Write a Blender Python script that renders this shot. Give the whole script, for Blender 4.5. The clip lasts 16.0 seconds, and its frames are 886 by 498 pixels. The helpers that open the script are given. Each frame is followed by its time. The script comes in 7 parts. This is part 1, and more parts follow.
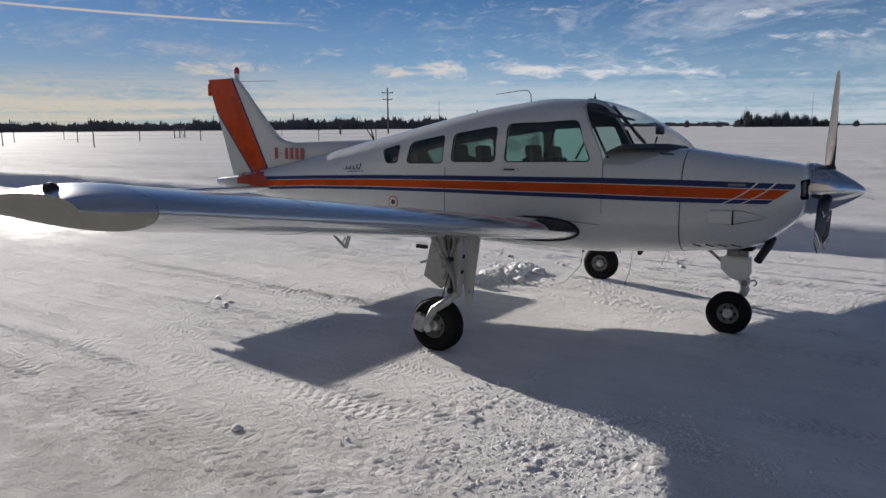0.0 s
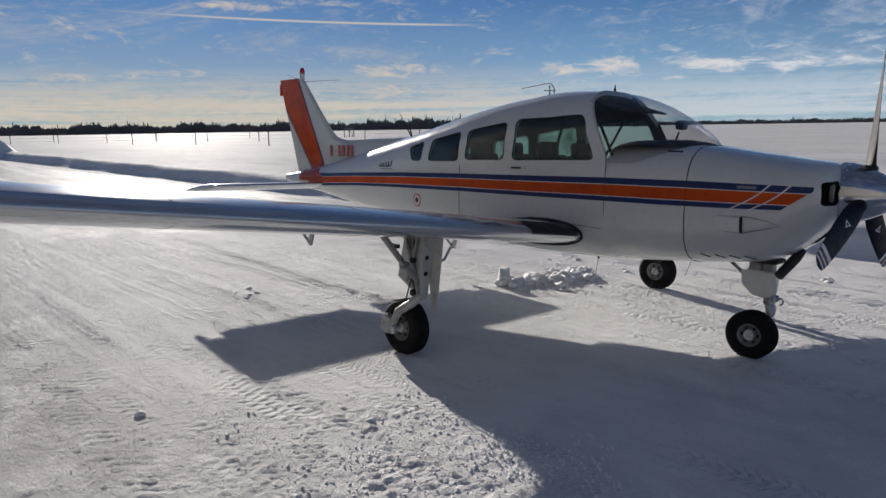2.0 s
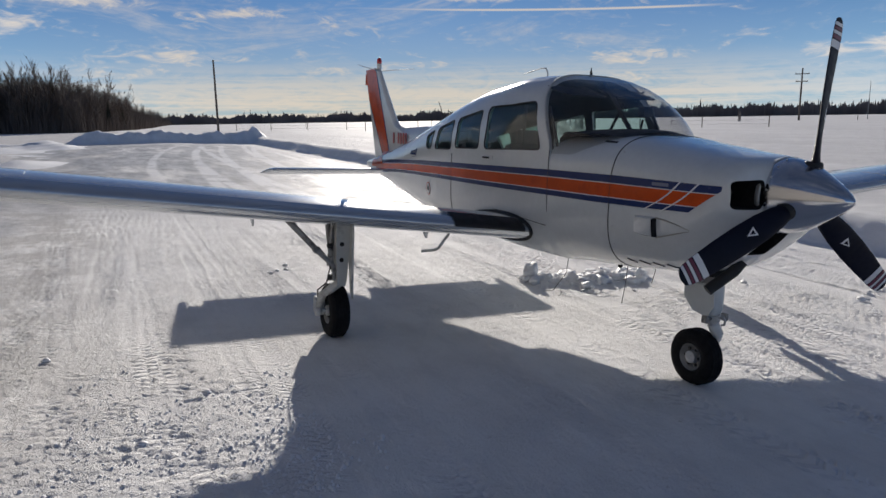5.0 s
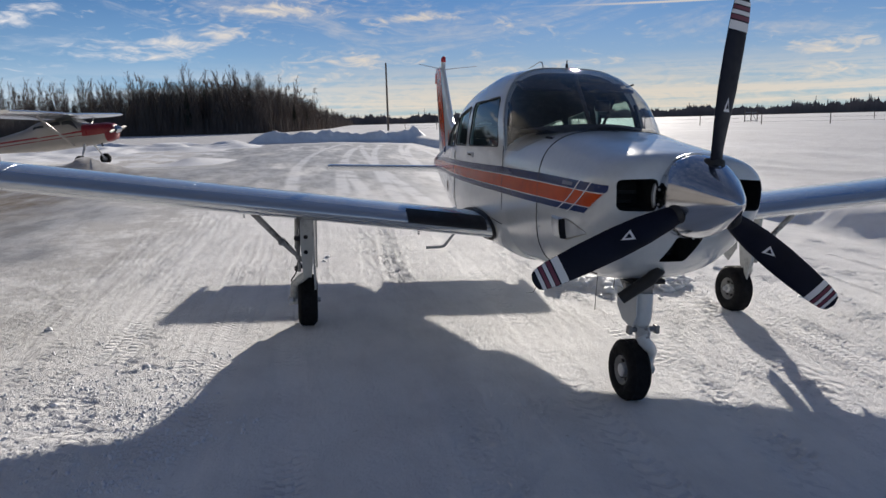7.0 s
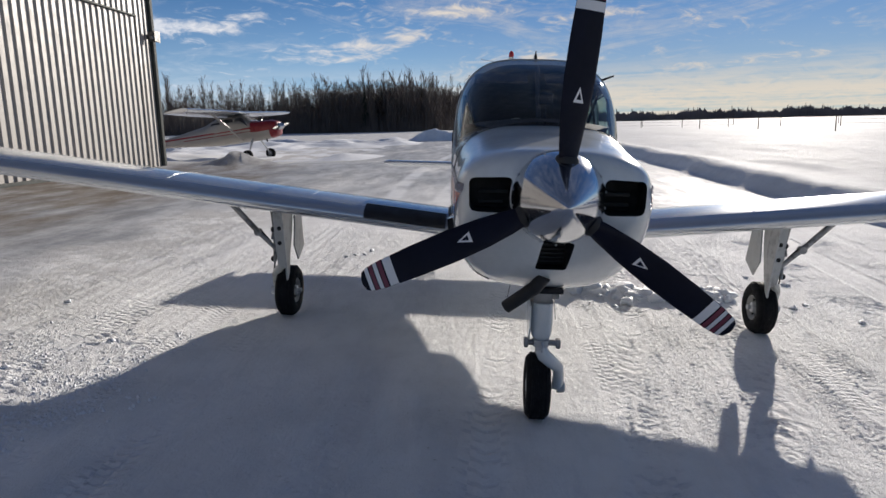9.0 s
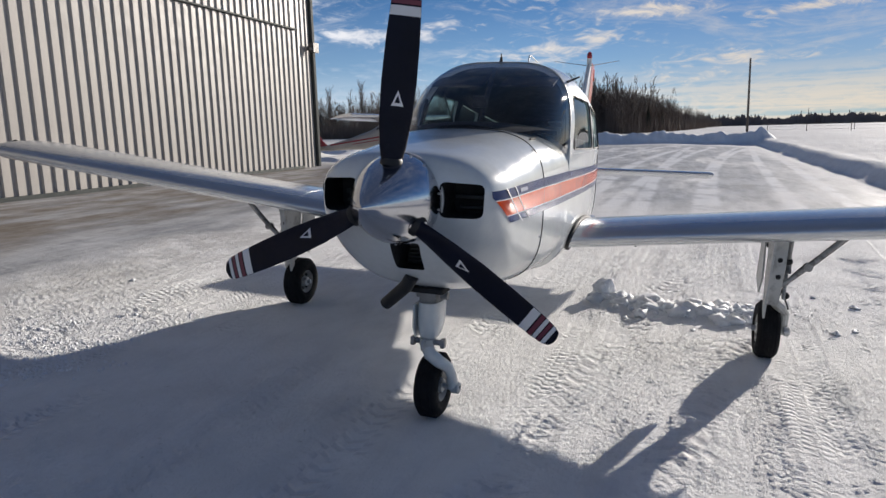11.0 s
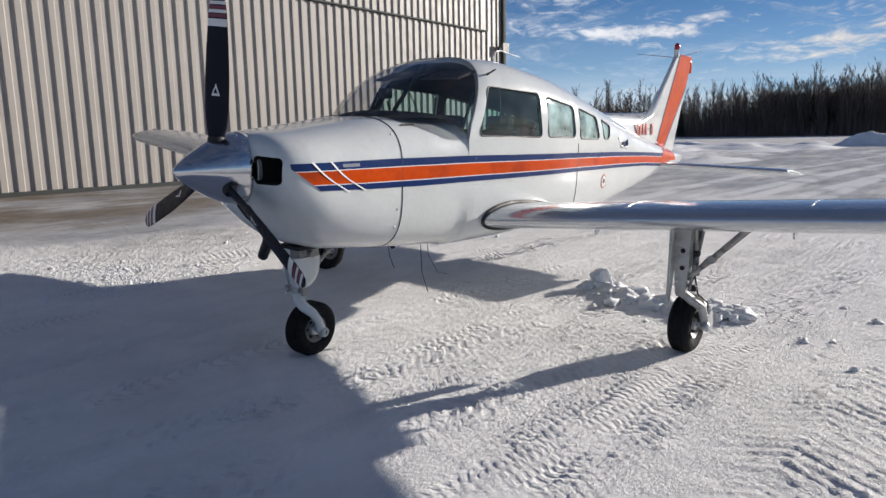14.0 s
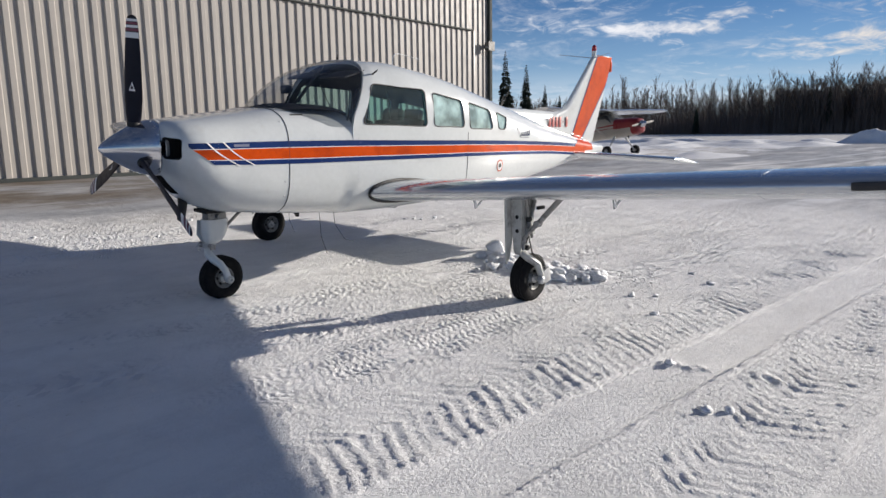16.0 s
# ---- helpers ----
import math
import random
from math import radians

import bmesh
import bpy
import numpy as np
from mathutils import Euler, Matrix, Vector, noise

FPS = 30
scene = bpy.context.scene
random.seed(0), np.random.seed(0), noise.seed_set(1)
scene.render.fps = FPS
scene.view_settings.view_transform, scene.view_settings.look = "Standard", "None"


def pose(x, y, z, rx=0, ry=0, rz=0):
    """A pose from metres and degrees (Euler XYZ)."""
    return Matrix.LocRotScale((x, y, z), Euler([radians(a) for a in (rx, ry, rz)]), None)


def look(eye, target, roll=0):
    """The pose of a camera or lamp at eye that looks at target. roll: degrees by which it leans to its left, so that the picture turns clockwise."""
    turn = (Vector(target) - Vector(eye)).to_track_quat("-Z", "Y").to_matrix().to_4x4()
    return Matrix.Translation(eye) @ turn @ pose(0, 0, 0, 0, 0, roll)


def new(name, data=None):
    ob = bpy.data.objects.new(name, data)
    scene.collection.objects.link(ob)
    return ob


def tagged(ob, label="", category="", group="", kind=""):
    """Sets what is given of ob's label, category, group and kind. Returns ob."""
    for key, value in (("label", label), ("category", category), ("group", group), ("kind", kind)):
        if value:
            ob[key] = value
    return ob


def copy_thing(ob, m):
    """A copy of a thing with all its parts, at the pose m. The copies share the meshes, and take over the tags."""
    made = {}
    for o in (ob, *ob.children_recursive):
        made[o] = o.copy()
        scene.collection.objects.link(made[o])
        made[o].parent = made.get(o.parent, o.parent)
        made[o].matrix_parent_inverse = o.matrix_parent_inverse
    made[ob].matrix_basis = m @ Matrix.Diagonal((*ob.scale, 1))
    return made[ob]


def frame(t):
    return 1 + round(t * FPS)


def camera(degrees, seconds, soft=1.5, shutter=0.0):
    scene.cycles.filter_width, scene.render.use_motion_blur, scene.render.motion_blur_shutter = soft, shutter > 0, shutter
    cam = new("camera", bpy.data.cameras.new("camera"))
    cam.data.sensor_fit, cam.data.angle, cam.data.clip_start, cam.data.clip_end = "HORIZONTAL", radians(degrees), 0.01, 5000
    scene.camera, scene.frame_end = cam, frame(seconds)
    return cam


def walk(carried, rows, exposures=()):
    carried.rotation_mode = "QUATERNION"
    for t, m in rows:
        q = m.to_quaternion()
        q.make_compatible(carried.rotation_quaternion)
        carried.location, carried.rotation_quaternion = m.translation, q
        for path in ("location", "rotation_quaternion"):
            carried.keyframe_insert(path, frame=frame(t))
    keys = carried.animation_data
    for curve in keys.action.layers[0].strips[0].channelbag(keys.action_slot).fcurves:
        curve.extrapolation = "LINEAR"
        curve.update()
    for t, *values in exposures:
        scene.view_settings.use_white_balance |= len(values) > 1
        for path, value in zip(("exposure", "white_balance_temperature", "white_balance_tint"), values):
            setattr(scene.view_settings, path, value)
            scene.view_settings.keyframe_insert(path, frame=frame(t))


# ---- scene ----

# The apron falls 2.72 degrees away from the hangar; the aeroplane and the walk are laid out on it.
SLOPE = Matrix.Rotation(radians(-2.72), 4, "X")
FALL = math.tan(radians(2.72))

# ---- camera and walk: seconds, eye, target, roll ----
cam = camera(66.3, 16.0)
PATH = [
    (0, (0.929, -6.338, 1.52), (-0.117, -4.655, 1.245), 1.0),
    (0.5, (1.167, -6.117, 1.52), (0.032, -4.493, 1.245), 1.1),
    (1, (1.44, -5.858, 1.507), (0.212, -4.304, 1.232), 1.1),
    (1.5, (1.714, -5.59, 1.521), (0.386, -4.121, 1.239), 1.2),
    (2, (1.942, -5.263, 1.536), (0.528, -3.879, 1.248), 1.1),
    (2.5, (2.207, -4.972, 1.552), (0.73, -3.657, 1.258), 1.2),
    (3, (2.412, -4.641, 1.529), (0.859, -3.418, 1.226), 1.2),
    (3.5, (2.607, -4.329, 1.545), (0.996, -3.186, 1.231), 1.3),
    (6, (3.433, -2.653, 1.612), (1.566, -2.027, 1.264), 1.2),
    (6.5, (3.545, -2.261, 1.615), (1.646, -1.743, 1.263), 0.9),
    (7, (3.637, -1.895, 1.612), (1.705, -1.515, 1.259), 1.2),
    (7.5, (3.65, -1.512, 1.632), (1.7, -1.246, 1.276), 1.0),
    (8, (3.679, -1.113, 1.657), (1.719, -0.945, 1.296), 0.9),
    (8.5, (3.641, -0.735, 1.639), (1.675, -0.704, 1.273), 1.2),
    (11, (3.435, 1.199, 1.652), (1.572, 0.574, 1.282), 1.1),
    (11.5, (3.246, 1.513, 1.647), (1.431, 0.763, 1.27), 1.1),
    (12, (3.125, 1.856, 1.615), (1.364, 0.986, 1.237), 1.0),
    (12.5, (3.044, 2.219, 1.608), (1.35, 1.225, 1.231), 1.1),
    (13, (2.923, 2.609, 1.602), (1.285, 1.528, 1.215), 1.0),
    (13.5, (2.857, 3.053, 1.624), (1.292, 1.87, 1.235), 1.0),
    (14, (2.875, 3.518, 1.625), (1.353, 2.278, 1.239), 1.0),
    (14.5, (2.858, 3.994, 1.638), (1.356, 2.733, 1.247), 1.2),
    (15, (2.918, 4.394, 1.618), (1.427, 3.12, 1.226), 1.2),
    (15.5, (2.993, 4.775, 1.598), (1.506, 3.497, 1.204), 1.3),
    (16, (3.033, 5.13, 1.61), (1.546, 3.852, 1.213), 1.2),
]
walk(cam, [(t, SLOPE @ look(eye, target, roll)) for t, eye, target, roll in PATH],
     exposures=[(0, 0.12), (3.5, 0.08), (6.0, 0.38), (8.5, 0.39), (11.0, 0.42), (14.0, 0.45), (16.0, 0.45)])

# ---- world, sun, exposure ----
SUN_ELEV, SUN_AZ = radians(14.75), radians(156.9)  # azimuth from +x, counterclockwise
world = bpy.data.worlds.new("winter_sky")
scene.world = world
world.use_nodes = True


def sky_nodes():
    nt = world.node_tree
    nt.nodes.clear()
    N, L = nt.nodes.new, nt.links.new

    def math_node(op, a, b=None, clamp=False):
        n = N("ShaderNodeMath")
        n.operation, n.use_clamp = op, clamp
        for i, v in enumerate((a, b)):
            if v is None:
                continue
            if isinstance(v, (int, float)):
                n.inputs[i].default_value = v
            else:
                L(v, n.inputs[i])
        return n.outputs[0]

    def ramp(value, lo, hi):
        n = N("ShaderNodeMapRange")
        n.interpolation_type = "SMOOTHSTEP"
        L(value, n.inputs[0])
        n.inputs[1].default_value, n.inputs[2].default_value = lo, hi
        return n.outputs[0]

    out = N("ShaderNodeOutputWorld")
    back = N("ShaderNodeBackground")
    sky = N("ShaderNodeTexSky")
    sky.sky_type, sky.sun_disc = "NISHITA", False
    sky.sun_elevation, sky.sun_rotation = SUN_ELEV, math.pi / 2 - SUN_AZ
    sky.altitude, sky.air_density, sky.dust_density, sky.ozone_density = 700, 0.8, 0.05, 3.0
    geo = N("ShaderNodeTexCoord")
    sep = N("ShaderNodeSeparateXYZ")
    L(geo.outputs["Generated"], sep.inputs[0])
    dx, dy, dz = sep.outputs
    # compass bearing and height over the horizon, in degrees
    az = math_node("ADD", math_node("MULTIPLY", math_node("ARCTAN2", math_node("MULTIPLY", dy, -1.0), math_node("MULTIPLY", dx, -1.0)), 57.29578), 180.0)
    el = math_node("MULTIPLY", math_node("ARCSINE", dz), 57.29578)

    def cloud(sa, se, detail, rough, distort, seed):
        comb = N("ShaderNodeCombineXYZ")
        L(math_node("MULTIPLY", az, sa), comb.inputs[0])
        L(math_node("MULTIPLY", math_node("POWER", math_node("MAXIMUM", el, 0.0), 0.8), se), comb.inputs[1])
        comb.inputs[2].default_value = seed
        n = N("ShaderNodeTexNoise")
        n.inputs["Scale"].default_value, n.inputs["Detail"].default_value = 1.0, detail
        n.inputs["Roughness"].default_value, n.inputs["Distortion"].default_value = rough, distort
        L(comb.outputs[0], n.inputs["Vector"])
        return n.outputs["Fac"]

    fine = cloud(0.42, 2.3, 9, 0.60, 1.6, 3.1)
    mid = cloud(0.15, 0.85, 8, 0.60, 0.9, 7.7)
    broad = cloud(0.035, 0.22, 6, 0.6, 0.5, 9.4)
    haze = cloud(0.022, 1.25, 7, 0.62, 0.5, 5.7)
    veil = cloud(0.06, 0.42, 8, 0.66, 1.8, 2.2)
    # where the clouds gather: bearing, height, half width, half height, tilt, weight
    gather = None
    for a0, e0, w, h, tilt, gain in CLOUDS:
        u = math_node("DIVIDE", math_node("SUBTRACT", az, a0), w)
        v = math_node("DIVIDE", math_node("SUBTRACT", math_node("SUBTRACT", el, e0), math_node("MULTIPLY", math_node("SUBTRACT", az, a0), tilt)), h)
        d = math_node("SQRT", math_node("ADD", math_node("MULTIPLY", u, u), math_node("MULTIPLY", v, v)))
        one = math_node("MULTIPLY", math_node("SUBTRACT", 1.0, ramp(d, 0.1, 1.15)), gain)
        gather = one if gather is None else math_node("MAXIMUM", gather, one)
    ragged = math_node("ADD", math_node("MULTIPLY", math_node("SUBTRACT", fine, 0.5), 2.1), math_node("MULTIPLY", math_node("SUBTRACT", mid, 0.5), 2.1))
    body = math_node("ADD", math_node("MULTIPLY", gather, 0.66), math_node("MULTIPLY", math_node("SUBTRACT", broad, 0.5), 0.5))
    amount = ramp(math_node("ADD", ragged, body), 0.05, 1.20)
    # thin veil over much of the sky
    amount = math_node("MAXIMUM", amount, math_node("MULTIPLY", ramp(math_node("ADD", veil, math_node("MULTIPLY", math_node("SUBTRACT", fine, 0.5), 0.3)), 0.46, 0.78), 0.42))
    # banded haze towards the horizon, deepest under the sun
    side = math_node("ADD", math_node("MULTIPLY", dx, math.cos(SUN_AZ)), math_node("MULTIPLY", dy, math.sin(SUN_AZ)))
    depth = math_node("ADD", 0.55, math_node("MULTIPLY", ramp(side, 0.75, 1.0), 0.40))
    low = math_node("MULTIPLY", ramp(math_node("ADD", haze, math_node("MULTIPLY", math_node("SUBTRACT", fine, 0.5), 0.35)), 0.34, 0.60), math_node("SUBTRACT", 1.0, ramp(el, 1.2, 5.6)))
    amount = math_node("MAXIMUM", amount, math_node("MULTIPLY", low, depth))
    # the streak that an airliner left
    line = math_node("ABSOLUTE", math_node("SUBTRACT", math_node("SUBTRACT", el, 8.05), math_node("MULTIPLY", math_node("SUBTRACT", az, 133.0), 0.024)))
    trail = math_node("MULTIPLY", math_node("SUBTRACT", 1.0, ramp(line, 0.02, 0.13)), math_node("MULTIPLY", ramp(az, 131.5, 138.0), math_node("SUBTRACT", 1.0, ramp(az, 150.0, 165.0))))
    amount = math_node("MAXIMUM", amount, math_node("MULTIPLY", trail, 0.8))
    # clouds are lit from the sun's side: near it they are warm and bright
    near = math_node("ADD", math_node("MULTIPLY", dx, math.cos(SUN_AZ) * math.cos(SUN_ELEV)),
                     math_node("ADD", math_node("MULTIPLY", dy, math.sin(SUN_AZ) * math.cos(SUN_ELEV)), math_node("MULTIPLY", dz, math.sin(SUN_ELEV))))
    warm = ramp(near, 0.6, 1.0)
    tint = N("ShaderNodeMix")
    tint.data_type = "RGBA"
    L(warm, tint.inputs[0])
    tint.inputs[6].default_value, tint.inputs[7].default_value = CLOUD_COOL, CLOUD_WARM
    # clear air: the sky model, deepened in its blue
    deep = N("ShaderNodeMix")
    deep.data_type, deep.blend_type = "RGBA", "MULTIPLY"
    deep.inputs[0].default_value = 1.0
    L(sky.outputs[0], deep.inputs[6])
    # frost haze whitens the air low over the horizon
    pale = N("ShaderNodeMix")
    pale.data_type = "RGBA"
    L(math_node("MULTIPLY", math_node("SUBTRACT", 1.0, ramp(el, -1.0, 13.0)), 0.52), pale.inputs[0])
    hue = N("ShaderNodeMix")
    hue.data_type = "RGBA"
    L(ramp(near, 0.80, 1.02), hue.inputs[0])
    hue.inputs[6].default_value, hue.inputs[7].default_value = HAZE_COOL, HAZE_WARM
    L(deep.outputs[2], pale.inputs[6]), L(hue.outputs[2], pale.inputs[7])
    deep.inputs[7].default_value = SKY_TINT
    mixed = N("ShaderNodeMix")
    mixed.data_type = "RGBA"
    L(math_node("MULTIPLY", amount, 0.9), mixed.inputs[0])
    L(pale.outputs[2], mixed.inputs[6]), L(tint.outputs[2], mixed.inputs[7])
    L(mixed.outputs[2], back.inputs[0])
    back.inputs[1].default_value = SKY_STRENGTH
    L(back.outputs[0], out.inputs[0])


SKY_STRENGTH = 0.048
SKY_TINT = (0.45, 0.75, 1.03, 1)
CLOUD_COOL, CLOUD_WARM = (14.8, 14.8, 15.4, 1), (12.6, 10.9, 8.9, 1)
HAZE_COOL, HAZE_WARM = (8.2, 11.0, 13.8, 1), (8.0, 7.3, 6.9, 1)
CLOUDS = [(161, 4.0, 9, 0.75, -0.066, 1.2), (152.5, 9.4, 6, 0.55, 0.03, 1.2), (145.7, 9.8, 4, 0.5, 0.0, 1.1), (139.5, 4.5, 6.5, 0.95, -0.03, 1.1), (126.3, 4.6, 2.6, 0.8, 0.0, 1.05), (122.0, 4.7, 3.0, 0.8, 0.0, 1.1),
          (114.8, 4.5, 5.0, 0.8, 0.0, 1.1), (107.5, 4.2, 4.5, 0.8, 0.0, 1.05), (101.3, 3.9, 3.2, 0.7, 0.0, 1.0), (94.5, 3.5, 2.0, 0.5, 0.0, 0.8), (97, 8.0, 8, 0.45, 0.05, 0.8), (95, 6.3, 5, 0.35, 0.03, 0.8),
          (191.5, 5.5, 5.5, 0.95, 0.02, 1.1), (186.2, 7.05, 2.4, 0.75, 0.0, 1.2), (181.8, 8.8, 6, 0.8, 0.03, 1.15), (171.6, 8.1, 5.5, 0.6, -0.06, 1.25), (176.5, 4.2, 9, 2.2, -0.05, 0.75), (179.2, 4.5, 1.4, 0.3, 0.0, 1.0),
          (160, 2.1, 22, 0.9, 0.0, 1.1), (141, 2.9, 9, 1.0, 0.0, 1.0), (205, 7.8, 8, 0.7, 0.02, 1.05), (194.5, 6.1, 3.5, 0.7, 0.0, 1.0), (189.6, 6.2, 4, 0.7, 0.0, 1.15)]
sky_nodes()
sun = new("sun", bpy.data.lights.new("sun", "SUN"))
sun.data.energy, sun.data.angle, sun.data.color = 5.0, radians(0.55), (1.0, 0.92, 0.83)
sun.matrix_world = look((0, 0, 0), Vector((-math.cos(SUN_AZ) * math.cos(SUN_ELEV), -math.sin(SUN_AZ) * math.cos(SUN_ELEV), -math.sin(SUN_ELEV))))
tagged(sun, "low winter sun behind thin cloud", "sun")


# ---- materials ----
def material(name, base, rough=0.5, metal=0.0, coat=0.0, vary=0.12, scale=3.0, bump=0.0, bump_scale=60.0, fine=0.0, fine_scale=40.0,
             spec=0.5, dark=None, dark_scale=1.5, dark_at=(0.55, 0.75), random_tone=0.0, rough_spread=1.0):
    """A principled surface with two scales of variation; dark: a second colour in patches (dirt, wear, painted
    reflection).
    """
    m = bpy.data.materials.new(name)
    m.use_nodes = True
    nt = m.node_tree
    N, L = nt.nodes.new, nt.links.new
    b = nt.nodes["Principled BSDF"]
    b.inputs["Metallic"].default_value, b.inputs["Roughness"].default_value = metal, rough
    b.inputs["Coat Weight"].default_value, b.inputs["Coat Roughness"].default_value = coat, 0.06
    b.inputs["Specular IOR Level"].default_value = spec
    co = N("ShaderNodeTexCoord")
    vec = co.outputs["Object"]

    def noise_tex(s, d=5, r=0.6):
        n = N("ShaderNodeTexNoise")
        n.inputs["Scale"].default_value, n.inputs["Detail"].default_value, n.inputs["Roughness"].default_value = s, d, r
        L(vec, n.inputs["Vector"])
        return n.outputs["Fac"]

    def ranged(v, a, bb, c, d):
        n = N("ShaderNodeMapRange")
        L(v, n.inputs[0])
        for i, q in enumerate((a, bb, c, d)):
            n.inputs[i + 1].default_value = q
        return n.outputs[0]

    hsv = N("ShaderNodeHueSaturation")
    hsv.inputs["Color"].default_value = (*base, 1)
    big = ranged(noise_tex(scale), 0.3, 0.7, 1 - vary, 1 + vary)
    if random_tone:
        info = N("ShaderNodeObjectInfo")
        mul = N("ShaderNodeMath")
        mul.operation = "MULTIPLY"
        L(big, mul.inputs[0])
        L(ranged(info.outputs["Random"], 0, 1, 1 - random_tone, 1 + random_tone), mul.inputs[1])
        big = mul.outputs[0]
    if fine:
        mul = N("ShaderNodeMath")
        mul.operation = "MULTIPLY"
        L(big, mul.inputs[0])
        L(ranged(noise_tex(fine_scale, 3), 0.3, 0.7, 1 - fine, 1 + fine), mul.inputs[1])
        big = mul.outputs[0]
    L(big, hsv.inputs["Value"])
    colour = hsv.outputs[0]
    if dark:
        mix = N("ShaderNodeMix")
        mix.data_type = "RGBA"
        L(ranged(noise_tex(dark_scale, 8, 0.7), *dark_at, 0, 1), mix.inputs[0])
        L(colour, mix.inputs[6])
        mix.inputs[7].default_value = (*dark, 1)
        colour = mix.outputs[2]
    L(colour, b.inputs["Base Color"])
    L(ranged(noise_tex(scale * 4, 6), 0.3, 0.7, max(0.02, rough * (1 - 0.2 * rough_spread)), min(1, rough * (1 + 0.25 * rough_spread))), b.inputs["Roughness"])
    if bump:
        bp = N("ShaderNodeBump")
        bp.inputs["Strength"].default_value, bp.inputs["Distance"].default_value = 1.0, bump
        L(noise_tex(bump_scale, 4), bp.inputs["Height"])
        L(bp.outputs[0], b.inputs["Normal"])
    return m


def glass(name, tint, haze=0.0, haze_colour=(0.5, 0.52, 0.55)):
    m = bpy.data.materials.new(name)
    m.use_nodes = True
    nt = m.node_tree
    nt.nodes.clear()
    N, L = nt.nodes.new, nt.links.new
    out, tr, gl, mix, fr = (N("ShaderNodeOutputMaterial"), N("ShaderNodeBsdfTransparent"), N("ShaderNodeBsdfGlossy"), N("ShaderNodeMixShader"), N("ShaderNodeLayerWeight"))
    tr.inputs[0].default_value = (*tint, 1)
    gl.inputs["Roughness"].default_value = 0.03
    fr.inputs["Blend"].default_value = 0.5
    pw, sc = N("ShaderNodeMath"), N("ShaderNodeMath")
    pw.operation, sc.operation = "POWER", "MULTIPLY_ADD"
    L(fr.outputs["Facing"], pw.inputs[0])
    pw.inputs[1].default_value = 4.0
    L(pw.outputs[0], sc.inputs[0])
    sc.inputs[1].default_value, sc.inputs[2].default_value = 0.75, 0.05
    df, hz = N("ShaderNodeBsdfDiffuse"), N("ShaderNodeMixShader")
    df.inputs[0].default_value = (*haze_colour, 1)
    tex = N("ShaderNodeTexNoise")
    tex.inputs["Scale"].default_value, tex.inputs["Detail"].default_value = 5.0, 7.0
    co = N("ShaderNodeTexCoord")
    L(co.outputs["Object"], tex.inputs["Vector"])
    rg = N("ShaderNodeMapRange")
    L(tex.outputs["Fac"], rg.inputs[0])
    rg.inputs[1].default_value, rg.inputs[2].default_value, rg.inputs[3].default_value, rg.inputs[4].default_value = 0.35, 0.75, haze * 0.4, haze * 1.4
    L(rg.outputs[0], hz.inputs[0])
    L(tr.outputs[0], hz.inputs[1]), L(df.outputs[0], hz.inputs[2])
    L(sc.outputs[0], mix.inputs[0]), L(hz.outputs[0], mix.inputs[1]), L(gl.outputs[0], mix.inputs[2])
    L(mix.outputs[0], out.inputs[0])
    return m


M = {}
M["white"] = material("white_gloss_paint", (0.61, 0.635, 0.63), 0.20, coat=0.6, spec=0.5, vary=0.05, scale=1.5, fine=0.03, fine_scale=25, dark=(0.50, 0.49, 0.46), dark_scale=2.2, dark_at=(0.62, 0.9))
M["gear"] = material("grimy_white_gear_paint", (0.44, 0.45, 0.44), 0.4, coat=0.1, vary=0.12, scale=5, dark=(0.13, 0.125, 0.12), dark_scale=7, dark_at=(0.52, 0.74))
M["wing"] = material("silver_white_wing_paint", (0.50, 0.53, 0.56), 0.20, metal=0.65, coat=0.35, rough_spread=0.15, vary=0.03, scale=1.2, dark=(0.42, 0.43, 0.43), dark_scale=2.0, dark_at=(0.62, 0.9))
# patches: paint wear, and mottled reflections on the fin put into the colour
M["orange"] = material("orange_paint", (0.57, 0.066, 0.004), 0.18, spec=0.22, vary=0.08, scale=2.5, fine=0.04, dark=(0.34, 0.038, 0.006), dark_scale=3.0, dark_at=(0.5, 0.72))
M["blue"] = material("navy_blue_paint", (0.010, 0.028, 0.115), 0.22, spec=0.25, vary=0.1, scale=2.5, fine=0.05)
M["red"] = material("faded_red_paint", (0.46, 0.10, 0.085), 0.4, coat=0.2, vary=0.1)
M["black"] = material("black_rubber_seal", (0.012, 0.012, 0.013), 0.6, vary=0.2)
M["tyre"] = material("tyre_rubber", (0.009, 0.009, 0.010), 0.8, spec=0.2, vary=0.25, scale=8, fine=0.2, bump=0.002, bump_scale=90)
M["rim"] = material("grey_wheel_metal", (0.24, 0.24, 0.235), 0.4, metal=0.3, vary=0.15, scale=9, dark=(0.16, 0.15, 0.14), dark_scale=12, dark_at=(0.55, 0.7))
M["steel"] = material("worn_gear_steel", (0.50, 0.51, 0.52), 0.4, metal=0.35, vary=0.15, scale=10, dark=(0.10, 0.09, 0.08), dark_scale=14, dark_at=(0.55, 0.72))
M["brace"] = material("oily_grey_steel", (0.30, 0.295, 0.285), 0.45, metal=0.4, vary=0.2, scale=9, dark=(0.04, 0.038, 0.035), dark_scale=12, dark_at=(0.5, 0.7))
M["tipface"] = material("weathered_grey_tip", (0.30, 0.30, 0.265), 0.6, vary=0.08, scale=4, fine=0.05)
M["palebar"] = material("faded_lettering", (0.15, 0.17, 0.25), 0.45, vary=0.15)
M["chrome"] = material("polished_spinner_aluminium", (0.60, 0.61, 0.63), 0.15, metal=1.0, rough_spread=0.2, vary=0.03, scale=4)
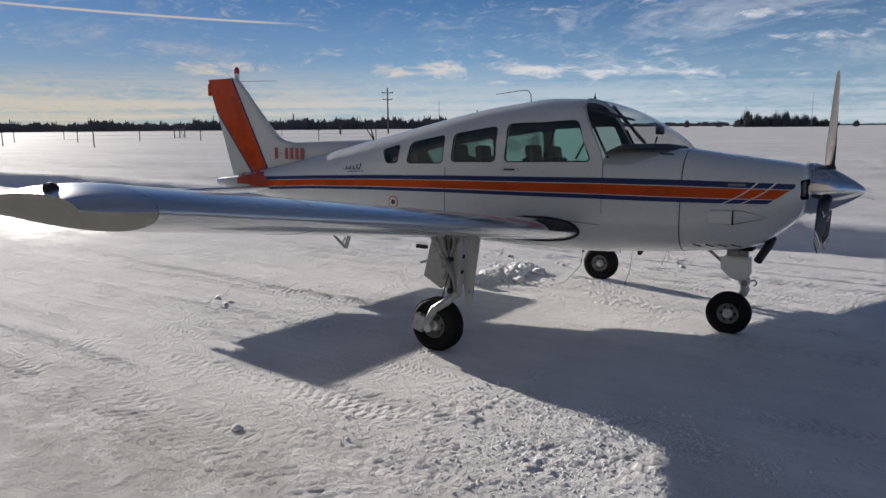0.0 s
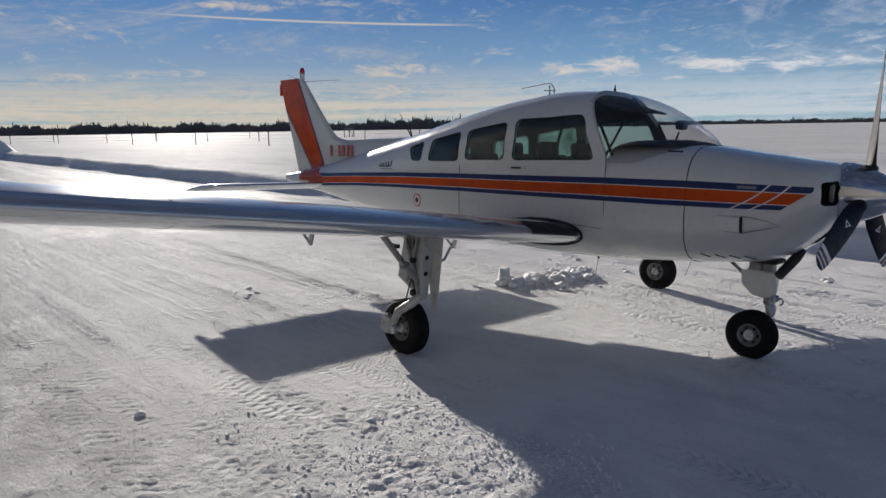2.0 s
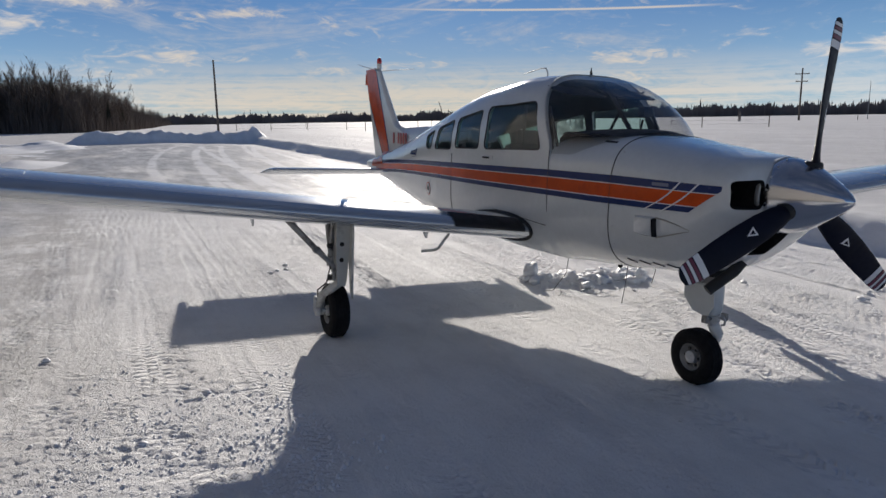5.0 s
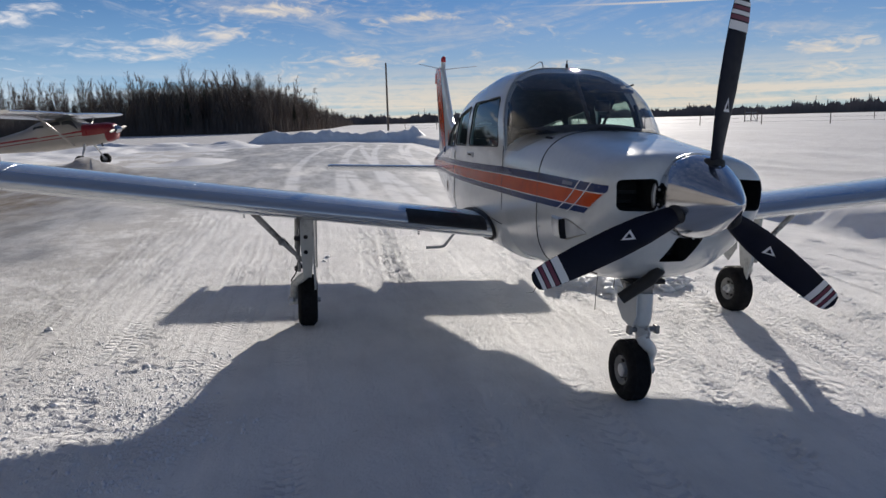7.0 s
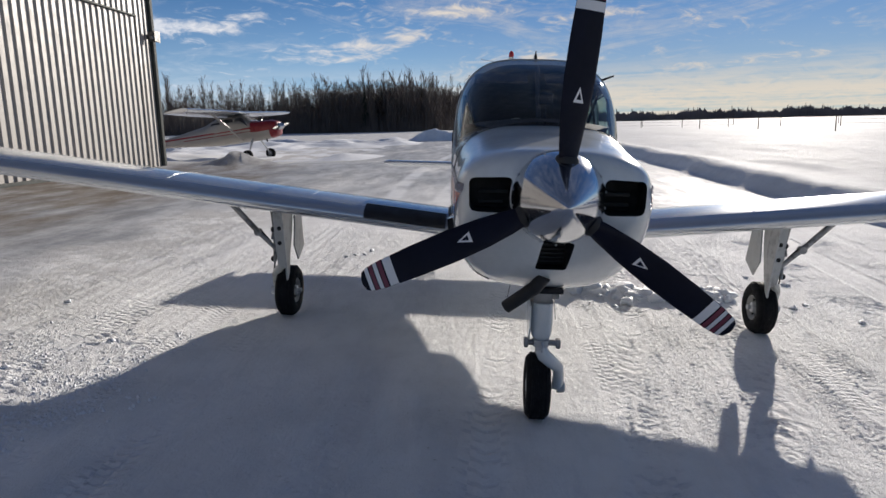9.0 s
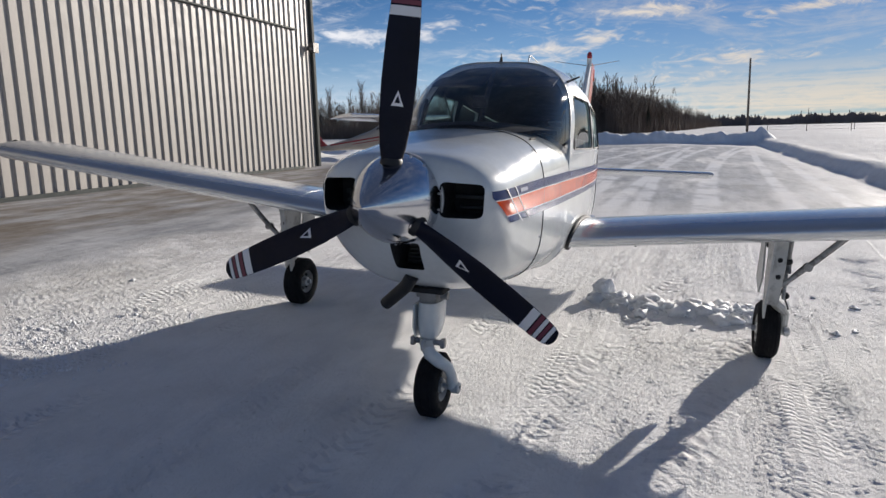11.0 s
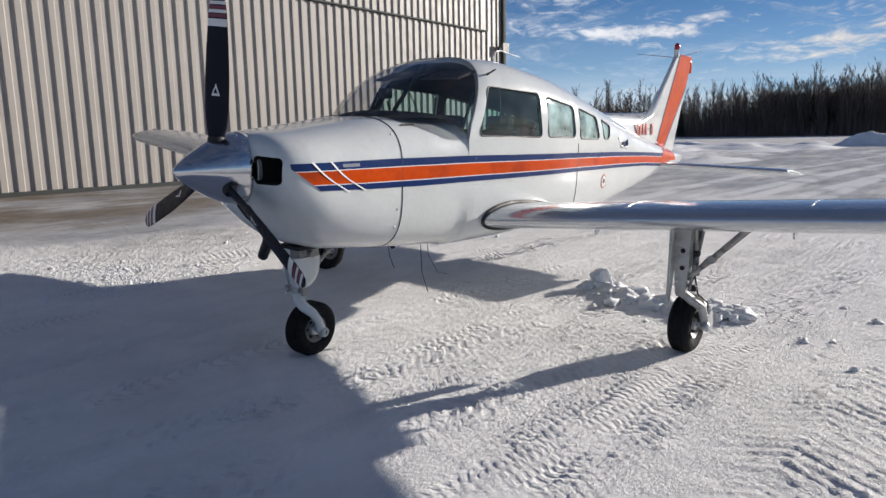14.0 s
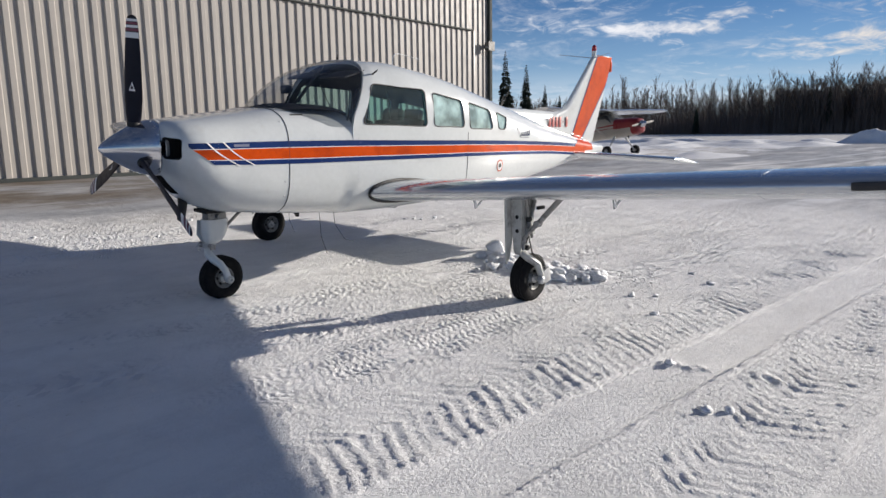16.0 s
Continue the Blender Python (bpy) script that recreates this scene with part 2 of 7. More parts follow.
# near-black colour that stands in for the shade inside openings
M["dark"] = material("painted_cavity_shade", (0.01, 0.01, 0.011), 0.8, vary=0.2)
M["blade"] = material("dark_blue_black_propeller_paint", (0.004, 0.005, 0.014), 0.5, vary=0.25, scale=7, fine=0.1, spec=0.2, dark=(0.022, 0.022, 0.03), dark_scale=6, dark_at=(0.62, 0.8))
M["trim_white"] = material("white_marking_paint", (0.72, 0.72, 0.72), 0.4, vary=0.08)
M["maroon"] = material("maroon_marking_paint", (0.16, 0.03, 0.05), 0.4, vary=0.1)
M["liner"] = material("grey_cabin_trim", (0.055, 0.055, 0.055), 0.8, vary=0.15)
M["seat"] = material("dark_seat_fabric", (0.045, 0.045, 0.05), 0.85, vary=0.2, scale=8, bump=0.002, bump_scale=200)
M["panel"] = material("black_instrument_panel", (0.025, 0.025, 0.027), 0.6, vary=0.2)
M["beacon"] = material("red_beacon_glass", (0.45, 0.015, 0.015), 0.15, coat=0.6, vary=0.1)
M["window"] = glass("green_tinted_window", (0.52, 0.76, 0.72), 0.07, (0.50, 0.64, 0.62))
# reflected sky is put into this glass as a bright diffuse haze
M["rear_window"] = glass("sky_glare_green_window", (0.60, 0.84, 0.77), 0.72, (0.60, 0.80, 0.77))
M["windshield"] = glass("smoked_windshield", (0.80, 0.81, 0.81), 0.07, (0.24, 0.235, 0.23))


# ---- building helpers ----
class Geo:
    """Vertices and faces of one mesh, gathered from simple shapes."""

    def __init__(self):
        self.v, self.f = [], []

    def add(self, verts, faces):
        k = len(self.v)
        self.v += [tuple(p) for p in verts]
        self.f += [tuple(i + k for i in q) for q in faces]
        return self

    def loft(self, rings, closed=True, caps=(True, True)):
        n = len(rings[0])
        faces = []
        for a in range(len(rings) - 1):
            for i in range(n if closed else n - 1):
                j = (i + 1) % n
                faces.append((a * n + i, a * n + j, (a + 1) * n + j, (a + 1) * n + i))
        if caps[0]:
            faces.append(tuple(range(n))[::-1])
        if caps[1]:
            faces.append(tuple(range((len(rings) - 1) * n, len(rings) * n)))
        return self.add([p for r in rings for p in r], faces)

    def tube(self, pts, radii, n=10, flat=1.0):
        pts = [Vector(p) for p in pts]
        if isinstance(radii, (int, float)):
            radii = [radii] * len(pts)
        rings, ref = [], None
        for i, p in enumerate(pts):
            d = (pts[min(i + 1, len(pts) - 1)] - pts[max(i - 1, 0)]).normalized()
            if ref is None:
                ref = d.orthogonal().normalized()
            ref = (ref - d * ref.dot(d)).normalized()
            side = d.cross(ref)
            rings.append([p + radii[i] * (math.cos(a) * ref + flat * math.sin(a) * side) for a in (2 * math.pi * k / n for k in range(n))])
        return self.loft(rings)

    def lathe(self, profile, centre, axis, n=32, caps=(True, True)):
        """profile: (distance along axis, radius)."""
        axis = Vector(axis).normalized()
        u = axis.orthogonal().normalized()
        w = axis.cross(u)
        rings = [[Vector(centre) + axis * a + r * (math.cos(t) * u + math.sin(t) * w) for t in (2 * math.pi * k / n for k in range(n))] for a, r in profile]
        return self.loft(rings, True, caps)

    def box(self, centre, size, turn=None, bevel=0.0):
        bm = bmesh.new()
        bmesh.ops.create_cube(bm, size=1.0)
        for v in bm.verts:
            v.co = Vector((v.co.x * size[0], v.co.y * size[1], v.co.z * size[2]))
        if bevel:
            bmesh.ops.bevel(bm, geom=bm.edges[:], offset=bevel, segments=2, affect="EDGES", profile=0.6)
        mat = Matrix.Translation(centre) @ (turn or Matrix())
        bm.verts.index_update()
        self.add([mat @ v.co for v in bm.verts], [[v.index for v in f.verts] for f in bm.faces])
        bm.free()
        return self

    def plate(self, outline, thick):
        """A flat slab from a 3D outline, thickened both ways along its normal."""
        o = [Vector(p) for p in outline]
        nrm = (o[1] - o[0]).cross(o[2] - o[1]).normalized() * thick / 2
        return self.loft([[p - nrm for p in o], [p + nrm for p in o]])


def mesh_of(name, geo, mats, sharp=32):
    me = bpy.data.meshes.new(name)
    me.from_pydata(geo.v, [], geo.f)
    bm = bmesh.new()
    bm.from_mesh(me)
    bmesh.ops.recalc_face_normals(bm, faces=bm.faces[:])
    bm.to_mesh(me)
    bm.free()
    for m in mats if isinstance(mats, (list, tuple)) else [mats]:
        me.materials.append(m)
    me.shade_smooth()
    if sharp:
        me.set_sharp_from_angle(angle=radians(sharp))
    return me


def part(name, geo, mat, parent, label="", sharp=32):
    ob = new(name, mesh_of(name, geo, mat, sharp))
    ob.parent = parent
    if label:
        tagged(ob, label)
    return ob


def thing(name, label, category, group="", m=None, kind=""):
    ob = new(name)
    ob.empty_display_size = 0.2
    if m is not None:
        ob.matrix_world = m
    return tagged(ob, label, category, group, kind)


def solo(name, geo, mat, label, category, group="", kind="", sharp=32, m=None):
    ob = new(name, mesh_of(name, geo, mat, sharp))
    if m is not None:
        ob.matrix_world = m
    return tagged(ob, label, category, group, kind)


def rounded(poly, r, n=4):
    """A closed 2D outline with its corners rounded."""
    out = []
    k = len(poly)
    for i in range(k):
        p, a, b = (Vector(poly[j % k]) for j in (i, i - 1, i + 1))
        da, db = (a - p), (b - p)
        q0, q1 = p + da.normalized() * min(r, da.length * 0.45), p + db.normalized() * min(r, db.length * 0.45)
        for j in range(n + 1):
            t = j / n
            out.append((1 - t) ** 2 * q0 + 2 * t * (1 - t) * p + t * t * q1)
    return [(p.x, p.y) for p in out]


def fbm(x, y, seed=0, octaves=4, gain=0.5):
    """Smooth value noise on arrays, about -1 to 1."""
    out, amp, tot = np.zeros_like(x, dtype=float), 1.0, 0.0
    for o in range(octaves):
        xi, yi = np.floor(x).astype(np.int64), np.floor(y).astype(np.int64)
        fx, fy = x - xi, y - yi
        fx, fy = fx * fx * (3 - 2 * fx), fy * fy * (3 - 2 * fy)

        def h(a, b):
            k = (a * 374761393 + b * 668265263 + (seed + o * 131) * 1274126177) & 0xFFFFFFFF
            k = ((k ^ (k >> 13)) * 1274126177) & 0xFFFFFFFF
            return ((k ^ (k >> 16)) & 0xFFFF) / 32767.5 - 1
        v = (h(xi, yi) * (1 - fx) + h(xi + 1, yi) * fx) * (1 - fy) + (h(xi, yi + 1) * (1 - fx) + h(xi + 1, yi + 1) * fx) * fy
        out += amp * v
        tot += amp
        amp *= gain
        x, y = x * 2.03 + 11.7, y * 2.03 + 5.3
    return out / tot


def smooth(a, b, v):
    t = np.clip((v - a) / (b - a), 0, 1)
    return t * t * (3 - 2 * t)


# ---- ground ----
def bank_edge(x):
    """Where the ploughed bank along the taxiway begins."""
    return 6.25 - 0.030 * np.minimum(x, 5)


def ground_base(x, y):
    """Height of the ground without its fine relief."""
    x, y = np.asarray(x, float), np.asarray(y, float)
    apron = -FALL * (y - np.maximum(y - 9, 0) + np.maximum(-13 - y, 0))
    apron = np.where(y < 0, apron * (1 - 0.92 * smooth(-19, -29, x)), apron)
    # ploughed bank and the deeper snow of the field behind it
    edge = bank_edge(x) + 0.22 * fbm(x * 0.25, y * 0.05 + 3, 5, 2) + 0.05 * fbm(x * 2.1, y * 0.3, 6, 2)
    rise = smooth(0.0, 0.75, y - edge)
    field = 0.06 + 0.07 * fbm(x * 0.06, y * 0.06, 8, 3)
    lip = 0.16 * np.exp(-((y - edge - 0.95) / 0.6) ** 2) * (0.8 + 0.5 * fbm(x * 0.4, y * 0.5, 9, 3))
    # hard wind ridges on the open field
    ridge = 0.20 * np.maximum(0, fbm(x * 0.16, y * 0.7, 14, 3) - 0.02) + 0.05 * fbm(x * 0.8, y * 2.2, 15, 3)
    field = field + ridge * smooth(7.5, 10, y) * (1 - smooth(60, 120, y))
    z = apron * (1 - rise) + (field + lip) * rise
    far = smooth(-70, -78, x)
    z = z * (1 - far) + far * (0.12 + 0.06 * fbm(x * 0.04, y * 0.04, 3, 2))
    # a dirty heap left by the plough beyond the hangar's corner
    heap = np.exp(-(((x + 19.6) / 1.3) ** 2 + ((y + 8.9) / 1.0) ** 2))
    return z + heap * (0.34 + 0.34 * fbm(x * 1.6, y * 1.6, 33, 4))


def apron_relief(x, y):
    """Trampled, driven-over snow close to the aeroplane."""
    r = 0.005 * fbm(x * 0.8, y * 0.8, 40, 3) + 0.0028 * fbm(x * 4.5, y * 5.5, 41, 3)
    # wind and tyre ripples across the driving direction
    r = r + 0.005 * np.maximum(0, fbm(x * 7.5, y * 2.6, 42, 3)) * smooth(-0.2, 0.3, fbm(x * 0.5, y * 0.5, 43, 2))
    # crumbled snow where nobody drove
    crumb = smooth(-2.4, -2.9, y + 0.45 * fbm(x * 0.9, y * 0.9, 44, 3) - 0.12 * (x + 1)) * smooth(-5.5, -4.4, y) * smooth(-4.0, -1.5, x)
    crumb = np.maximum(crumb, 0.8 * smooth(-3.6, -4.1, y + 0.3 * fbm(x, y, 48, 2)) * smooth(-5.6, -5.0, y))
    lump = np.maximum(0, fbm(x * 26, y * 26, 45, 2, 0.9) - 0.02) * (0.4 + 0.9 * np.maximum(0, fbm(x * 3, y * 3, 46, 2) + 0.35))
    r = r + crumb * (0.003 + 0.021 * lump) * (0.30 + 0.70 * smooth(-2.0, -0.9, x))
    # overlapping small tread blocks over most of what was driven on
    for k, (turn, mx) in enumerate(((0.04, 0.0), (-0.16, 0.12))):
        u, v = (x + turn * y) / 0.066 + 0.5 * fbm(x * 3, y * 3, 80 + k, 2), (y - turn * x) / 0.058 + 0.4 * fbm(x * 2.5, y * 2.5, 82 + k, 2)
        fu = np.mod(u + 0.5 * np.mod(np.floor(v), 2), 1)
        block = np.exp(-((fu - 0.5) / 0.2) ** 2) * np.sin(np.pi * np.mod(v, 1))
        r = r + 0.0075 * block * smooth(mx - 0.15, mx + 0.3, fbm(x * 0.35 + 9 * k, y * 1.5, 84 + k, 3) + 0.08) * smooth(-4.6, -3.8, y)
    # loose flakes everywhere
    r = r + 0.014 * np.maximum(0, fbm(x * 14, y * 16, 47, 2, 0.7) - 0.30)

    def along(ax, ay, bx, by):
        dx, dy = bx - ax, by - ay
        n = math.hypot(dx, dy)
        return ((x - ax) * dx + (y - ay) * dy) / n, (-(x - ax) * dy + (y - ay) * dx) / n

    # tyre treads: a shallow lattice of small lugs pressed into the snow
    def track(ax, ay, bx, by, half, lug, depth, sway=0.0):
        s, d = along(ax, ay, bx, by)
        d = d + sway * np.sin(s * 0.6)
        wear = np.clip(0.70 + 0.9 * fbm(x * 1.1, y * 1.1, int(abs(ax * 7 + by)), 2), 0.15, 1.2)
        w = np.mod((s + 0.7 * np.abs(d) + 0.02 * fbm(x * 9, y * 9, 61, 2)) / lug, 1)
        ridge = np.exp(-((w - 0.5) / 0.16) ** 2)
        inside = smooth(half, half * 0.8, np.abs(d))
        groove = np.exp(-((np.mod(d / (half * 0.5), 1) - 0.5) / 0.14) ** 2)
        return depth * (inside * (ridge * (1 - 0.6 * groove) - 0.35) + 0.25 * np.exp(-((np.abs(d) - half * 1.08) / 0.03) ** 2)) * wear

    # tractor prints: broken slanting ridges, turning back along their middle
    def herringbone(ax, ay, bx, by, half, lug, depth, lean):
        s, d = along(ax, ay, bx, by)
        warp = 0.07 * fbm(x * 2.6, y * 2.6, 63, 3) + 0.012 * fbm(x * 12, y * 12, 67, 2)
        turn = np.where(d > 0.25 * half, lean * (d - 0.25 * half), -0.55 * lean * (d - 0.25 * half))
        u = (s + turn + warp) / lug
        w, n = np.mod(u, 1), np.floor(u)
        size = 0.35 + 0.95 * np.abs(np.sin(n * 12.9898)) * np.clip(0.6 + 1.3 * fbm(x * 4, y * 4, 64, 2), 0, 1.3)
        ridge = np.where(w < 0.5, np.exp(-((w - 0.5) / 0.17) ** 2), np.exp(-((w - 0.5) / 0.07) ** 2)) * size
        band = smooth(half * 1.1, half * 0.6, np.abs(d + 0.10 * fbm(x * 3, y * 3, 68, 2)))
        return depth * band * (ridge - 0.25 + 0.45 * np.maximum(0, fbm(x * 17, y * 17, 65, 2)))

    # runner strip: combed flat, with a broken rim along its edges
    def pressed(ax, ay, bx, by, half, depth):
        s, d = along(ax, ay, bx, by)
        m = smooth(half, half * 0.85, np.abs(d))
        rim = 0.012 * np.exp(-((d + half * 1.02) / 0.016) ** 2) * np.clip(0.5 + 1.5 * fbm(x * 5, y * 5, 69, 2), 0, 1.3) + 0.005 * np.exp(-((d - half * 1.02) / 0.02) ** 2)
        return m, -depth + 0.0022 * fbm(s * 0.5, d * 34, 70, 2), rim
    for hb in ((3, 2.72, -9, 3.62, 0.40, 0.11, 0.011, 0.9), (3, 4.10, -9, 4.72, 0.30, 0.11, 0.012, -1.0), (3, 5.25, -9, 5.85, 0.26, 0.12, 0.012, 0.9)):
        r = r + herringbone(*hb)
    for st in ((3, 3.20, -9, 4.34, 0.23, 0.010), (3, 4.56, -9, 5.25, 0.13, 0.008)):
        m, v, rim = pressed(*st)
        r = r * (1 - 0.9 * m) + v * m + rim
    # clods dragged across the strips
    cross = np.exp(-((x + 1.28 + 0.25 * (y - 3.7)) / 0.09) ** 2) * smooth(3.3, 3.5, y) * (1 - smooth(4.1, 4.3, y))
    r = r + cross * 0.025 * np.maximum(0, fbm(x * 14, y * 14, 71, 2) + 0.1)
    for tr in ((4, -1.25, -12, -0.55, 0.14, 0.075, 0.016), (4, 1.20, -12, 1.75, 0.16, 0.07, 0.011), (4, 2.05, -12, 2.6, 0.16, 0.075, 0.011), (4, 0.45, -12, 0.75, 0.16, 0.07, 0.012), (4, 1.62, -12, 2.15, 0.14, 0.065, 0.012), (4, 0.85, -12, 1.25, 0.13, 0.065, 0.013),
               (2, -3.3, -14, -2.9, 0.16, 0.08, 0.008), (1, -2.35, -14, -2.15, 0.17, 0.065, 0.007), (-0.5, -3.75, -14, -3.3, 0.17, 0.08, 0.009), (0, -4.3, -14, -3.9, 0.17, 0.08, 0.008), (1, -2.1, -14, -1.85, 0.14, 0.07, 0.013), (5, -0.4, -10, 2.6, 0.13, 0.07, 0.011), (3.5, 0.3, -14, 5.0, 0.14, 0.075, 0.012), (3, -0.3, -14, -1.9, 0.14, 0.07, 0.012)):
        r = r + track(*tr, sway=0.05)
    # the heap that the clods beside the left wheel lie in
    t = np.clip((y - 0.6) / 1.5, 0, 1)
    r = r + 0.105 * np.exp(-((x + 3.02 - 0.22 * np.sin(t * 3.1)) / 0.13) ** 2) * smooth(0.45, 0.75, y) * (1 - smooth(1.85, 2.25, y)) * (0.6 + 0.9 * fbm(x * 5, y * 5, 72, 2))
    return r


def grown(lo, hi, step, far, rate):
    """Coordinates: even between lo and hi, ever wider out to +-far."""
    mid = list(np.arange(lo, hi + 1e-6, step))
    up, d = [mid[-1]], step
    while up[-1] < far:
        d *= rate
        up.append(up[-1] + d)
    down, d = [mid[0]], step
    while down[-1] > -far:
        d *= rate
        down.append(down[-1] - d)
    return np.array(down[:0:-1] + mid + up[1:])


def build_ground():
    xs, ys = grown(-6.6, 2.2, 0.0225, 4000, 1.042), grown(-4.3, 4.9, 0.0215, 4000, 1.040)
    X, Y = np.meshgrid(xs, ys, indexing="ij")
    near = smooth(-14, -8, X) * (1 - smooth(5, 9, X)) * smooth(-9, -6.5, Y) * (1 - smooth(5.6, 6.6, Y))
    Z = ground_base(X, Y) + near * apron_relief(X, Y)
    Z -= 60 * smooth(1500, 4000, np.hypot(X, Y))
    nx, ny = len(xs), len(ys)
    co = np.stack([X, Y, Z], -1).reshape(-1, 3)
    i = np.arange(nx * ny).reshape(nx, ny)
    quads = np.stack([i[:-1, :-1], i[1:, :-1], i[1:, 1:], i[:-1, 1:]], -1).reshape(-1, 4)
    me = bpy.data.meshes.new("ground")
    me.vertices.add(len(co))
    me.vertices.foreach_set("co", co.ravel())
    me.loops.add(quads.size)
    me.loops.foreach_set("vertex_index", quads.ravel())
    me.polygons.add(len(quads))
    me.polygons.foreach_set("loop_start", np.arange(0, quads.size, 4))
    me.update(calc_edges=True)
    me.shade_smooth()
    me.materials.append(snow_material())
    ob = new("ground", me)
    return tagged(ob, "packed snow apron with tyre tracks, ice and open field", "ground", kind="structure")


# tread prints on the apron: from, to, half width, block length, rows of blocks, slant, depth
TREADS = [(-9.5, -3.55, 0.2, -3.20, 0.17, 0.075, 4, 0.0, 0.011), (-10, -2.49, 1.6, -2.50, 0.11, 0.06, 3, 0.5, 0.010), (-6, -2.70, 1.4, -2.74, 0.10, 0.06, 3, -0.5, 0.009), (-2, -2.10, 2.6, -1.98, 0.13, 0.07, 3, 0.4, 0.010),
          (-12, -0.55, -3.6, -1.02, 0.12, 0.075, 3, 0.0, 0.014), (-9, -0.95, -2.8, -1.30, 0.12, 0.07, 3, 0.5, 0.012), (-8, -1.75, -2.6, -1.85, 0.13, 0.075, 3, 0.0, 0.011), (-9, 2.75, 1.2, 2.03, 0.12, 0.065, 3, 0.4, 0.011), (-7, 2.42, 1.2, 1.80, 0.11, 0.06, 3, -0.4, 0.010),
          (-4.5, 1.35, 1.5, 0.35, 0.20, 0.15, 2, 0.75, 0.014), (-3.6, 2.05, 1.8, 0.95, 0.24, 0.17, 2, -0.75, 0.014), (-8, 0.10, 2.2, -0.35, 0.15, 0.11, 2, 0.7, 0.013), (-7.5, 0.75, 2.4, 0.45, 0.12, 0.075, 3, 0.3, 0.011), (-7, -4.2, -0.5, -3.75, 0.14, 0.08, 3, 0.0, 0.009)]


def snow_material():
    m = bpy.data.materials.new("packed_snow")
    m.use_nodes = True
    nt = m.node_tree
    N, L = nt.nodes.new, nt.links.new
    b = nt.nodes["Principled BSDF"]
    co = N("ShaderNodeTexCoord")
    sep = N("ShaderNodeSeparateXYZ")
    L(co.outputs["Object"], sep.inputs[0])
    X, Y, Z = sep.outputs

    def tex(scale, detail=6, rough=0.6, stretch=None):
        n = N("ShaderNodeTexNoise")
        n.inputs["Scale"].default_value, n.inputs["Detail"].default_value, n.inputs["Roughness"].default_value = scale, detail, rough
        src = co.outputs["Object"]
        if stretch:
            mp = N("ShaderNodeMapping")
            mp.inputs["Scale"].default_value = stretch
            L(src, mp.inputs[0])
            src = mp.outputs[0]
        L(src, n.inputs["Vector"])
        return n.outputs["Fac"]

    def mm(op, a, c=None):
        n = N("ShaderNodeMath")
        n.operation = op
        for k, v in enumerate((a, c)):
            if v is None:
                continue
            if isinstance(v, (int, float)):
                n.inputs[k].default_value = v
            else:
                L(v, n.inputs[k])
        return n.outputs[0]

    def ss(v, a, c):
        n = N("ShaderNodeMapRange")
        n.interpolation_type = "SMOOTHSTEP"
        L(v, n.inputs[0])
        n.inputs[1].default_value, n.inputs[2].default_value = a, c
        return n.outputs[0]

    def blend(fac, a, c):
        n = N("ShaderNodeMix")
        n.data_type = "RGBA"
        if isinstance(fac, float):
            n.inputs[0].default_value = fac
        else:
            L(fac, n.inputs[0])
        for k, v in ((6, a), (7, c)):
            if isinstance(v, tuple):
                n.inputs[k].default_value = (*v, 1)
            else:
                L(v, n.inputs[k])
        return n.outputs[2]

    wob = mm("MULTIPLY", mm("SUBTRACT", tex(0.35, 5, 0.65), 0.5), 5.0)
    streak = tex(0.35, 6, 0.62, (0.35, 1.6, 1))
    # scraped ice before the hangar and down the taxiway
    pad = mm("MULTIPLY", ss(mm("ADD", Y, wob), -4.6, -6.0), ss(X, -24, -16))
    lane = mm("MULTIPLY", mm("MULTIPLY", ss(mm("ADD", X, wob), -8, -13), ss(mm("ADD", X, wob), -66, -56)),
              mm("MULTIPLY", ss(mm("ADD", Y, mm("MULTIPLY", wob, 0.5)), 7.0, 5.6), ss(mm("ADD", Y, mm("MULTIPLY", wob, 0.6)), -9.5, -7.5)))
    lane = mm("MULTIPLY", lane, ss(streak, 0.30, 0.54))
    ice = mm("MAXIMUM", pad, mm("MULTIPLY", lane, 0.95))
    dirt = mm("MULTIPLY", pad, mm("MULTIPLY", ss(mm("ADD", Y, mm("MULTIPLY", wob, 0.6)), -5.8, -7.4), ss(tex(0.9, 7, 0.7, (0.5, 1.5, 1)), 0.30, 0.62)))
    snow = blend(ss(tex(1.4, 7, 0.65), 0.35, 0.7), (0.86, 0.855, 0.85), (0.765, 0.76, 0.755))
    # wind-swept streaks over the open field, with stubble showing through
    swept = mm("MULTIPLY", ss(tex(0.5, 6, 0.65, (0.12, 0.5, 1)), 0.30, 0.58), ss(Y, 7.0, 10.0))
    snow = blend(mm("MULTIPLY", swept, 0.28), snow, (0.45, 0.44, 0.43))
    # sand and grit pressed into the snow
    grit = mm("MULTIPLY", ss(tex(26, 5, 0.7), 0.60, 0.72), ss(tex(0.55, 5, 0.6), 0.48, 0.62))
    snow = blend(mm("MULTIPLY", grit, 0.55), snow, (0.42, 0.39, 0.35))
    rub = ss(tex(0.7, 6, 0.7, (0.6, 1.3, 1)), 0.55, 0.78)
    snow = blend(mm("MULTIPLY", rub, 0.20), snow, (0.50, 0.48, 0.45))
    smear = mm("MULTIPLY", ss(tex(3.2, 8, 0.74, (0.45, 1.7, 1)), 0.46, 0.66), 0.22)
    snow = blend(smear, snow, (0.58, 0.58, 0.59))
    icy = blend(ss(tex(1.1, 7, 0.7, (0.4, 1.5, 1)), 0.35, 0.65), (0.26, 0.27, 0.29), (0.47, 0.48, 0.50))
    icy = blend(dirt, icy, (0.17, 0.145, 0.12))
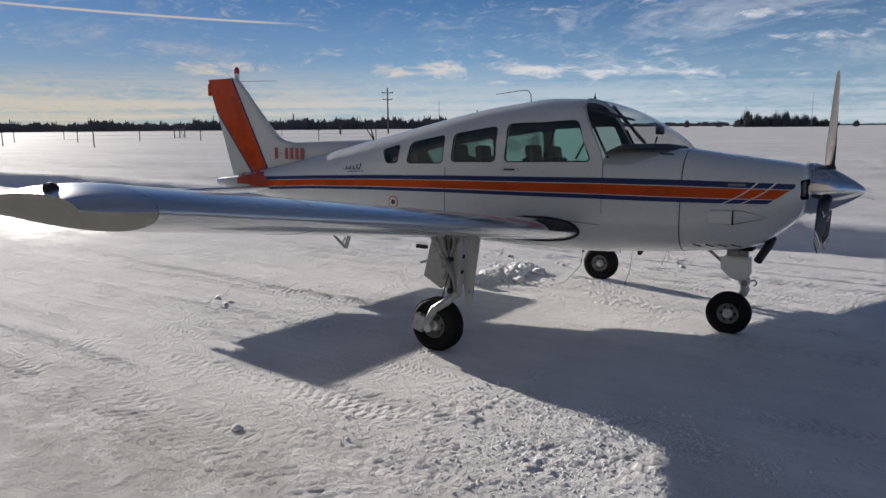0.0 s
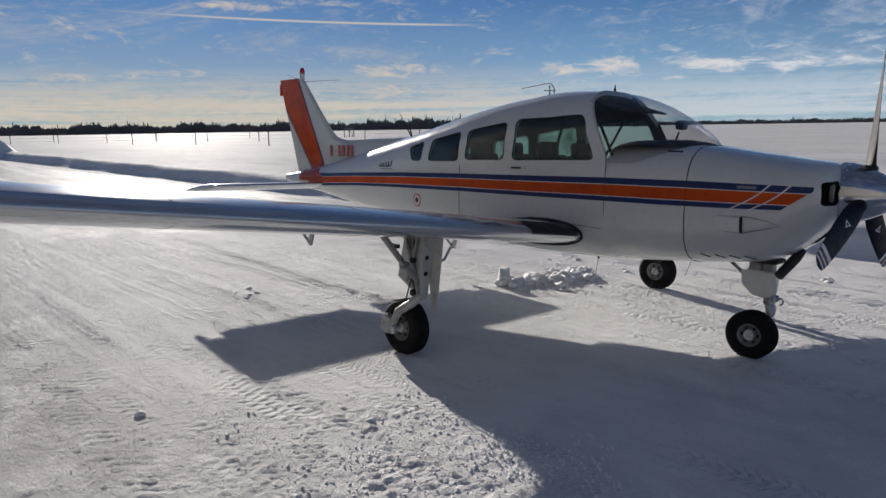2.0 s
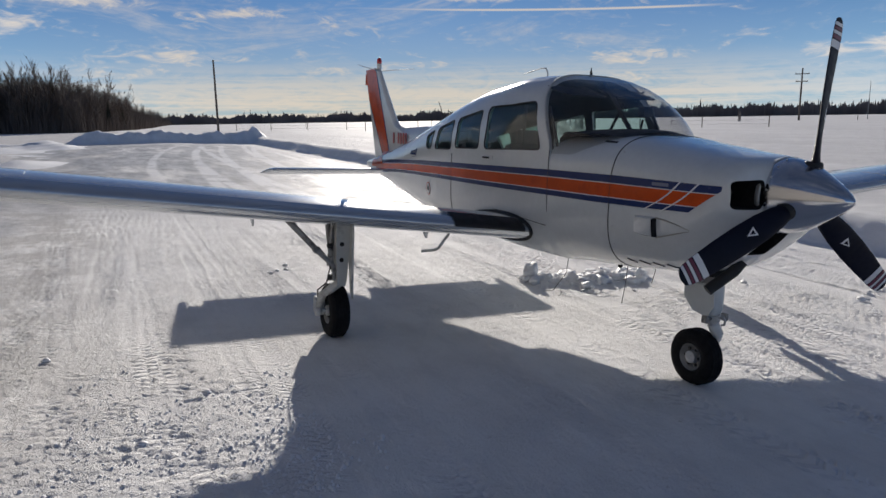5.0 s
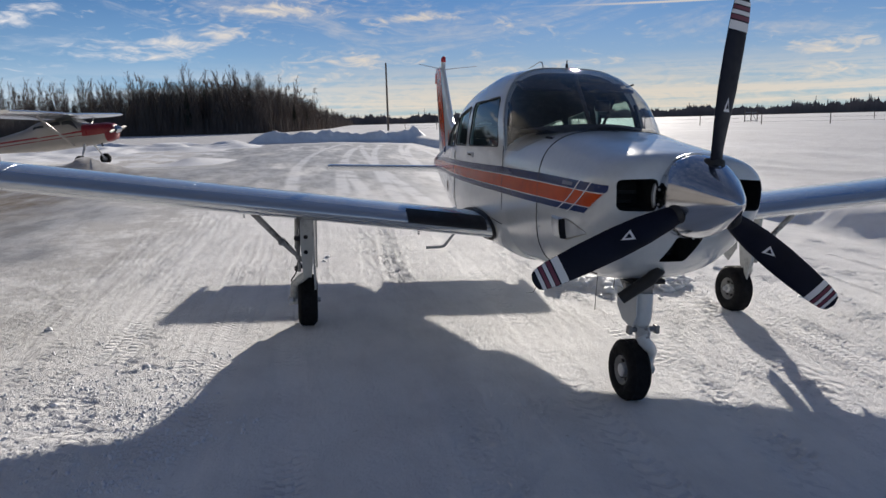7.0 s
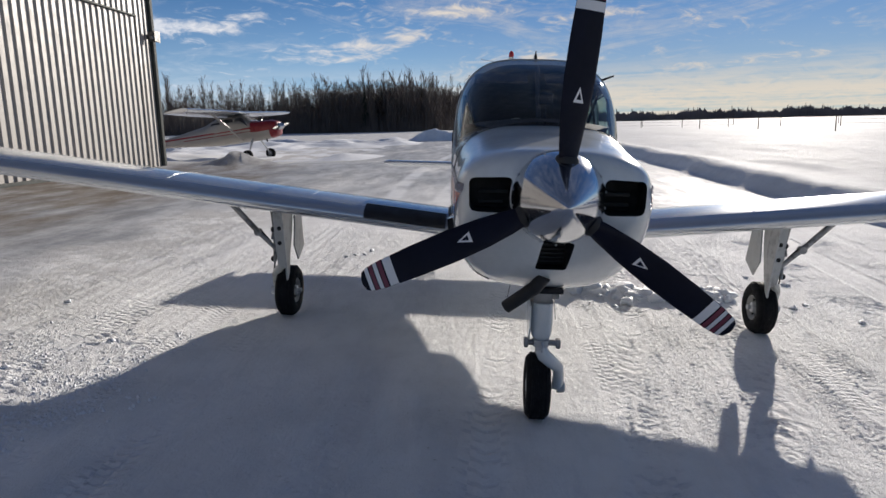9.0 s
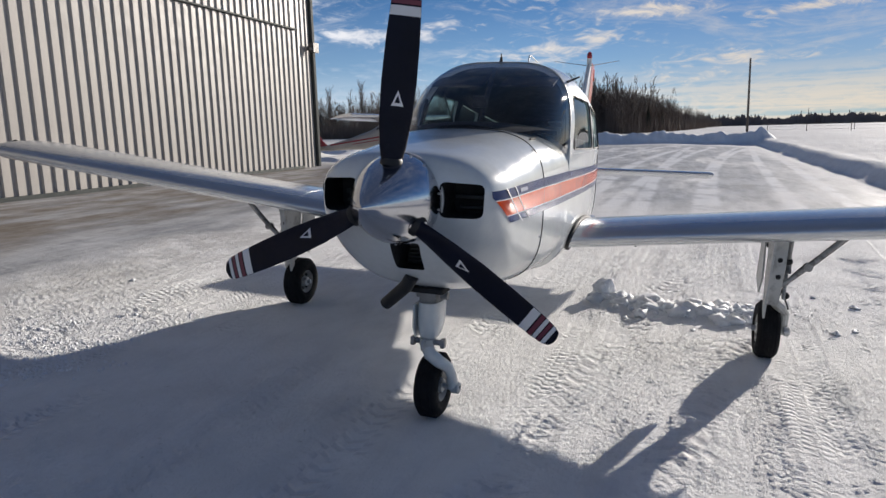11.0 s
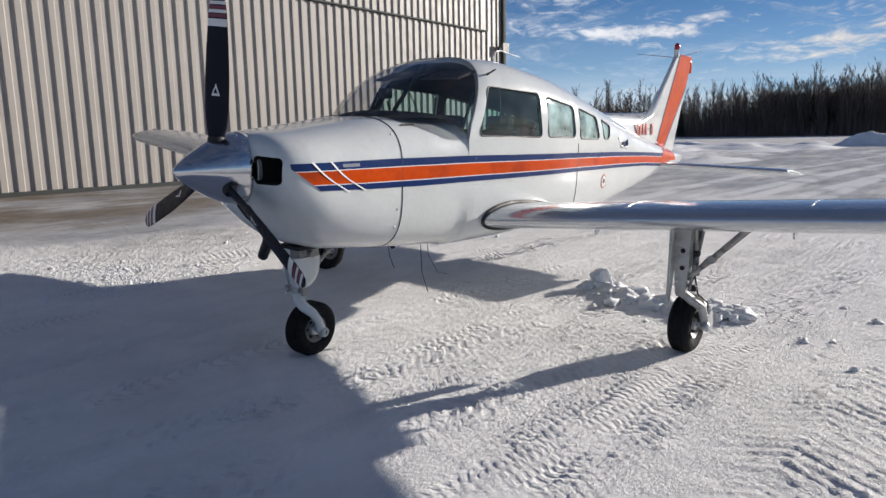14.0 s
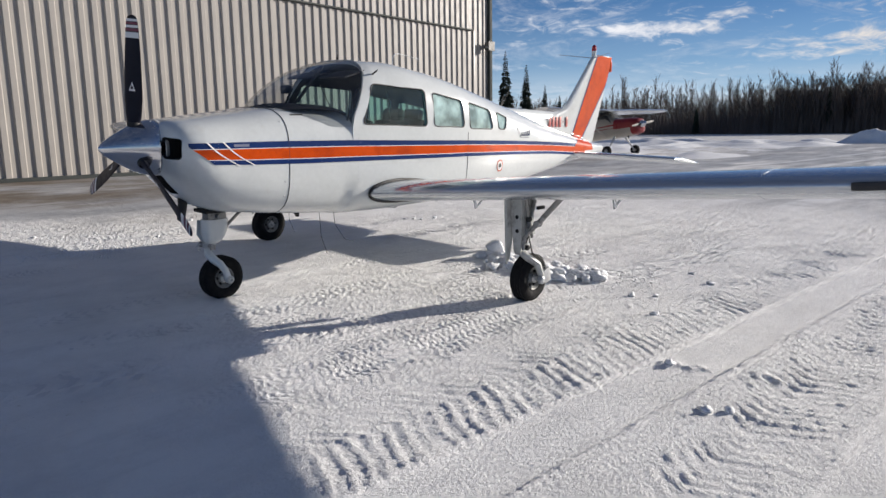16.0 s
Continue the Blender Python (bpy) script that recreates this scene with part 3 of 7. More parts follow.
    # bare dirty ice at the apron's near side
    grime = mm("MULTIPLY", mm("MULTIPLY", ss(mm("ADD", Y, mm("MULTIPLY", wob, 0.35)), -3.3, -4.4), ss(X, 1.2, -2.2)), ss(tex(2.2, 8, 0.72), 0.34, 0.56))
    snow = blend(mm("MULTIPLY", grime, 0.5), snow, (0.32, 0.31, 0.30))
    pale = None
    for y0, c1, c2 in ((0.0, -0.035, 0.0012), (1.75, -0.035, 0.0012), (2.0, -0.02, 0.0018), (3.6, -0.055, 0.0004), (4.8, -0.06, 0.0003), (-0.5, 0.03, 0.0022), (-2.2, 0.05, 0.0026), (0.6, 0.0, 0.0009), (-1.2, -0.02, 0.0014)):
        run = mm("MAXIMUM", mm("MULTIPLY", mm("ADD", X, 10.0), -1.0), 0.0)
        mid_ = mm("ADD", mm("ADD", mm("MULTIPLY", run, -c1), mm("MULTIPLY", mm("MULTIPLY", run, run), c2)), y0)
        off = mm("ABSOLUTE", mm("ADD", mm("SUBTRACT", Y, mid_), mm("MULTIPLY", wob, 0.04)))
        one = ss(off, 0.26, 0.10)
        pale = one if pale is None else mm("MAXIMUM", pale, one)
    pale = mm("MULTIPLY", mm("MULTIPLY", pale, ss(X, -7.5, -10.5)), mm("MULTIPLY", ss(X, -62, -50), ss(tex(0.8, 5, 0.6), 0.30, 0.55)))
    icy = blend(mm("MULTIPLY", pale, 0.8), icy, (0.74, 0.75, 0.77))
    col = blend(ice, snow, icy)
    rough = N("ShaderNodeMapRange")
    L(mm("MULTIPLY", ice, ss(tex(1.7, 6, 0.65), 0.3, 0.62)), rough.inputs[0])
    rough.inputs[3].default_value, rough.inputs[4].default_value = 0.75, 0.42
    L(rough.outputs[0], b.inputs["Roughness"])
    shine = N("ShaderNodeMapRange")
    L(ice, shine.inputs[0])
    shine.inputs[3].default_value, shine.inputs[4].default_value = 0.015, 0.035
    L(shine.outputs[0], b.inputs["Specular IOR Level"])
    height = mm("ADD", mm("MULTIPLY", tex(42, 5, 0.68), 0.012), mm("ADD", mm("MULTIPLY", tex(9, 5, 0.65, (0.8, 1.5, 1)), 0.010), mm("MULTIPLY", tex(150, 3), 0.005)))
    # crumbled snow thrown up beside the tracks
    fx = mm("DIVIDE", mm("ADD", mm("SUBTRACT", X, mm("MULTIPLY", mm("ADD", Y, 3.0), 0.35)), 0.15), 1.15)
    fy = mm("DIVIDE", mm("ADD", Y, 3.05), 0.80)
    zone = mm("SUBTRACT", 1.25, mm("SQRT", mm("ADD", mm("MULTIPLY", fx, fx), mm("MULTIPLY", fy, fy))))
    zone = ss(mm("ADD", zone, mm("MULTIPLY", mm("SUBTRACT", tex(1.8, 5, 0.65), 0.5), 2.6)), 0.0, 0.55)
    clod = N("ShaderNodeTexVoronoi")
    clod.inputs["Scale"].default_value, clod.inputs["Randomness"].default_value = 24.0, 1.0
    clod.inputs["Detail"].default_value, clod.inputs["Roughness"].default_value = 2.0, 0.65
    warp = N("ShaderNodeVectorMath")
    warp.operation = "ADD"
    shove = N("ShaderNodeTexNoise")
    shove.inputs["Scale"].default_value, shove.inputs["Detail"].default_value = 18.0, 3.0
    small = N("ShaderNodeVectorMath")
    small.operation = "SCALE"
    small.inputs["Scale"].default_value = 0.06
    L(co.outputs["Object"], shove.inputs["Vector"]), L(shove.outputs["Color"], small.inputs[0])
    L(co.outputs["Object"], warp.inputs[0]), L(small.outputs[0], warp.inputs[1]), L(warp.outputs[0], clod.inputs["Vector"])
    rubble = mm("MULTIPLY", mm("MULTIPLY", ss(clod.outputs["Distance"], 0.75, 0.10), ss(tex(11, 4, 0.6), 0.36, 0.60)), 0.038)
    height = mm("ADD", height, mm("MULTIPLY", rubble, zone))
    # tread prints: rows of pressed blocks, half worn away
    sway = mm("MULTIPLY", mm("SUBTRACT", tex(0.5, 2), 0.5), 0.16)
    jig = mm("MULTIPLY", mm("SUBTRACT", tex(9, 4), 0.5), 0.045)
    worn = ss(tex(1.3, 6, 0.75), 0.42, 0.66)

    def gap(v, lo, hi):
        n = N("ShaderNodeMath")
        n.operation = "PINGPONG"
        L(v, n.inputs[0])
        n.inputs[1].default_value = 0.5
        return ss(n.outputs[0], lo, hi)
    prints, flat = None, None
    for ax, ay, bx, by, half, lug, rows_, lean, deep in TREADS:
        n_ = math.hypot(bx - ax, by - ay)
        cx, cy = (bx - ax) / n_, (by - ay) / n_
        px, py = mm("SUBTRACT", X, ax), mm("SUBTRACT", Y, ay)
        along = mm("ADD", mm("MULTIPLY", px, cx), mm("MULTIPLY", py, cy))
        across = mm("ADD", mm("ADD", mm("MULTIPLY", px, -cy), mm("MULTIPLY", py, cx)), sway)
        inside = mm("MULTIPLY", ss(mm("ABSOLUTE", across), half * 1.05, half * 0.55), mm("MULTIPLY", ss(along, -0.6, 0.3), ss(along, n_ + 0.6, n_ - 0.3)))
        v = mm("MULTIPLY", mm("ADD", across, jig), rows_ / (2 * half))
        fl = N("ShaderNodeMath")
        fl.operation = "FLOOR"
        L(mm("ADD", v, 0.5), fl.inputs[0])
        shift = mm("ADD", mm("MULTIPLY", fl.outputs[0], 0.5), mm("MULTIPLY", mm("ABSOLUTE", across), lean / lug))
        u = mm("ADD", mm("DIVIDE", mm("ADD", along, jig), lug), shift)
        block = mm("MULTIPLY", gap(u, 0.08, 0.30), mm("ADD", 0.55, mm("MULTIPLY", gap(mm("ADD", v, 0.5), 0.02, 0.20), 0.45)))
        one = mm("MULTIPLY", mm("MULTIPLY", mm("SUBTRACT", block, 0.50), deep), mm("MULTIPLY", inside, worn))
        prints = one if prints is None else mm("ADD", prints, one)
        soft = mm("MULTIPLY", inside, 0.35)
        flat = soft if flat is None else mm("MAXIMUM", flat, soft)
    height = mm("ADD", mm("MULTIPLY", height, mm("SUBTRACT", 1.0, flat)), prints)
    # grooves darkened: pressed snow's own tone, plus relief shade put into the colour
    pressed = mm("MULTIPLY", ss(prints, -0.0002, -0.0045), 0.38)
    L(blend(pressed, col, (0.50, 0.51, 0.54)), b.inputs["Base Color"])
    quiet = N("ShaderNodeMapRange")
    L(ice, quiet.inputs[0])
    quiet.inputs[3].default_value, quiet.inputs[4].default_value = 1.0, 0.22
    bp = N("ShaderNodeBump")
    bp.inputs["Distance"].default_value = 1.0
    L(quiet.outputs[0], bp.inputs["Strength"])
    L(height, bp.inputs["Height"])
    L(bp.outputs[0], b.inputs["Normal"])
    return m


build_ground()


def gz(x, y):
    return float(ground_base(np.array([x]), np.array([y]))[0])


def snow_sheet(name, xs, ys, rise, label, category):
    """A heap of snow on the ground, thinning out to nothing at its edges."""
    X, Y = np.meshgrid(xs, ys, indexing="ij")
    Z = ground_base(X, Y) + rise(X, Y) - 0.03
    i = np.arange(X.size).reshape(X.shape)
    quads = np.stack([i[:-1, :-1], i[1:, :-1], i[1:, 1:], i[:-1, 1:]], -1).reshape(-1, 4)
    me = bpy.data.meshes.new(name)
    me.from_pydata(np.stack([X, Y, Z], -1).reshape(-1, 3).tolist(), [], quads.tolist())
    me.shade_smooth()
    me.materials.append(M["bank_snow"])
    return tagged(new(name, me), label, category)


M["bank_snow"] = material("ploughed_snow", (0.76, 0.77, 0.79), 0.7, spec=0.1, vary=0.08, scale=1.2, fine=0.05, fine_scale=9, bump=0.02, bump_scale=7)
snow_sheet("snow_bank", np.arange(-71.5, -58.5, 0.16), np.arange(-8.5, 11.0, 0.14),
           lambda x, y: np.exp(-((x + 65.5 + 0.30 * y + 0.6 * fbm(y * 0.4, y * 0.1, 22, 2)) / 0.80) ** 2) * smooth(-8.2, -6.2, y) * (1 - smooth(8.6, 10.8, y)) * (1.0 + 0.35 * fbm(x * 0.6, y * 0.6, 21, 3) + 0.30 * np.abs(fbm(x * 1.5, y * 1.5, 23, 3))),
           "lumpy ploughed snow bank across the taxiway's end", "snow bank")


def edge_fade(x, y, x0, x1, y0, y1, w=3.0):
    return smooth(x0, x0 + w, x) * (1 - smooth(x1 - w, x1, x)) * smooth(y0, y0 + w, y) * (1 - smooth(y1 - w, y1, y))


snow_sheet("snow_drift", np.arange(-66, -27, 0.28), np.arange(-34, -5, 0.24),
           lambda x, y: edge_fade(x, y, -66, -27.5, -34, -5.2) * (0.02 + 1.15 * np.maximum(0, 0.42 - np.abs(fbm(x * 0.10, y * 0.17, 31, 3) * 2.2)) * np.clip(0.5 + fbm(x * 0.05, y * 0.08, 35, 2) * 2, 0, 1.2) + 0.05 * fbm(x * 0.6, y * 1.1, 36, 3)),
           "wind-carved snow drifts beyond the hangar", "snow drift")


# ---- hangar ----
M["metal_wall"] = material("beige_ribbed_steel", (0.36, 0.334, 0.305), 0.5, vary=0.06, scale=0.8, fine=0.04, random_tone=0.04, dark=(0.43, 0.40, 0.365), dark_scale=0.9, dark_at=(0.6, 0.85))
M["dark_trim"] = material("dark_green_grey_trim", (0.06, 0.066, 0.064), 0.7, spec=0.1, vary=0.1)
M["lamp_body"] = material("dark_bronze_lamp", (0.05, 0.05, 0.05), 0.5, vary=0.1)
M["lamp_lens"] = material("frosted_lamp_lens", (0.22, 0.215, 0.20), 0.3, vary=0.05)
M["roof_steel"] = material("grey_roof_steel", (0.35, 0.36, 0.38), 0.5, metal=0.2)


def build_hangar():
    wy, x0, x1, top, rail = -10.73, -18.15, 16.0, 7.4, 5.02
    base = gz(-10, wy) - 0.05
    h = thing("hangar", "beige ribbed steel hangar with a large closed door", "hangar")
    pitch, depth = 0.29, 0.036

    def ribbed(width, z0, z1, y, thick=0.004):
        """One sheet with trapezoid ribs, x from 0 to width."""
        pts, x = [], 0.0
        while x < width - 0.01:
            for dx, dd in ((0.0, 0.0), (0.135, 0.0), (0.160, depth), (0.265, depth)):
                pts.append((x + dx, y + dd))
            x += pitch
        pts.append((width, y))
        back = [(px, py - 0.03) for px, py in pts[::-1]]
        ring = pts + back
        return Geo().loft([[(px, py, z0) for px, py in ring], [(px, py, z1) for px, py in ring]])
    # leaf of the door below the rail, sheets of six ribs
    w = pitch * 6
    lower = mesh_of("door_sheet", ribbed(w, base + 0.12, rail - 0.03, 0.0), M["metal_wall"], 20)
    upper = mesh_of("wall_sheet", ribbed(w, rail + 0.05, top, 0.0), M["metal_wall"], 20)
    x = x0 + 1.18
    while x < x1 - w:
        for name, me, dy in (("door_sheet", lower, 0.05), ("wall_sheet", upper, 0.0)):
            ob = new(name, me)
            ob.parent, ob.location = h, (x, wy + dy, 0)
        x += w
    end = x
    # corner beside the door: full-height sheet, set back a little
    part("corner_sheet", Geo().add([(p[0] + x0 + 0.12, p[1] + wy - 0.05, p[2]) for p in ribbed(1.06, base, top, 0.0).v], ribbed(1.06, base, top, 0.0).f), M["metal_wall"], h, sharp=20)
    part("corner_trim", Geo().box((x0 + 0.05, wy - 0.03, (base + top) / 2), (0.16, 0.20, top - base), bevel=0.01), M["dark_trim"], h, "dark steel corner trim")
    part("jamb_trim", Geo().box((x0 + 1.10, wy + 0.03, (base + rail) / 2), (0.09, 0.12, rail - base), bevel=0.01), M["metal_wall"], h)
    part("door_rail", Geo().box(((x0 + 1.2 + end) / 2, wy + 0.075, rail), (end - x0 - 1.2, 0.14, 0.05), bevel=0.01), M["dark_trim"], h, "dark rail above the door")
    part("door_sill", Geo().box(((x0 + 1.2 + end) / 2, wy + 0.06, base + 0.06), (end - x0 - 1.2, 0.12, 0.14), bevel=0.01), M["dark_trim"], h)
    part("side_wall", Geo().box((x0 + 0.06, wy - 9.1, (base + top) / 2), (0.12, 17.9, top - base)), M["metal_wall"], h)
    part("side_wall", Geo().box((end, wy - 9.1, (base + top) / 2), (0.12, 18.2, top - base)), M["metal_wall"], h)
    part("back_wall", Geo().box(((x0 + end) / 2, wy - 18.1, (base + top) / 2), (end - x0 - 0.3, 0.12, top - base)), M["metal_wall"], h)
    g = Geo()
    g.loft([[(x0 - 0.3, wy + 0.3, top), (x0 - 0.3, wy - 9.1, top + 2.2), (x0 - 0.3, wy - 18.5, top), (x0 - 0.3, wy - 18.5, top + 0.12), (x0 - 0.3, wy - 9.1, top + 2.35), (x0 - 0.3, wy + 0.3, top + 0.12)],
            [(end + 0.3, wy + 0.3, top), (end + 0.3, wy - 9.1, top + 2.2), (end + 0.3, wy - 18.5, top), (end + 0.3, wy - 18.5, top + 0.12), (end + 0.3, wy - 9.1, top + 2.35), (end + 0.3, wy + 0.3, top + 0.12)]])
    part("roof", g, M["roof_steel"], h)
    # flood lamp at the corner
    lamp = thing("wall_lamp", "dark flood lamp on the hangar's corner", "lamp", m=Matrix.Translation((x0 + 0.36, wy + 0.02, 4.52)))
    part("bracket", Geo().box((0, 0.03, 0), (0.10, 0.10, 0.14), bevel=0.01), M["lamp_body"], lamp)
    part("housing", Geo().loft([[(-0.16, 0.08, 0.13), (0.12, 0.08, 0.13), (0.12, 0.08, -0.13), (-0.16, 0.08, -0.13)], [(-0.20, 0.30, 0.17), (0.16, 0.30, 0.15), (0.16, 0.30, -0.15), (-0.20, 0.30, -0.17)]]), M["lamp_body"], lamp)
    part("lens", Geo().box((0.20, 0.22, -0.05), (0.09, 0.10, 0.09), bevel=0.02), M["lamp_lens"], lamp, "pale sensor head")


build_hangar()

# ---- trees ----
M["bark"] = material("bare_poplar_bark", (0.085, 0.070, 0.058), 0.9, vary=0.3, scale=0.3)
M["twig"] = material("bare_twigs", (0.13, 0.102, 0.085), 0.9, vary=0.25, scale=0.2)
M["spruce"] = material("spruce_needles", (0.022, 0.032, 0.020), 0.9, vary=0.3, scale=0.6)
# far wood is given a paler colour that stands in for aerial haze
M["farwood"] = material("hazed_far_wood", (0.15, 0.135, 0.135), 0.95, vary=0.3, scale=0.05)
rng = random.Random(7)


def bare_tree(height, rng, limbs, spread):
    """Trunk, and the fine upswept twigs, of a leafless poplar at the origin; spread: how wide its crown fans out."""
    wood, fine = Geo(), Geo()
    lean = Vector((rng.uniform(-0.05, 0.05), rng.uniform(-0.05, 0.05), 1))
    r0 = height * 0.0065

    def sliver(p, q, w):
        side = (q - p).cross(Vector((rng.uniform(-1, 1), rng.uniform(-1, 1), 0.1))).normalized() * w
        fine.add([p - side, p + side, q], [(0, 1, 2)])
    stems = 1 if spread < 0.5 else 6
    for j in range(stems):
        a0 = rng.uniform(0, 6.283)
        out = Vector((math.cos(a0), math.sin(a0), 0)) * (0.0 if stems == 1 else rng.uniform(0.08, 0.36))
        h = height * (1 if stems == 1 else rng.uniform(0.8, 1.0) * math.cos(0.9 * out.length))

        def at(t):
            return Vector((math.sin(t * 5 + height) * 0.12, math.cos(t * 4) * 0.1, 0)) * t + (lean + out * (0.6 + 0.4 * t)) * (h * t)
        wood.tube([at(t) for t in (0, 0.5, 0.95)], [r0 * (1 if stems == 1 else 0.6), r0 * 0.5, 0.012], 3)
        for k in range(limbs // stems):
            t = rng.uniform(0.10, 0.93)
            a = rng.uniform(0, 6.283)
            p = at(t)
            ln = height * rng.uniform(0.14, 0.28) * (1.15 - 0.72 * t)
            d = (Vector((math.cos(a) * spread, math.sin(a) * spread, rng.uniform(0.7, 1.2))) + out * 0.6).normalized()
            sliver(p, p + d * ln, 0.045)
            for _ in range(9):
                u = rng.uniform(0.1, 0.95)
                e = (d * 0.8 + Vector((rng.uniform(-0.6, 0.6), rng.uniform(-0.6, 0.6), rng.uniform(0.0, 0.8)))).normalized()
                c = p + d * ln * u
                sliver(c, c + e * ln * rng.uniform(0.3, 0.75), rng.uniform(0.022, 0.042))
    return wood, fine


def spruce_tree(height, rng):
    wood, leaf = Geo(), Geo()
    wood.tube([(0, 0, 0), (0, 0, height)], [height * 0.014, 0.02], 6)
    z = height * 0.10
    while z < height * 0.985:
        f = 1 - z / height
        n = 6 + int(8 * f)
        for k in range(n):
            a = 6.283 * k / n + rng.uniform(-0.3, 0.3)
            ln = height * 0.135 * f ** 0.8 * rng.uniform(0.55, 1.25) + 0.12
            d, s = Vector((math.cos(a), math.sin(a), 0)), Vector((-math.sin(a), math.cos(a), 0))
            p, w = Vector((0, 0, z + rng.uniform(-0.1, 0.1))), ln * 0.36
            tip = p + d * ln + Vector((0, 0, -ln * rng.uniform(0.15, 0.5)))
            mid = p + d * ln * 0.55 + Vector((0, 0, ln * 0.02))
            leaf.add([p, mid + s * w, tip, mid - s * w, mid + Vector((0, 0, -w * 0.8))], [(0, 1, 2), (0, 2, 3), (0, 4, 2), (1, 4, 3)])
        z += height * 0.021
    return wood, leaf


def build_woods():
    """Bare poplar wood beyond the taxiway, spruces by the hangar, far treelines."""
    kinds = [bare_tree(h, rng, 30, 0.34) for h in (12.5, 14.0, 15.5, 11.0, 17.0, 13.0)]
    domes = [bare_tree(h, rng, 48, 0.62) for h in (12.5, 13.5, 11.5)]
    spr = [spruce_tree(h, rng) for h in (9.0, 12.0, 7.0)]
    wood, fine, leaf = ([], []), ([], []), ([], [])

    def put(store, geo, m):
        k = sum(len(a) for a in store[0])
        v = np.array(geo.v) @ np.array(m.to_3x3()).T + np.array(m.translation)
        store[0].append(v)
        store[1].append([tuple(i + k for i in f) for f in geo.f])
    # the wood's edge and how deep it goes, seen from above
    edge = [(-735, 44), (-420, 15), (-262, 4.5), (-192, -3), (-153, -10), (-158, -34), (-178, -62), (-205, -100), (-250, -170), (-300, -260)]
    spots = []
    for (ax, ay), (bx, by) in zip(edge, edge[1:]):
        n = math.hypot(bx - ax, by - ay)
        nx_, ny_ = (by - ay) / n, -(bx - ax) / n
        if nx_ > 0 or (abs(nx_) < 0.2 and ny_ > 0):
            nx_, ny_ = -nx_, -ny_
        count = int(min(n, 150) * (5.2 if -60 < ay < 5 else 2.4)) + 10
        for k in range(count):
            t, d = rng.random(), rng.random() ** 1.3 * 60
            spots.append((ax + (bx - ax) * t + nx_ * d, ay + (by - ay) * t + ny_ * d, d))
    for x, y, d in spots:
        size = rng.uniform(0.78, 1.08) * ((0.62 + 0.032 * d) if d < 12 and y > -30 else 1) * (0.83 + 0.20 * math.exp(-((y + 24) / 16) ** 2)) * (1.28 if y < -80 else 1.0)
        m = Matrix.Translation((x, y, 0.1)) @ Matrix.Rotation(rng.uniform(0, 6.28), 4, "Z") @ Matrix.Scale(size, 4)
        if rng.random() < 0.05 and d > 12:
            a, b = spr[rng.randrange(3)]
            put(wood, a, m), put(leaf, b, m)
        else:
            a, b = domes[rng.randrange(3)] if x > -300 and y > -40 and rng.random() < 0.85 else kinds[rng.randrange(6)]
            put(wood, a, m), put(fine, b, m)
    # undergrowth: dense upright stems along the edge
    g = Geo()
    for (ax, ay), (bx, by) in zip(edge, edge[1:]):
        n = math.hypot(bx - ax, by - ay)
        for k in range(int(min(n, 150) * 190)):
            t = rng.random()
            x, y = ax + (bx - ax) * t + rng.uniform(-22, 2), ay + (by - ay) * t + rng.uniform(-12, 3)
            h = (rng.uniform(2.0, 6.0) + 3.0 * rng.random() ** 3) * (0.75 if y > -30 else 1.0)
            a = rng.uniform(0, 3.14)
            c, s, w = math.cos(a), math.sin(a), rng.uniform(0.025, 0.06)
            lx, ly = rng.uniform(-0.6, 0.6), rng.uniform(-0.6, 0.6)
            g.add([(x - c * w, y - s * w, 0), (x + c * w, y + s * w, 0), (x + lx, y + ly, h)], [(0, 1, 2)])
    fine[0].append(np.array(g.v))
    k = sum(len(a) for a in fine[0][:-1])
    fine[1].append([tuple(i + k for i in f) for f in g.f])
    grove = thing("bare_wood", "leafless grey-brown poplar wood beyond the snow field", "woods", kind="stuff")
    for name, store, mat in (("trunks", wood, M["bark"]), ("twigs", fine, M["twig"]), ("spruces", leaf, M["spruce"])):
        me = bpy.data.meshes.new(name)
        me.from_pydata(np.concatenate(store[0]).tolist(), [], [f for q in store[1] for f in q])
        me.materials.append(mat)
        ob = new(name, me)
        ob.parent = grove
        tagged(ob, kind="stuff")
    # spruces that stand out beside the hangar
    for x, y, h in ((-105, -72.5, 16.5), (-112, -72.5, 14.5), (-101, -74.5, 12.5), (-122, -74.5, 11.0), (-118, -68.5, 8.5)):
        a, b = spruce_tree(h, rng)
        t = thing("spruce_tree", "tall dark spruce tree at the wood's edge", "tree", "spruces behind the hangar", Matrix.Translation((x, y, 0.1)))
        part("trunk", a, M["bark"], t), part("crown", b, M["spruce"], t, sharp=0)
    # far treeline round the horizon
    far = Geo()
    for k in range(30000):
        deg = rng.uniform(60, 184)
        az = radians(deg)
        dist = rng.uniform(640, 760) if deg > 119 else rng.uniform(900, 1050)
        roll_ = 1.0 + 0.12 * math.sin(deg * 1.7) + 0.10 * math.sin(deg * 5.1) + 0.06 * math.sin(deg * 13)
        h = rng.uniform(6.5, 10.5) * roll_ if deg > 119 else rng.uniform(2.5, 5.5) * roll_
        if deg > 140:
            h *= 0.80 + 0.12 * math.sin(deg * 0.9)
        if deg < 99.5:
            h *= 0.35
        x, y, w = dist * math.cos(az), dist * math.sin(az), rng.uniform(0.22, 0.62)
        h *= rng.uniform(0.72, 1.1) * (1.35 if rng.random() < 0.03 else 1.0)
        s, c = math.cos(az), math.sin(az)
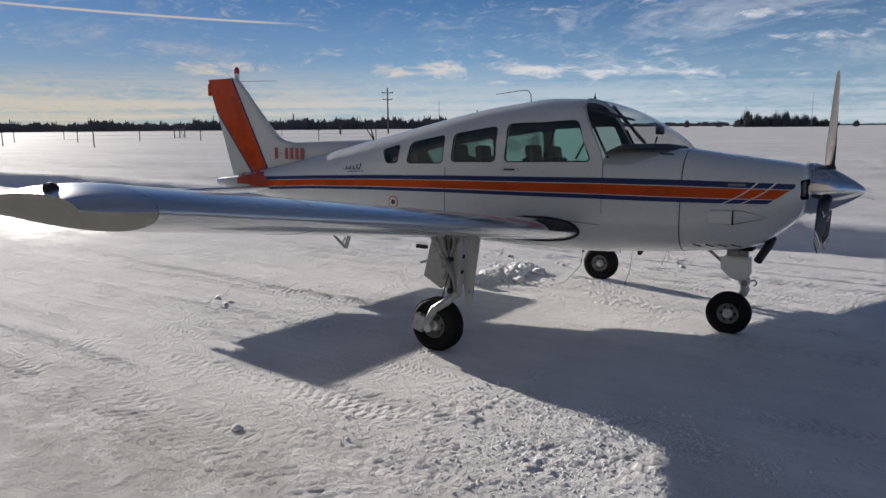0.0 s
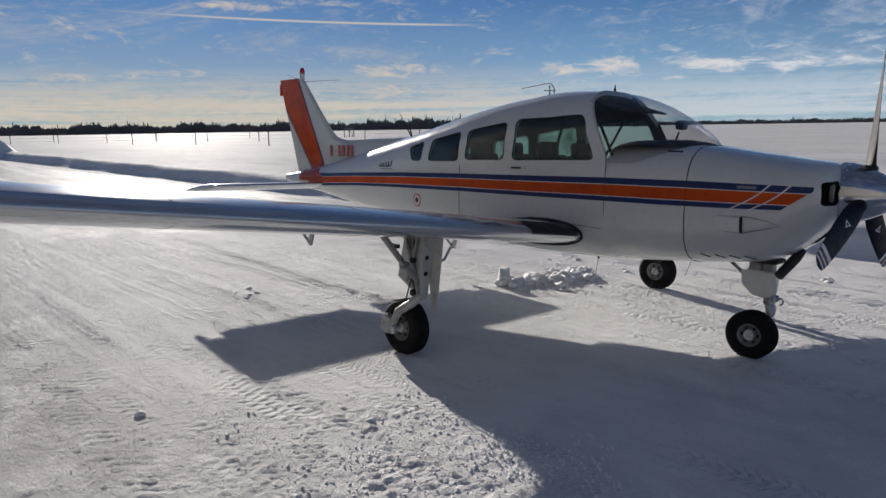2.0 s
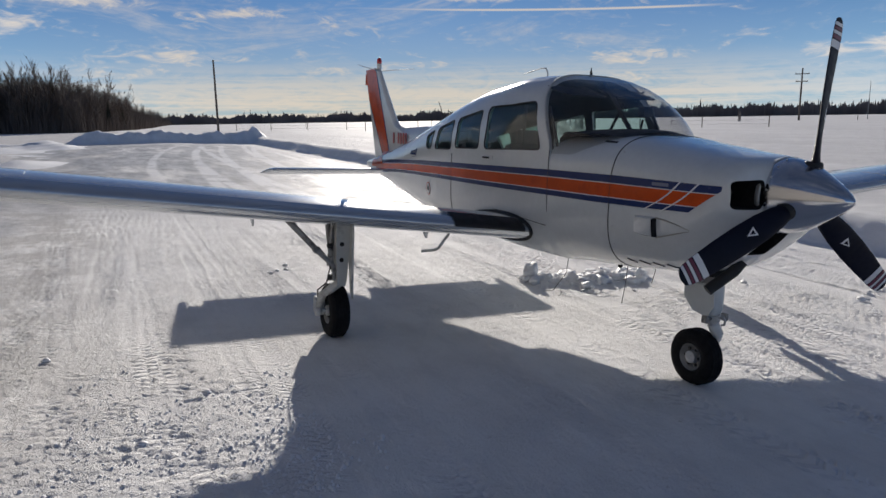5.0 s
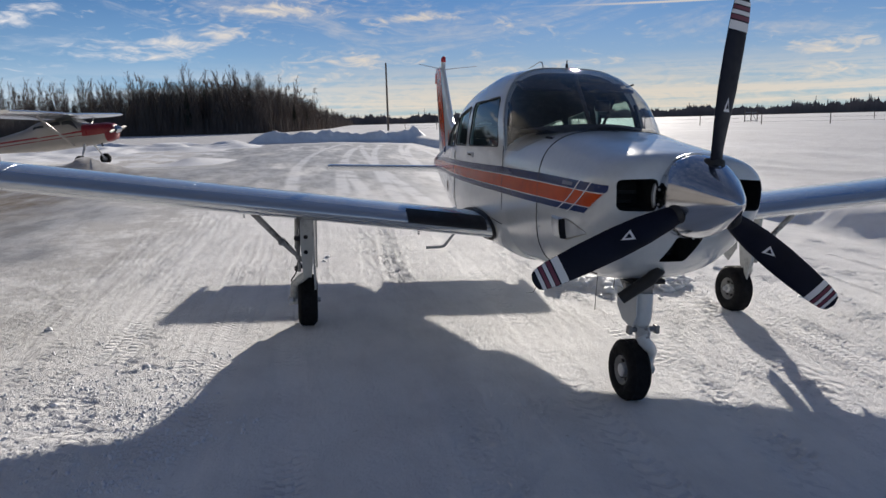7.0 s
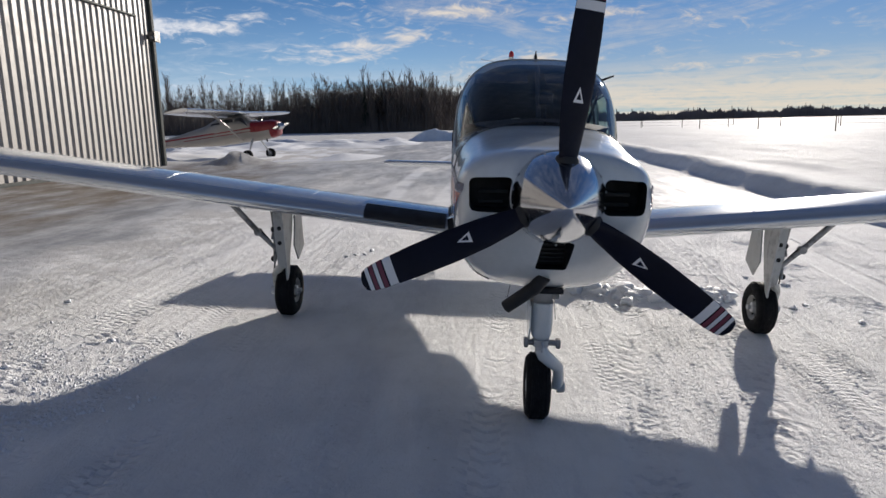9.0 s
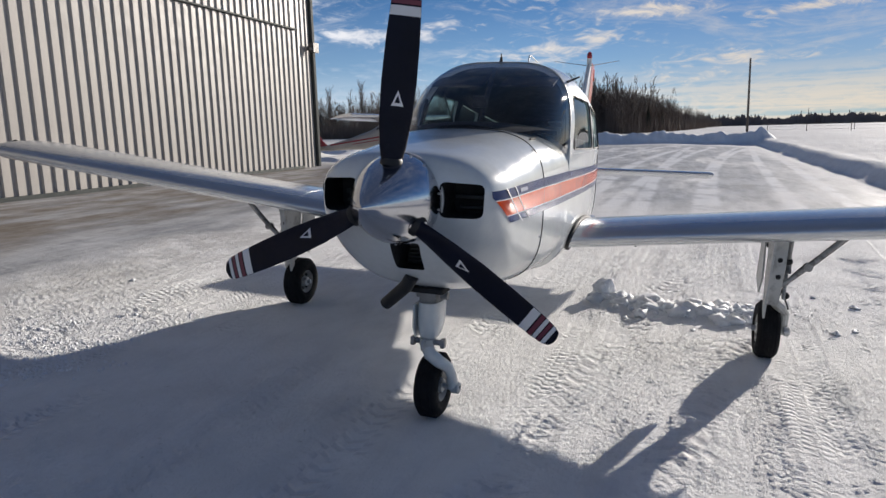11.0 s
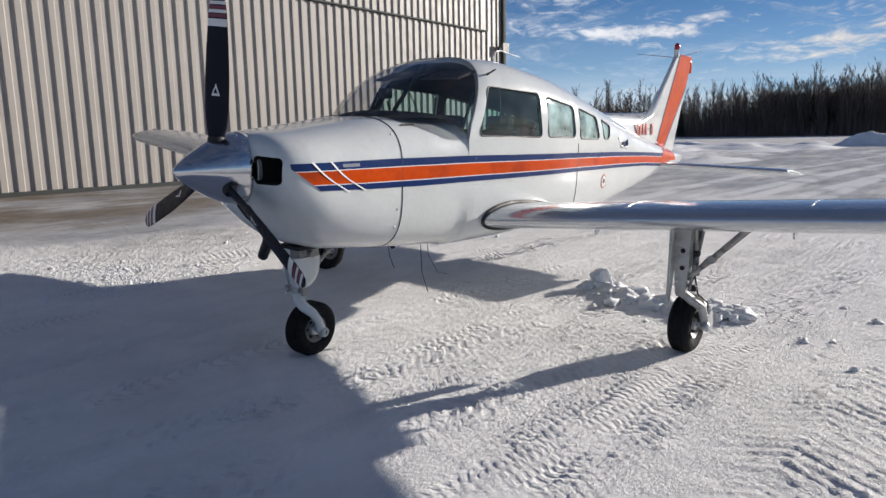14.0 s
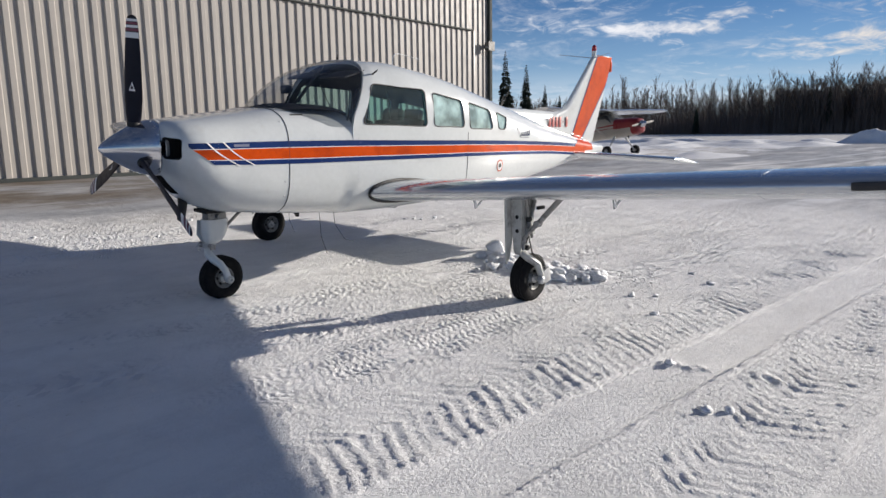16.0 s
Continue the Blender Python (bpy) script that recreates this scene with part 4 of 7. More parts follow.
        far.add([(x - c * w, y + s * w, -2), (x + c * w, y - s * w, -2), (x + c * w * 0.8, y - s * w * 0.8, h * 0.86), (x + rng.uniform(-0.3, 0.3) * c, y, h), (x - c * w * 0.75, y + s * w * 0.75, h * 0.88),
                 (x + s * w, y + c * w, -2), (x - s * w, y - c * w, -2)], [(0, 1, 2, 3, 4), (5, 6, 3)])
    # rounded bare thickets on the field's far side
    for deg, h, wide in ((98.9, 6, 3.0), (98.3, 12.5, 4.2), (97.6, 9.5, 4.5), (97.0, 8.5, 4.0), (96.3, 10.5, 4.5), (95.7, 11.5, 4.2), (95.0, 8.5, 4.0), (94.4, 9.0, 4.2), (93.8, 7.5, 4.0), (93.1, 5.5, 4.5), (92.4, 4.5, 3.5), (91.0, 4.5, 2.0), (102.6, 5.5, 2.0), (100.2, 3.5, 2.2), (120.3, 6.0, 3.0)):
        cx, cy = 500 * math.cos(radians(deg)), 500 * math.sin(radians(deg))
        for k in range(260):
            a, q = rng.uniform(0, 6.283), math.sqrt(rng.random())
            up = h * math.sqrt(max(0.05, 1 - 0.8 * q * q)) * rng.uniform(0.55, 1.08)
            x0, y0 = cx + 0.5 * wide * q * math.cos(a), cy + 0.5 * wide * q * math.sin(a)
            x1, y1 = cx + wide * q * math.cos(a), cy + wide * q * math.sin(a)
            w = rng.uniform(0.12, 0.32)
            far.add([(x0 - w, y0, -1), (x0 + w, y0, -1), (x1 + w * 0.5, y1, up * 0.8), (x1, y1, up)], [(0, 1, 2, 3)])
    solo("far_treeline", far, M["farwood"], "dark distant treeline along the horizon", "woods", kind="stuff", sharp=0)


build_woods()

# ---- poles, fence, gate ----
M["pole_wood"] = material("weathered_pole_wood", (0.13, 0.105, 0.085), 0.85, vary=0.2, scale=2)
M["wire"] = material("galvanised_wire", (0.25, 0.25, 0.25), 0.5, metal=0.5)


def build_poles():
    p = thing("utility_pole", "tall weathered wooden pole beside the taxiway's end", "pole", m=Matrix.Translation((-131, 13.2, -0.2)))
    part("post", Geo().tube([(0, 0, -0.5), (0, 0, 13.2)], [0.22, 0.15], 10), M["pole_wood"], p)
    # power pole with two crossarms, out in the field
    q = thing("power_pole", "wooden power pole with two crossarms", "pole", m=Matrix.Translation((-109, 142, -0.2)) @ Matrix.Rotation(radians(38), 4, "Z"))
    part("post", Geo().tube([(0, 0, -0.5), (0, 0, 12.3)], [0.24, 0.16], 10), M["pole_wood"], q)
    for z, w in ((11.0, 3.0), (9.3, 2.6)):
        arm = part("crossarm", Geo().box((0, 0, z), (w, 0.16, 0.2), bevel=0.02), M["pole_wood"], q)
        for x in (-0.45, 0.45):
            part("insulator", Geo().lathe([(0, 0.07), (0.12, 0.1), (0.2, 0.05), (0.3, 0.04)], (x * w, 0, z + 0.1), (0, 0, 1), 8), M["wire"], arm)
    # thin masts
    for x, y, h in ((-103, 158, 9.0), (-20, 300, 14.0), (-62, 420, 12)):
        solo("mast", Geo().tube([(0, 0, -0.5), (0, 0, h)], [0.10, 0.05], 6), M["wire"], "thin distant metal mast", "mast", m=Matrix.Translation((x, y, 0)))
    # field fence
    posts = []
    for k in range(26):
        x, y = -131 + k * 6.4, 16.5 + k * 5.2
        posts.append((x, y))
    first = None
    for x, y in posts[:12]:
        if first is None:
            first = thing("fence_post", "thin steel fence post in the snow field", "fence post", "fence along the field", Matrix.Translation((x, y, -0.1)))
            part("post", Geo().tube([(0, 0, -0.4), (0, 0, 1.7)], 0.06, 6), M["pole_wood"], first)
        else:
            copy_thing(first, Matrix.Translation((x, y, -0.1)))
    g = Geo()
    for z in (0.5, 1.0, 1.45):
        g.tube([(x, y, z) for x, y in posts[:12]], 0.012, 3)
    solo("fence_wire", g, M["wire"], "sagging wires of the field fence", "fence wire")
    # second fence line with a tubular gate, farther left
    for name, base, turn in (("gate", (-112, 79, -0.2), -52), ("gate", (-112, 126, -0.2), -52)):
        gt = thing("field_gate", "tubular steel gate with braced side posts", "gate", "gates in the field", Matrix.Translation(base) @ Matrix.Rotation(radians(turn), 4, "Z"))
        for x in (-3.6, 0, 3.6):
            part("post", Geo().tube([(x, 0, -0.3), (x, 0, 2.6)], 0.09, 6), M["pole_wood"], gt)
        part("top_rail", Geo().tube([(-3.6, 0, 2.0), (3.6, 0, 2.0)], 0.05, 6), M["wire"], gt)
        part("bottom_rail", Geo().tube([(-3.6, 0, 0.5), (3.6, 0, 0.5)], 0.05, 6), M["wire"], gt)
        part("brace", Geo().tube([(-3.6, 0, 0.1), (0, 0, 2.2)], 0.05, 6), M["wire"], gt)
    for k, (x, y) in enumerate(((-118, 60), (-128, 46), (-140, 32), (-94, 29.5), (-66, 34), (-80, 32), (-106, 100), (-100, 150))):
        copy_thing(first, Matrix.Translation((x, y, -0.1)))


build_poles()

# ---- low-wing aeroplane, in its own frame: x to the nose, y to its left, z up from the apron ----
plane = thing("low_wing_aeroplane", "white low-wing propeller aeroplane with orange and blue stripes", "aeroplane", m=SLOPE.copy())

# stations: x, half width, top, bottom, height of greatest width
NOSE = [(-1.06, 0.5555, 1.60, 0.655, 1.27), (-0.70, 0.537, 1.615, 0.685, 1.235), (-0.38, 0.515, 1.612, 0.715, 1.20), (-0.10, 0.500, 1.575, 0.745, 1.20), (0.08, 0.487, 1.553, 0.770, 1.22),
        (0.22, 0.480, 1.535, 0.825, 1.24), (0.33, 0.468, 1.522, 0.905, 1.26), (0.42, 0.444, 1.510, 0.985, 1.28), (0.48, 0.414, 1.494, 1.055, 1.29), (0.515, 0.374, 1.470, 1.110, 1.295), (0.53, 0.32, 1.44, 1.155, 1.30)]
CABIN = [(-6.66, 0.035, 1.155, 1.065, 1.11), (-6.30, 0.105, 1.205, 1.010, 1.11), (-5.60, 0.195, 1.325, 0.945, 1.13), (-4.80, 0.300, 1.490, 0.845, 1.16), (-4.00, 0.405, 1.655, 0.755, 1.20), (-3.60, 0.458, 1.735, 0.720, 1.22),
         (-3.00, 0.530, 1.860, 0.680, 1.25), (-2.60, 0.565, 1.940, 0.662, 1.27), (-2.20, 0.582, 2.010, 0.655, 1.28), (-1.60, 0.578, 2.068, 0.645, 1.28), (-1.04, 0.555, 2.060, 0.655, 1.28)]


def curve(table, x, col):
    """Catmull-Rom through the stations."""
    xs = [r[0] for r in table]
    i = max(0, min(len(xs) - 2, int(np.searchsorted(xs, x)) - 1))
    p1, p2 = table[i][col], table[i + 1][col]
    h = xs[i + 1] - xs[i]
    m1 = (p2 - table[max(0, i - 1)][col]) / (xs[i + 1] - xs[max(0, i - 1)])
    m2 = (table[min(len(xs) - 1, i + 2)][col] - p1) / (xs[min(len(xs) - 1, i + 2)] - xs[i])
    t = min(1, max(0, (x - xs[i]) / h))
    return (2 * t ** 3 - 3 * t * t + 1) * p1 + (t ** 3 - 2 * t * t + t) * h * m1 + (-2 * t ** 3 + 3 * t * t) * p2 + (t ** 3 - t * t) * h * m2


def powers(x):
    """How square the section is above and below its greatest width."""
    if x > -1.05:
        f = min(1, max(0, (x + 0.4) / 0.9))
        return 3.3 - 0.5 * f, 3.4 - 0.9 * f
    f = min(1, max(0, (-x - 2.6) / 2.0))
    return 3.7 - 1.4 * f, 4.2 - 1.2 * min(1, max(0, (-x - 3.2) / 2.4))


def section_y(table, x, z, shrink=0.0):
    w, zt, zb, zm = (curve(table, x, c) for c in (1, 2, 3, 4))
    nt_, nb_ = powers(x)
    u = (z - zm) / (zt - zm) if z > zm else (zm - z) / (zm - zb)
    n = nt_ if z > zm else nb_
    return w * max(0.0, 1 - min(1, abs(u)) ** n) ** (1 / n)


def ring(table, x, n=72, shrink=0.0):
    w, zt, zb, zm = (curve(table, x, c) for c in (1, 2, 3, 4))
    w, zt, zb = w - shrink, zt - shrink, zb + shrink
    nt_, nb_ = powers(x)
    out = []
    for k in range(n):
        a = 2 * math.pi * k / n
        c, s = math.cos(a), math.sin(a)
        e = nt_ if s >= 0 else nb_
        y = w * math.copysign(abs(c) ** (2 / e), c)
        z = zm + (zt - zm if s >= 0 else zm - zb) * math.copysign(abs(s) ** (2 / e), s)
        out.append((y, z))
    return out


def slant(xs):
    return min(1.0, max(0.0, (xs + 2.0) / 0.96)) * 0.5


def side_y(x, z):
    """Half width of the body at a place on its side."""
    if x > -1.04 and z < 1.56:
        return section_y(NOSE, x, z)
    s = x
    for _ in range(12):
        s = x + slant(s) * max(0, z - 1.50)
    return section_y(CABIN, min(-1.04, s), z)


def cabin_ring(xs, n=72, shrink=0.0):
    return [(xs - slant(xs) * max(0, z - 1.50), y, z) for y, z in ring(CABIN, xs, n, shrink)]


WINDOWS = [("door_window", [(-1.985, 1.465), (-1.155, 1.485), (-1.300, 1.845), (-1.975, 1.815)], 0.05),
           ("side_window", [(-2.585, 1.455), (-2.090, 1.465), (-2.085, 1.795), (-2.565, 1.725)], 0.05),
           ("rear_window", [(-3.160, 1.430), (-2.690, 1.440), (-2.680, 1.715), (-3.120, 1.640)], 0.05),
           ("quarter_window", [(-3.450, 1.425), (-3.290, 1.430), (-3.275, 1.620), (-3.520, 1.560)], 0.045)]


def build_cabin():
    xs = [-6.66 + 0.18 * k for k in range(20)] + list(np.linspace(-3.1, -1.04, 26))
    shell = Geo().loft([cabin_ring(x) for x in xs], True, (False, False))
    me = mesh_of("shell", shell, [M["white"], M["liner"]], 0)
    ob = new("shell", me)
    so = ob.modifiers.new("thick", "SOLIDIFY")
    so.thickness, so.offset, so.material_offset, so.material_offset_rim = 0.03, -1, 1, 0
    cut = Geo()
    for _, poly, r in WINDOWS:
        o = rounded(poly, r, 5)
        for s in (1, -1):
            cut.loft([[(x, s * 0.22, z) for x, z in o], [(x, s * 0.9, z) for x, z in o]])
    cutter = new("cutter", mesh_of("cutter", cut, M["white"], 0))
    bo = ob.modifiers.new("cut", "BOOLEAN")
    bo.operation, bo.solver, bo.object = "DIFFERENCE", "EXACT", cutter
    deps = bpy.context.evaluated_depsgraph_get()
    done = bpy.data.meshes.new_from_object(ob.evaluated_get(deps))
    done.name = "fuselage"
    bpy.data.objects.remove(ob), bpy.data.objects.remove(cutter)
    done.shade_smooth()
    done.set_sharp_from_angle(angle=radians(40))
    body = new("fuselage", done)
    body.parent = plane
    tagged(body, "white riveted fuselage with grey cabin trim inside")
    # glass and rubber seals
    for name, poly, r in WINDOWS:
        o = rounded(poly, r, 5)
        cx, cz = sum(p[0] for p in o) / len(o), sum(p[1] for p in o) / len(o)
        for s in (1, -1):
            rings = []
            for f in (1.02, 0.8, 0.55, 0.3, 0.05):
                rings.append([(cx + (x - cx) * f, s * (side_y(cx + (x - cx) * f, cz + (z - cz) * f) - 0.010), cz + (z - cz) * f) for x, z in o])
            # only the left panes behind the door get the glass with painted sky glare
            win = part(name, Geo().loft(rings, True, (False, True)), M["rear_window" if s > 0 and cx < -1.75 else "window"], plane, "green-tinted window pane", sharp=0)
            part("seal", Geo().tube([(x, s * (side_y(x, z) + 0.001), z) for x, z in o + o[:1]], 0.006, 6), M["black"], win)
    return body


fuselage = build_cabin()


def decal(rows, name, mat, parent, label="", lift=0.004):
    """A painted strip on the body's side: rows of (x, low z, high z); both sides."""
    for s in (1, -1):
        pts, n = [], 5
        for x, lo, hi in rows:
            pts.append([(x, s * (side_y(x, lo + (hi - lo) * k / (n - 1)) + lift), lo + (hi - lo) * k / (n - 1)) for k in range(n)])
        part(name, Geo().loft(pts, False, (False, False)), mat, parent, label, sharp=0)


def build_nose():
    n = 72
    # nose section between cabin and firewall, and the cowling
    def rings(xs):
        return [[(x, y, z) for y, z in ring(NOSE, x, n)] for x in xs]
    deck = part("nose_section", Geo().loft(rings(np.linspace(-1.05, -0.386, 12)), True, (True, True)), M["white"], plane)
    # cowling: open inlets are set into its front
    xs = list(np.linspace(-0.378, 0.42, 18)) + [0.45, 0.48, 0.50, 0.515, 0.525, 0.53]
    cowl = Geo().loft(rings(xs), True, (True, False))
    k = len(cowl.v) - n
    last = [Vector(p) for p in cowl.v[k:]]
    c = Vector((0.545, 0, 1.30))
    inner = [p.lerp(c, 0.45) + Vector((0.008, 0, 0)) for p in last]
    cowl.loft([last, inner, [p.lerp(c, 0.75) + Vector((0.012, 0, 0)) for p in last]], True, (False, True))
    me = mesh_of("cowl_raw", cowl, M["white"], 0)
    bm = bmesh.new()
    bm.from_mesh(me)
    bmesh.ops.remove_doubles(bm, verts=bm.verts[:], dist=0.0005)
    bmesh.ops.recalc_face_normals(bm, faces=bm.faces[:])
    bm.to_mesh(me)
    bm.free()
    ob = new("cowl_raw", me)
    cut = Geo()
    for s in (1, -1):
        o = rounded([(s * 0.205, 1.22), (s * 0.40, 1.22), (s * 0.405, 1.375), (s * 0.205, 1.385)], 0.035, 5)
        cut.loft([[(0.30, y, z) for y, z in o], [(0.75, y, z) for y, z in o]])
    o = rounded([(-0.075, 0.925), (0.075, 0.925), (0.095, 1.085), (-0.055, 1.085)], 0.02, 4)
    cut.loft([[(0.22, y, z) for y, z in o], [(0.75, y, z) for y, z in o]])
    # pocket walls are coloured near-black for the shade inside the inlets
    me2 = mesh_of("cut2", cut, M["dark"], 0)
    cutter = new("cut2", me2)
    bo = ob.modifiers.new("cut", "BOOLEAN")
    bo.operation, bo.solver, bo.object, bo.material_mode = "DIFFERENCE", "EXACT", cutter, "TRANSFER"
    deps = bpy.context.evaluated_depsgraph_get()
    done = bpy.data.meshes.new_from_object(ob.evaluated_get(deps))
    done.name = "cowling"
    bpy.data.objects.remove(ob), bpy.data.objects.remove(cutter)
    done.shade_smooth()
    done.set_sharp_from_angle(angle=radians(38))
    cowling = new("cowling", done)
    cowling.parent = plane
    tagged(cowling, "white engine cowling with two dark air inlets")
    # engine baffles seen in the inlets
    for s in (1, -1):
        part("inlet_baffle", Geo().box((0.335, s * 0.29, 1.30), (0.02, 0.14, 0.016), bevel=0.004), M["panel"], cowling)
        part("inlet_baffle", Geo().box((0.32, s * 0.30, 1.25), (0.03, 0.12, 0.014), bevel=0.004), M["panel"], cowling)
    for z in np.linspace(0.945, 1.07, 7):
        part("oil_cooler_fin", Geo().box((0.235, 0.012 + (z - 1.0) * 0.12, z), (0.01, 0.14, 0.008)), M["panel"], cowling)
    # seam between cowling and firewall
    part("cowl_seam", Geo().tube([(-0.382, y * 1.001, z) for y, z in ring(NOSE, -0.382, 60, -0.001)] + [(-0.382, *ring(NOSE, -0.382, 60, -0.001)[0])], 0.003, 5), M["black"], cowling)
    # right cheek's side air outlet: flute lines and mouth coloured as recess shade
    for s in (-1,):
        for edge in ([(0.03, 1.0), (0.10, 1.02), (0.19, 1.045), (0.27, 1.068)], [(0.03, 1.12), (0.10, 1.114), (0.19, 1.098), (0.27, 1.075)]):
            part("outlet_edge", Geo().tube([(x, s * (side_y(x, z) + 0.0005), z) for x, z in edge], [0.006, 0.005, 0.004, 0.002], 6), M["tipface"], cowling)
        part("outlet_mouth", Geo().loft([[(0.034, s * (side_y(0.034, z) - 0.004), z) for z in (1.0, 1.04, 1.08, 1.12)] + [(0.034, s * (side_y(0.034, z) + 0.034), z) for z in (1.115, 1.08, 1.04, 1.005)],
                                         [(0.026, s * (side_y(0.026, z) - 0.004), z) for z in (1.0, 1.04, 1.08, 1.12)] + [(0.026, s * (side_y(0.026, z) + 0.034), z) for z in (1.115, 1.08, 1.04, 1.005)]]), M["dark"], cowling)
        part("outlet_fairing", Geo().loft([[(x, s * (side_y(x, z) + d), z) for z, d in ((0.998, -0.003), (1.01, h), (1.06, h * 1.05), (1.11, h), (1.122, -0.003))] for x, h in ((0.027, 0.036), (-0.02, 0.032), (-0.08, 0.020), (-0.15, 0.0))], False, (False, False)), M["white"], cowling)
    # cooling louvres under the belly edge
    for k in range(4):
        x = -0.28 + k * 0.10
        part("louvre", Geo().tube([(x, -side_y(x, 0.815 + 0.004 * k) - 0.001, 0.815 + 0.004 * k), (x + 0.06, -side_y(x + 0.06, 0.795 + 0.004 * k) - 0.001, 0.795 + 0.004 * k)], 0.006, 6), M["black"], cowling)
    # cowl fasteners
    for s in (1, -1):
        for z in (0.90, 1.02, 1.50):
            part("fastener", Geo().lathe([(-0.002, 0.009), (0.003, 0.008), (0.004, 0.003)], (-0.345, s * side_y(-0.345, z), z), (0, s, 0), 8), M["steel"], cowling)
    # exhaust stub
    part("exhaust_pipe", Geo().tube([(0.285, -0.02, 0.875), (0.265, -0.06, 0.812), (0.207, -0.20, 0.690)], [0.036, 0.036, 0.034], 14), M["black"], plane, "sooty black exhaust pipe")


build_nose()


def build_windshield():
    prof = [(-1.04, 0.552, 2.060), (-0.90, 0.535, 2.035), (-0.78, 0.512, 1.990), (-0.68, 0.480, 1.940), (-0.58, 0.435, 1.870), (-0.50, 0.380, 1.805), (-0.43, 0.310, 1.740), (-0.385, 0.235, 1.690), (-0.355, 0.14, 1.645), (-0.345, 0.05, 1.615)]
    rings = []
    for x, w, zt in prof:
        zm, n = 1.34, 3.5
        r = []
        w = w - 0.008
        a0 = math.asin(min(1, max(0, (1.462 - zm) / (zt - zm))) ** (n / 2))
        for k in range(41):
            a = a0 + (math.pi - 2 * a0) * k / 40
            c, s = math.cos(a), math.sin(a)
            y, z = w * math.copysign(abs(c) ** (2 / n), c), zm + (zt - zm) * abs(s) ** (2 / n)
            r.append((x - 0.5 * (z - 1.50) if z > 1.5 else x, y, z))
        rings.append(r)
    g = Geo().loft(rings, False, (False, False))
    ws = part("windshield", g, M["windshield"], plane, "dirty one-piece smoked windshield", sharp=0)
    part("pillar_seal", Geo().tube([p for p in rings[0] if p[2] > 1.49], 0.008, 6), M["gear"], ws)
    # compass and its bracket behind the glass
    part("compass", Geo().box((-0.72, 0.03, 1.775), (0.07, 0.085, 0.075), bevel=0.015).tube([(-0.74, 0.03, 1.72), (-0.78, 0.04, 1.60)], 0.008, 6), M["black"], plane, "black standby compass")


build_windshield()


def build_interior():
    # glareshield and instrument panel
    g = Geo()
    rows = []
    for x, w, z in ((-0.48, 0.30, 1.635), (-0.62, 0.40, 1.655), (-0.80, 0.45, 1.655), (-0.98, 0.47, 1.65), (-1.04, 0.47, 1.62)):
        rows.append([(x, w * t, z - 0.045 * t * t) for t in np.linspace(-1, 1, 13)])
    g.loft(rows, False, (False, False))
    g.loft([rows[-1], [(-1.05, p[1], 1.18) for p in rows[-1]]], False, (False, False))
    part("instrument_panel", g, M["panel"], plane, "black glareshield and instrument panel")
    for y in (-0.25, 0.25):
        part("control_yoke", Geo().tube([(-1.05, y, 1.40), (-1.22, y, 1.40)], 0.014, 8).tube([(-1.23, y - 0.13, 1.48), (-1.23, y - 0.12, 1.38), (-1.23, y, 1.37), (-1.23, y + 0.12, 1.38), (-1.23, y + 0.13, 1.48)], 0.014, 8), M["black"], plane)
    # two rows of seats
    for x, hw in ((-1.72, 0.21), (-2.55, 0.20)):
        for y in (-0.255, 0.255):
            seat = part("seat_cushion", Geo().box((x + 0.22, y, 1.02), (0.46, 2 * hw, 0.14), bevel=0.04), M["seat"], plane, "dark fabric cabin seat")
            part("seat_back", Geo().box((x - 0.06, y, 1.27), (0.12, 2 * hw, 0.50), Matrix.Rotation(radians(-10), 4, "Y"), 0.05), M["seat"], seat)
            part("head_rest", Geo().box((x - 0.12, y, 1.565), (0.09, 0.24, 0.13), Matrix.Rotation(radians(-10), 4, "Y"), 0.035), M["seat"], seat)
    for y in (-0.24, 0.24):
        part("sun_visor", Geo().box((-1.19, y, 1.925), (0.26, 0.36, 0.018), Matrix.Rotation(radians(16), 4, "Y"), 0.007), M["seat"], plane, "dark folded sun visor")
    part("windshield_post", Geo().tube([(-0.84, 0.0, 1.655), (-1.16, 0.0, 2.00)], [0.016, 0.016], 8), M["liner"], plane)
    part("cabin_floor", Geo().box((-2.1, 0, 0.86), (2.5, 0.9, 0.03), bevel=0.01), M["liner"], plane)
    part("rear_bulkhead", Geo().box((-3.62, 0, 1.24), (0.03, 0.72, 0.72), bevel=0.01), M["liner"], plane)
    part("shoulder_belt", Geo().tube([(-1.50, -0.48, 1.88), (-1.66, -0.40, 1.50)], 0.012, 6, 0.4).tube([(-1.50, 0.48, 1.88), (-1.66, 0.40, 1.50)], 0.012, 6, 0.4), M["black"], plane)
    part("window_post", Geo().tube([(-1.17, 0.485, 1.80), (-1.02, 0.50, 1.52)], 0.012, 6).tube([(-1.17, -0.485, 1.80), (-1.02, -0.50, 1.52)], 0.012, 6), M["black"], plane)


build_interior()


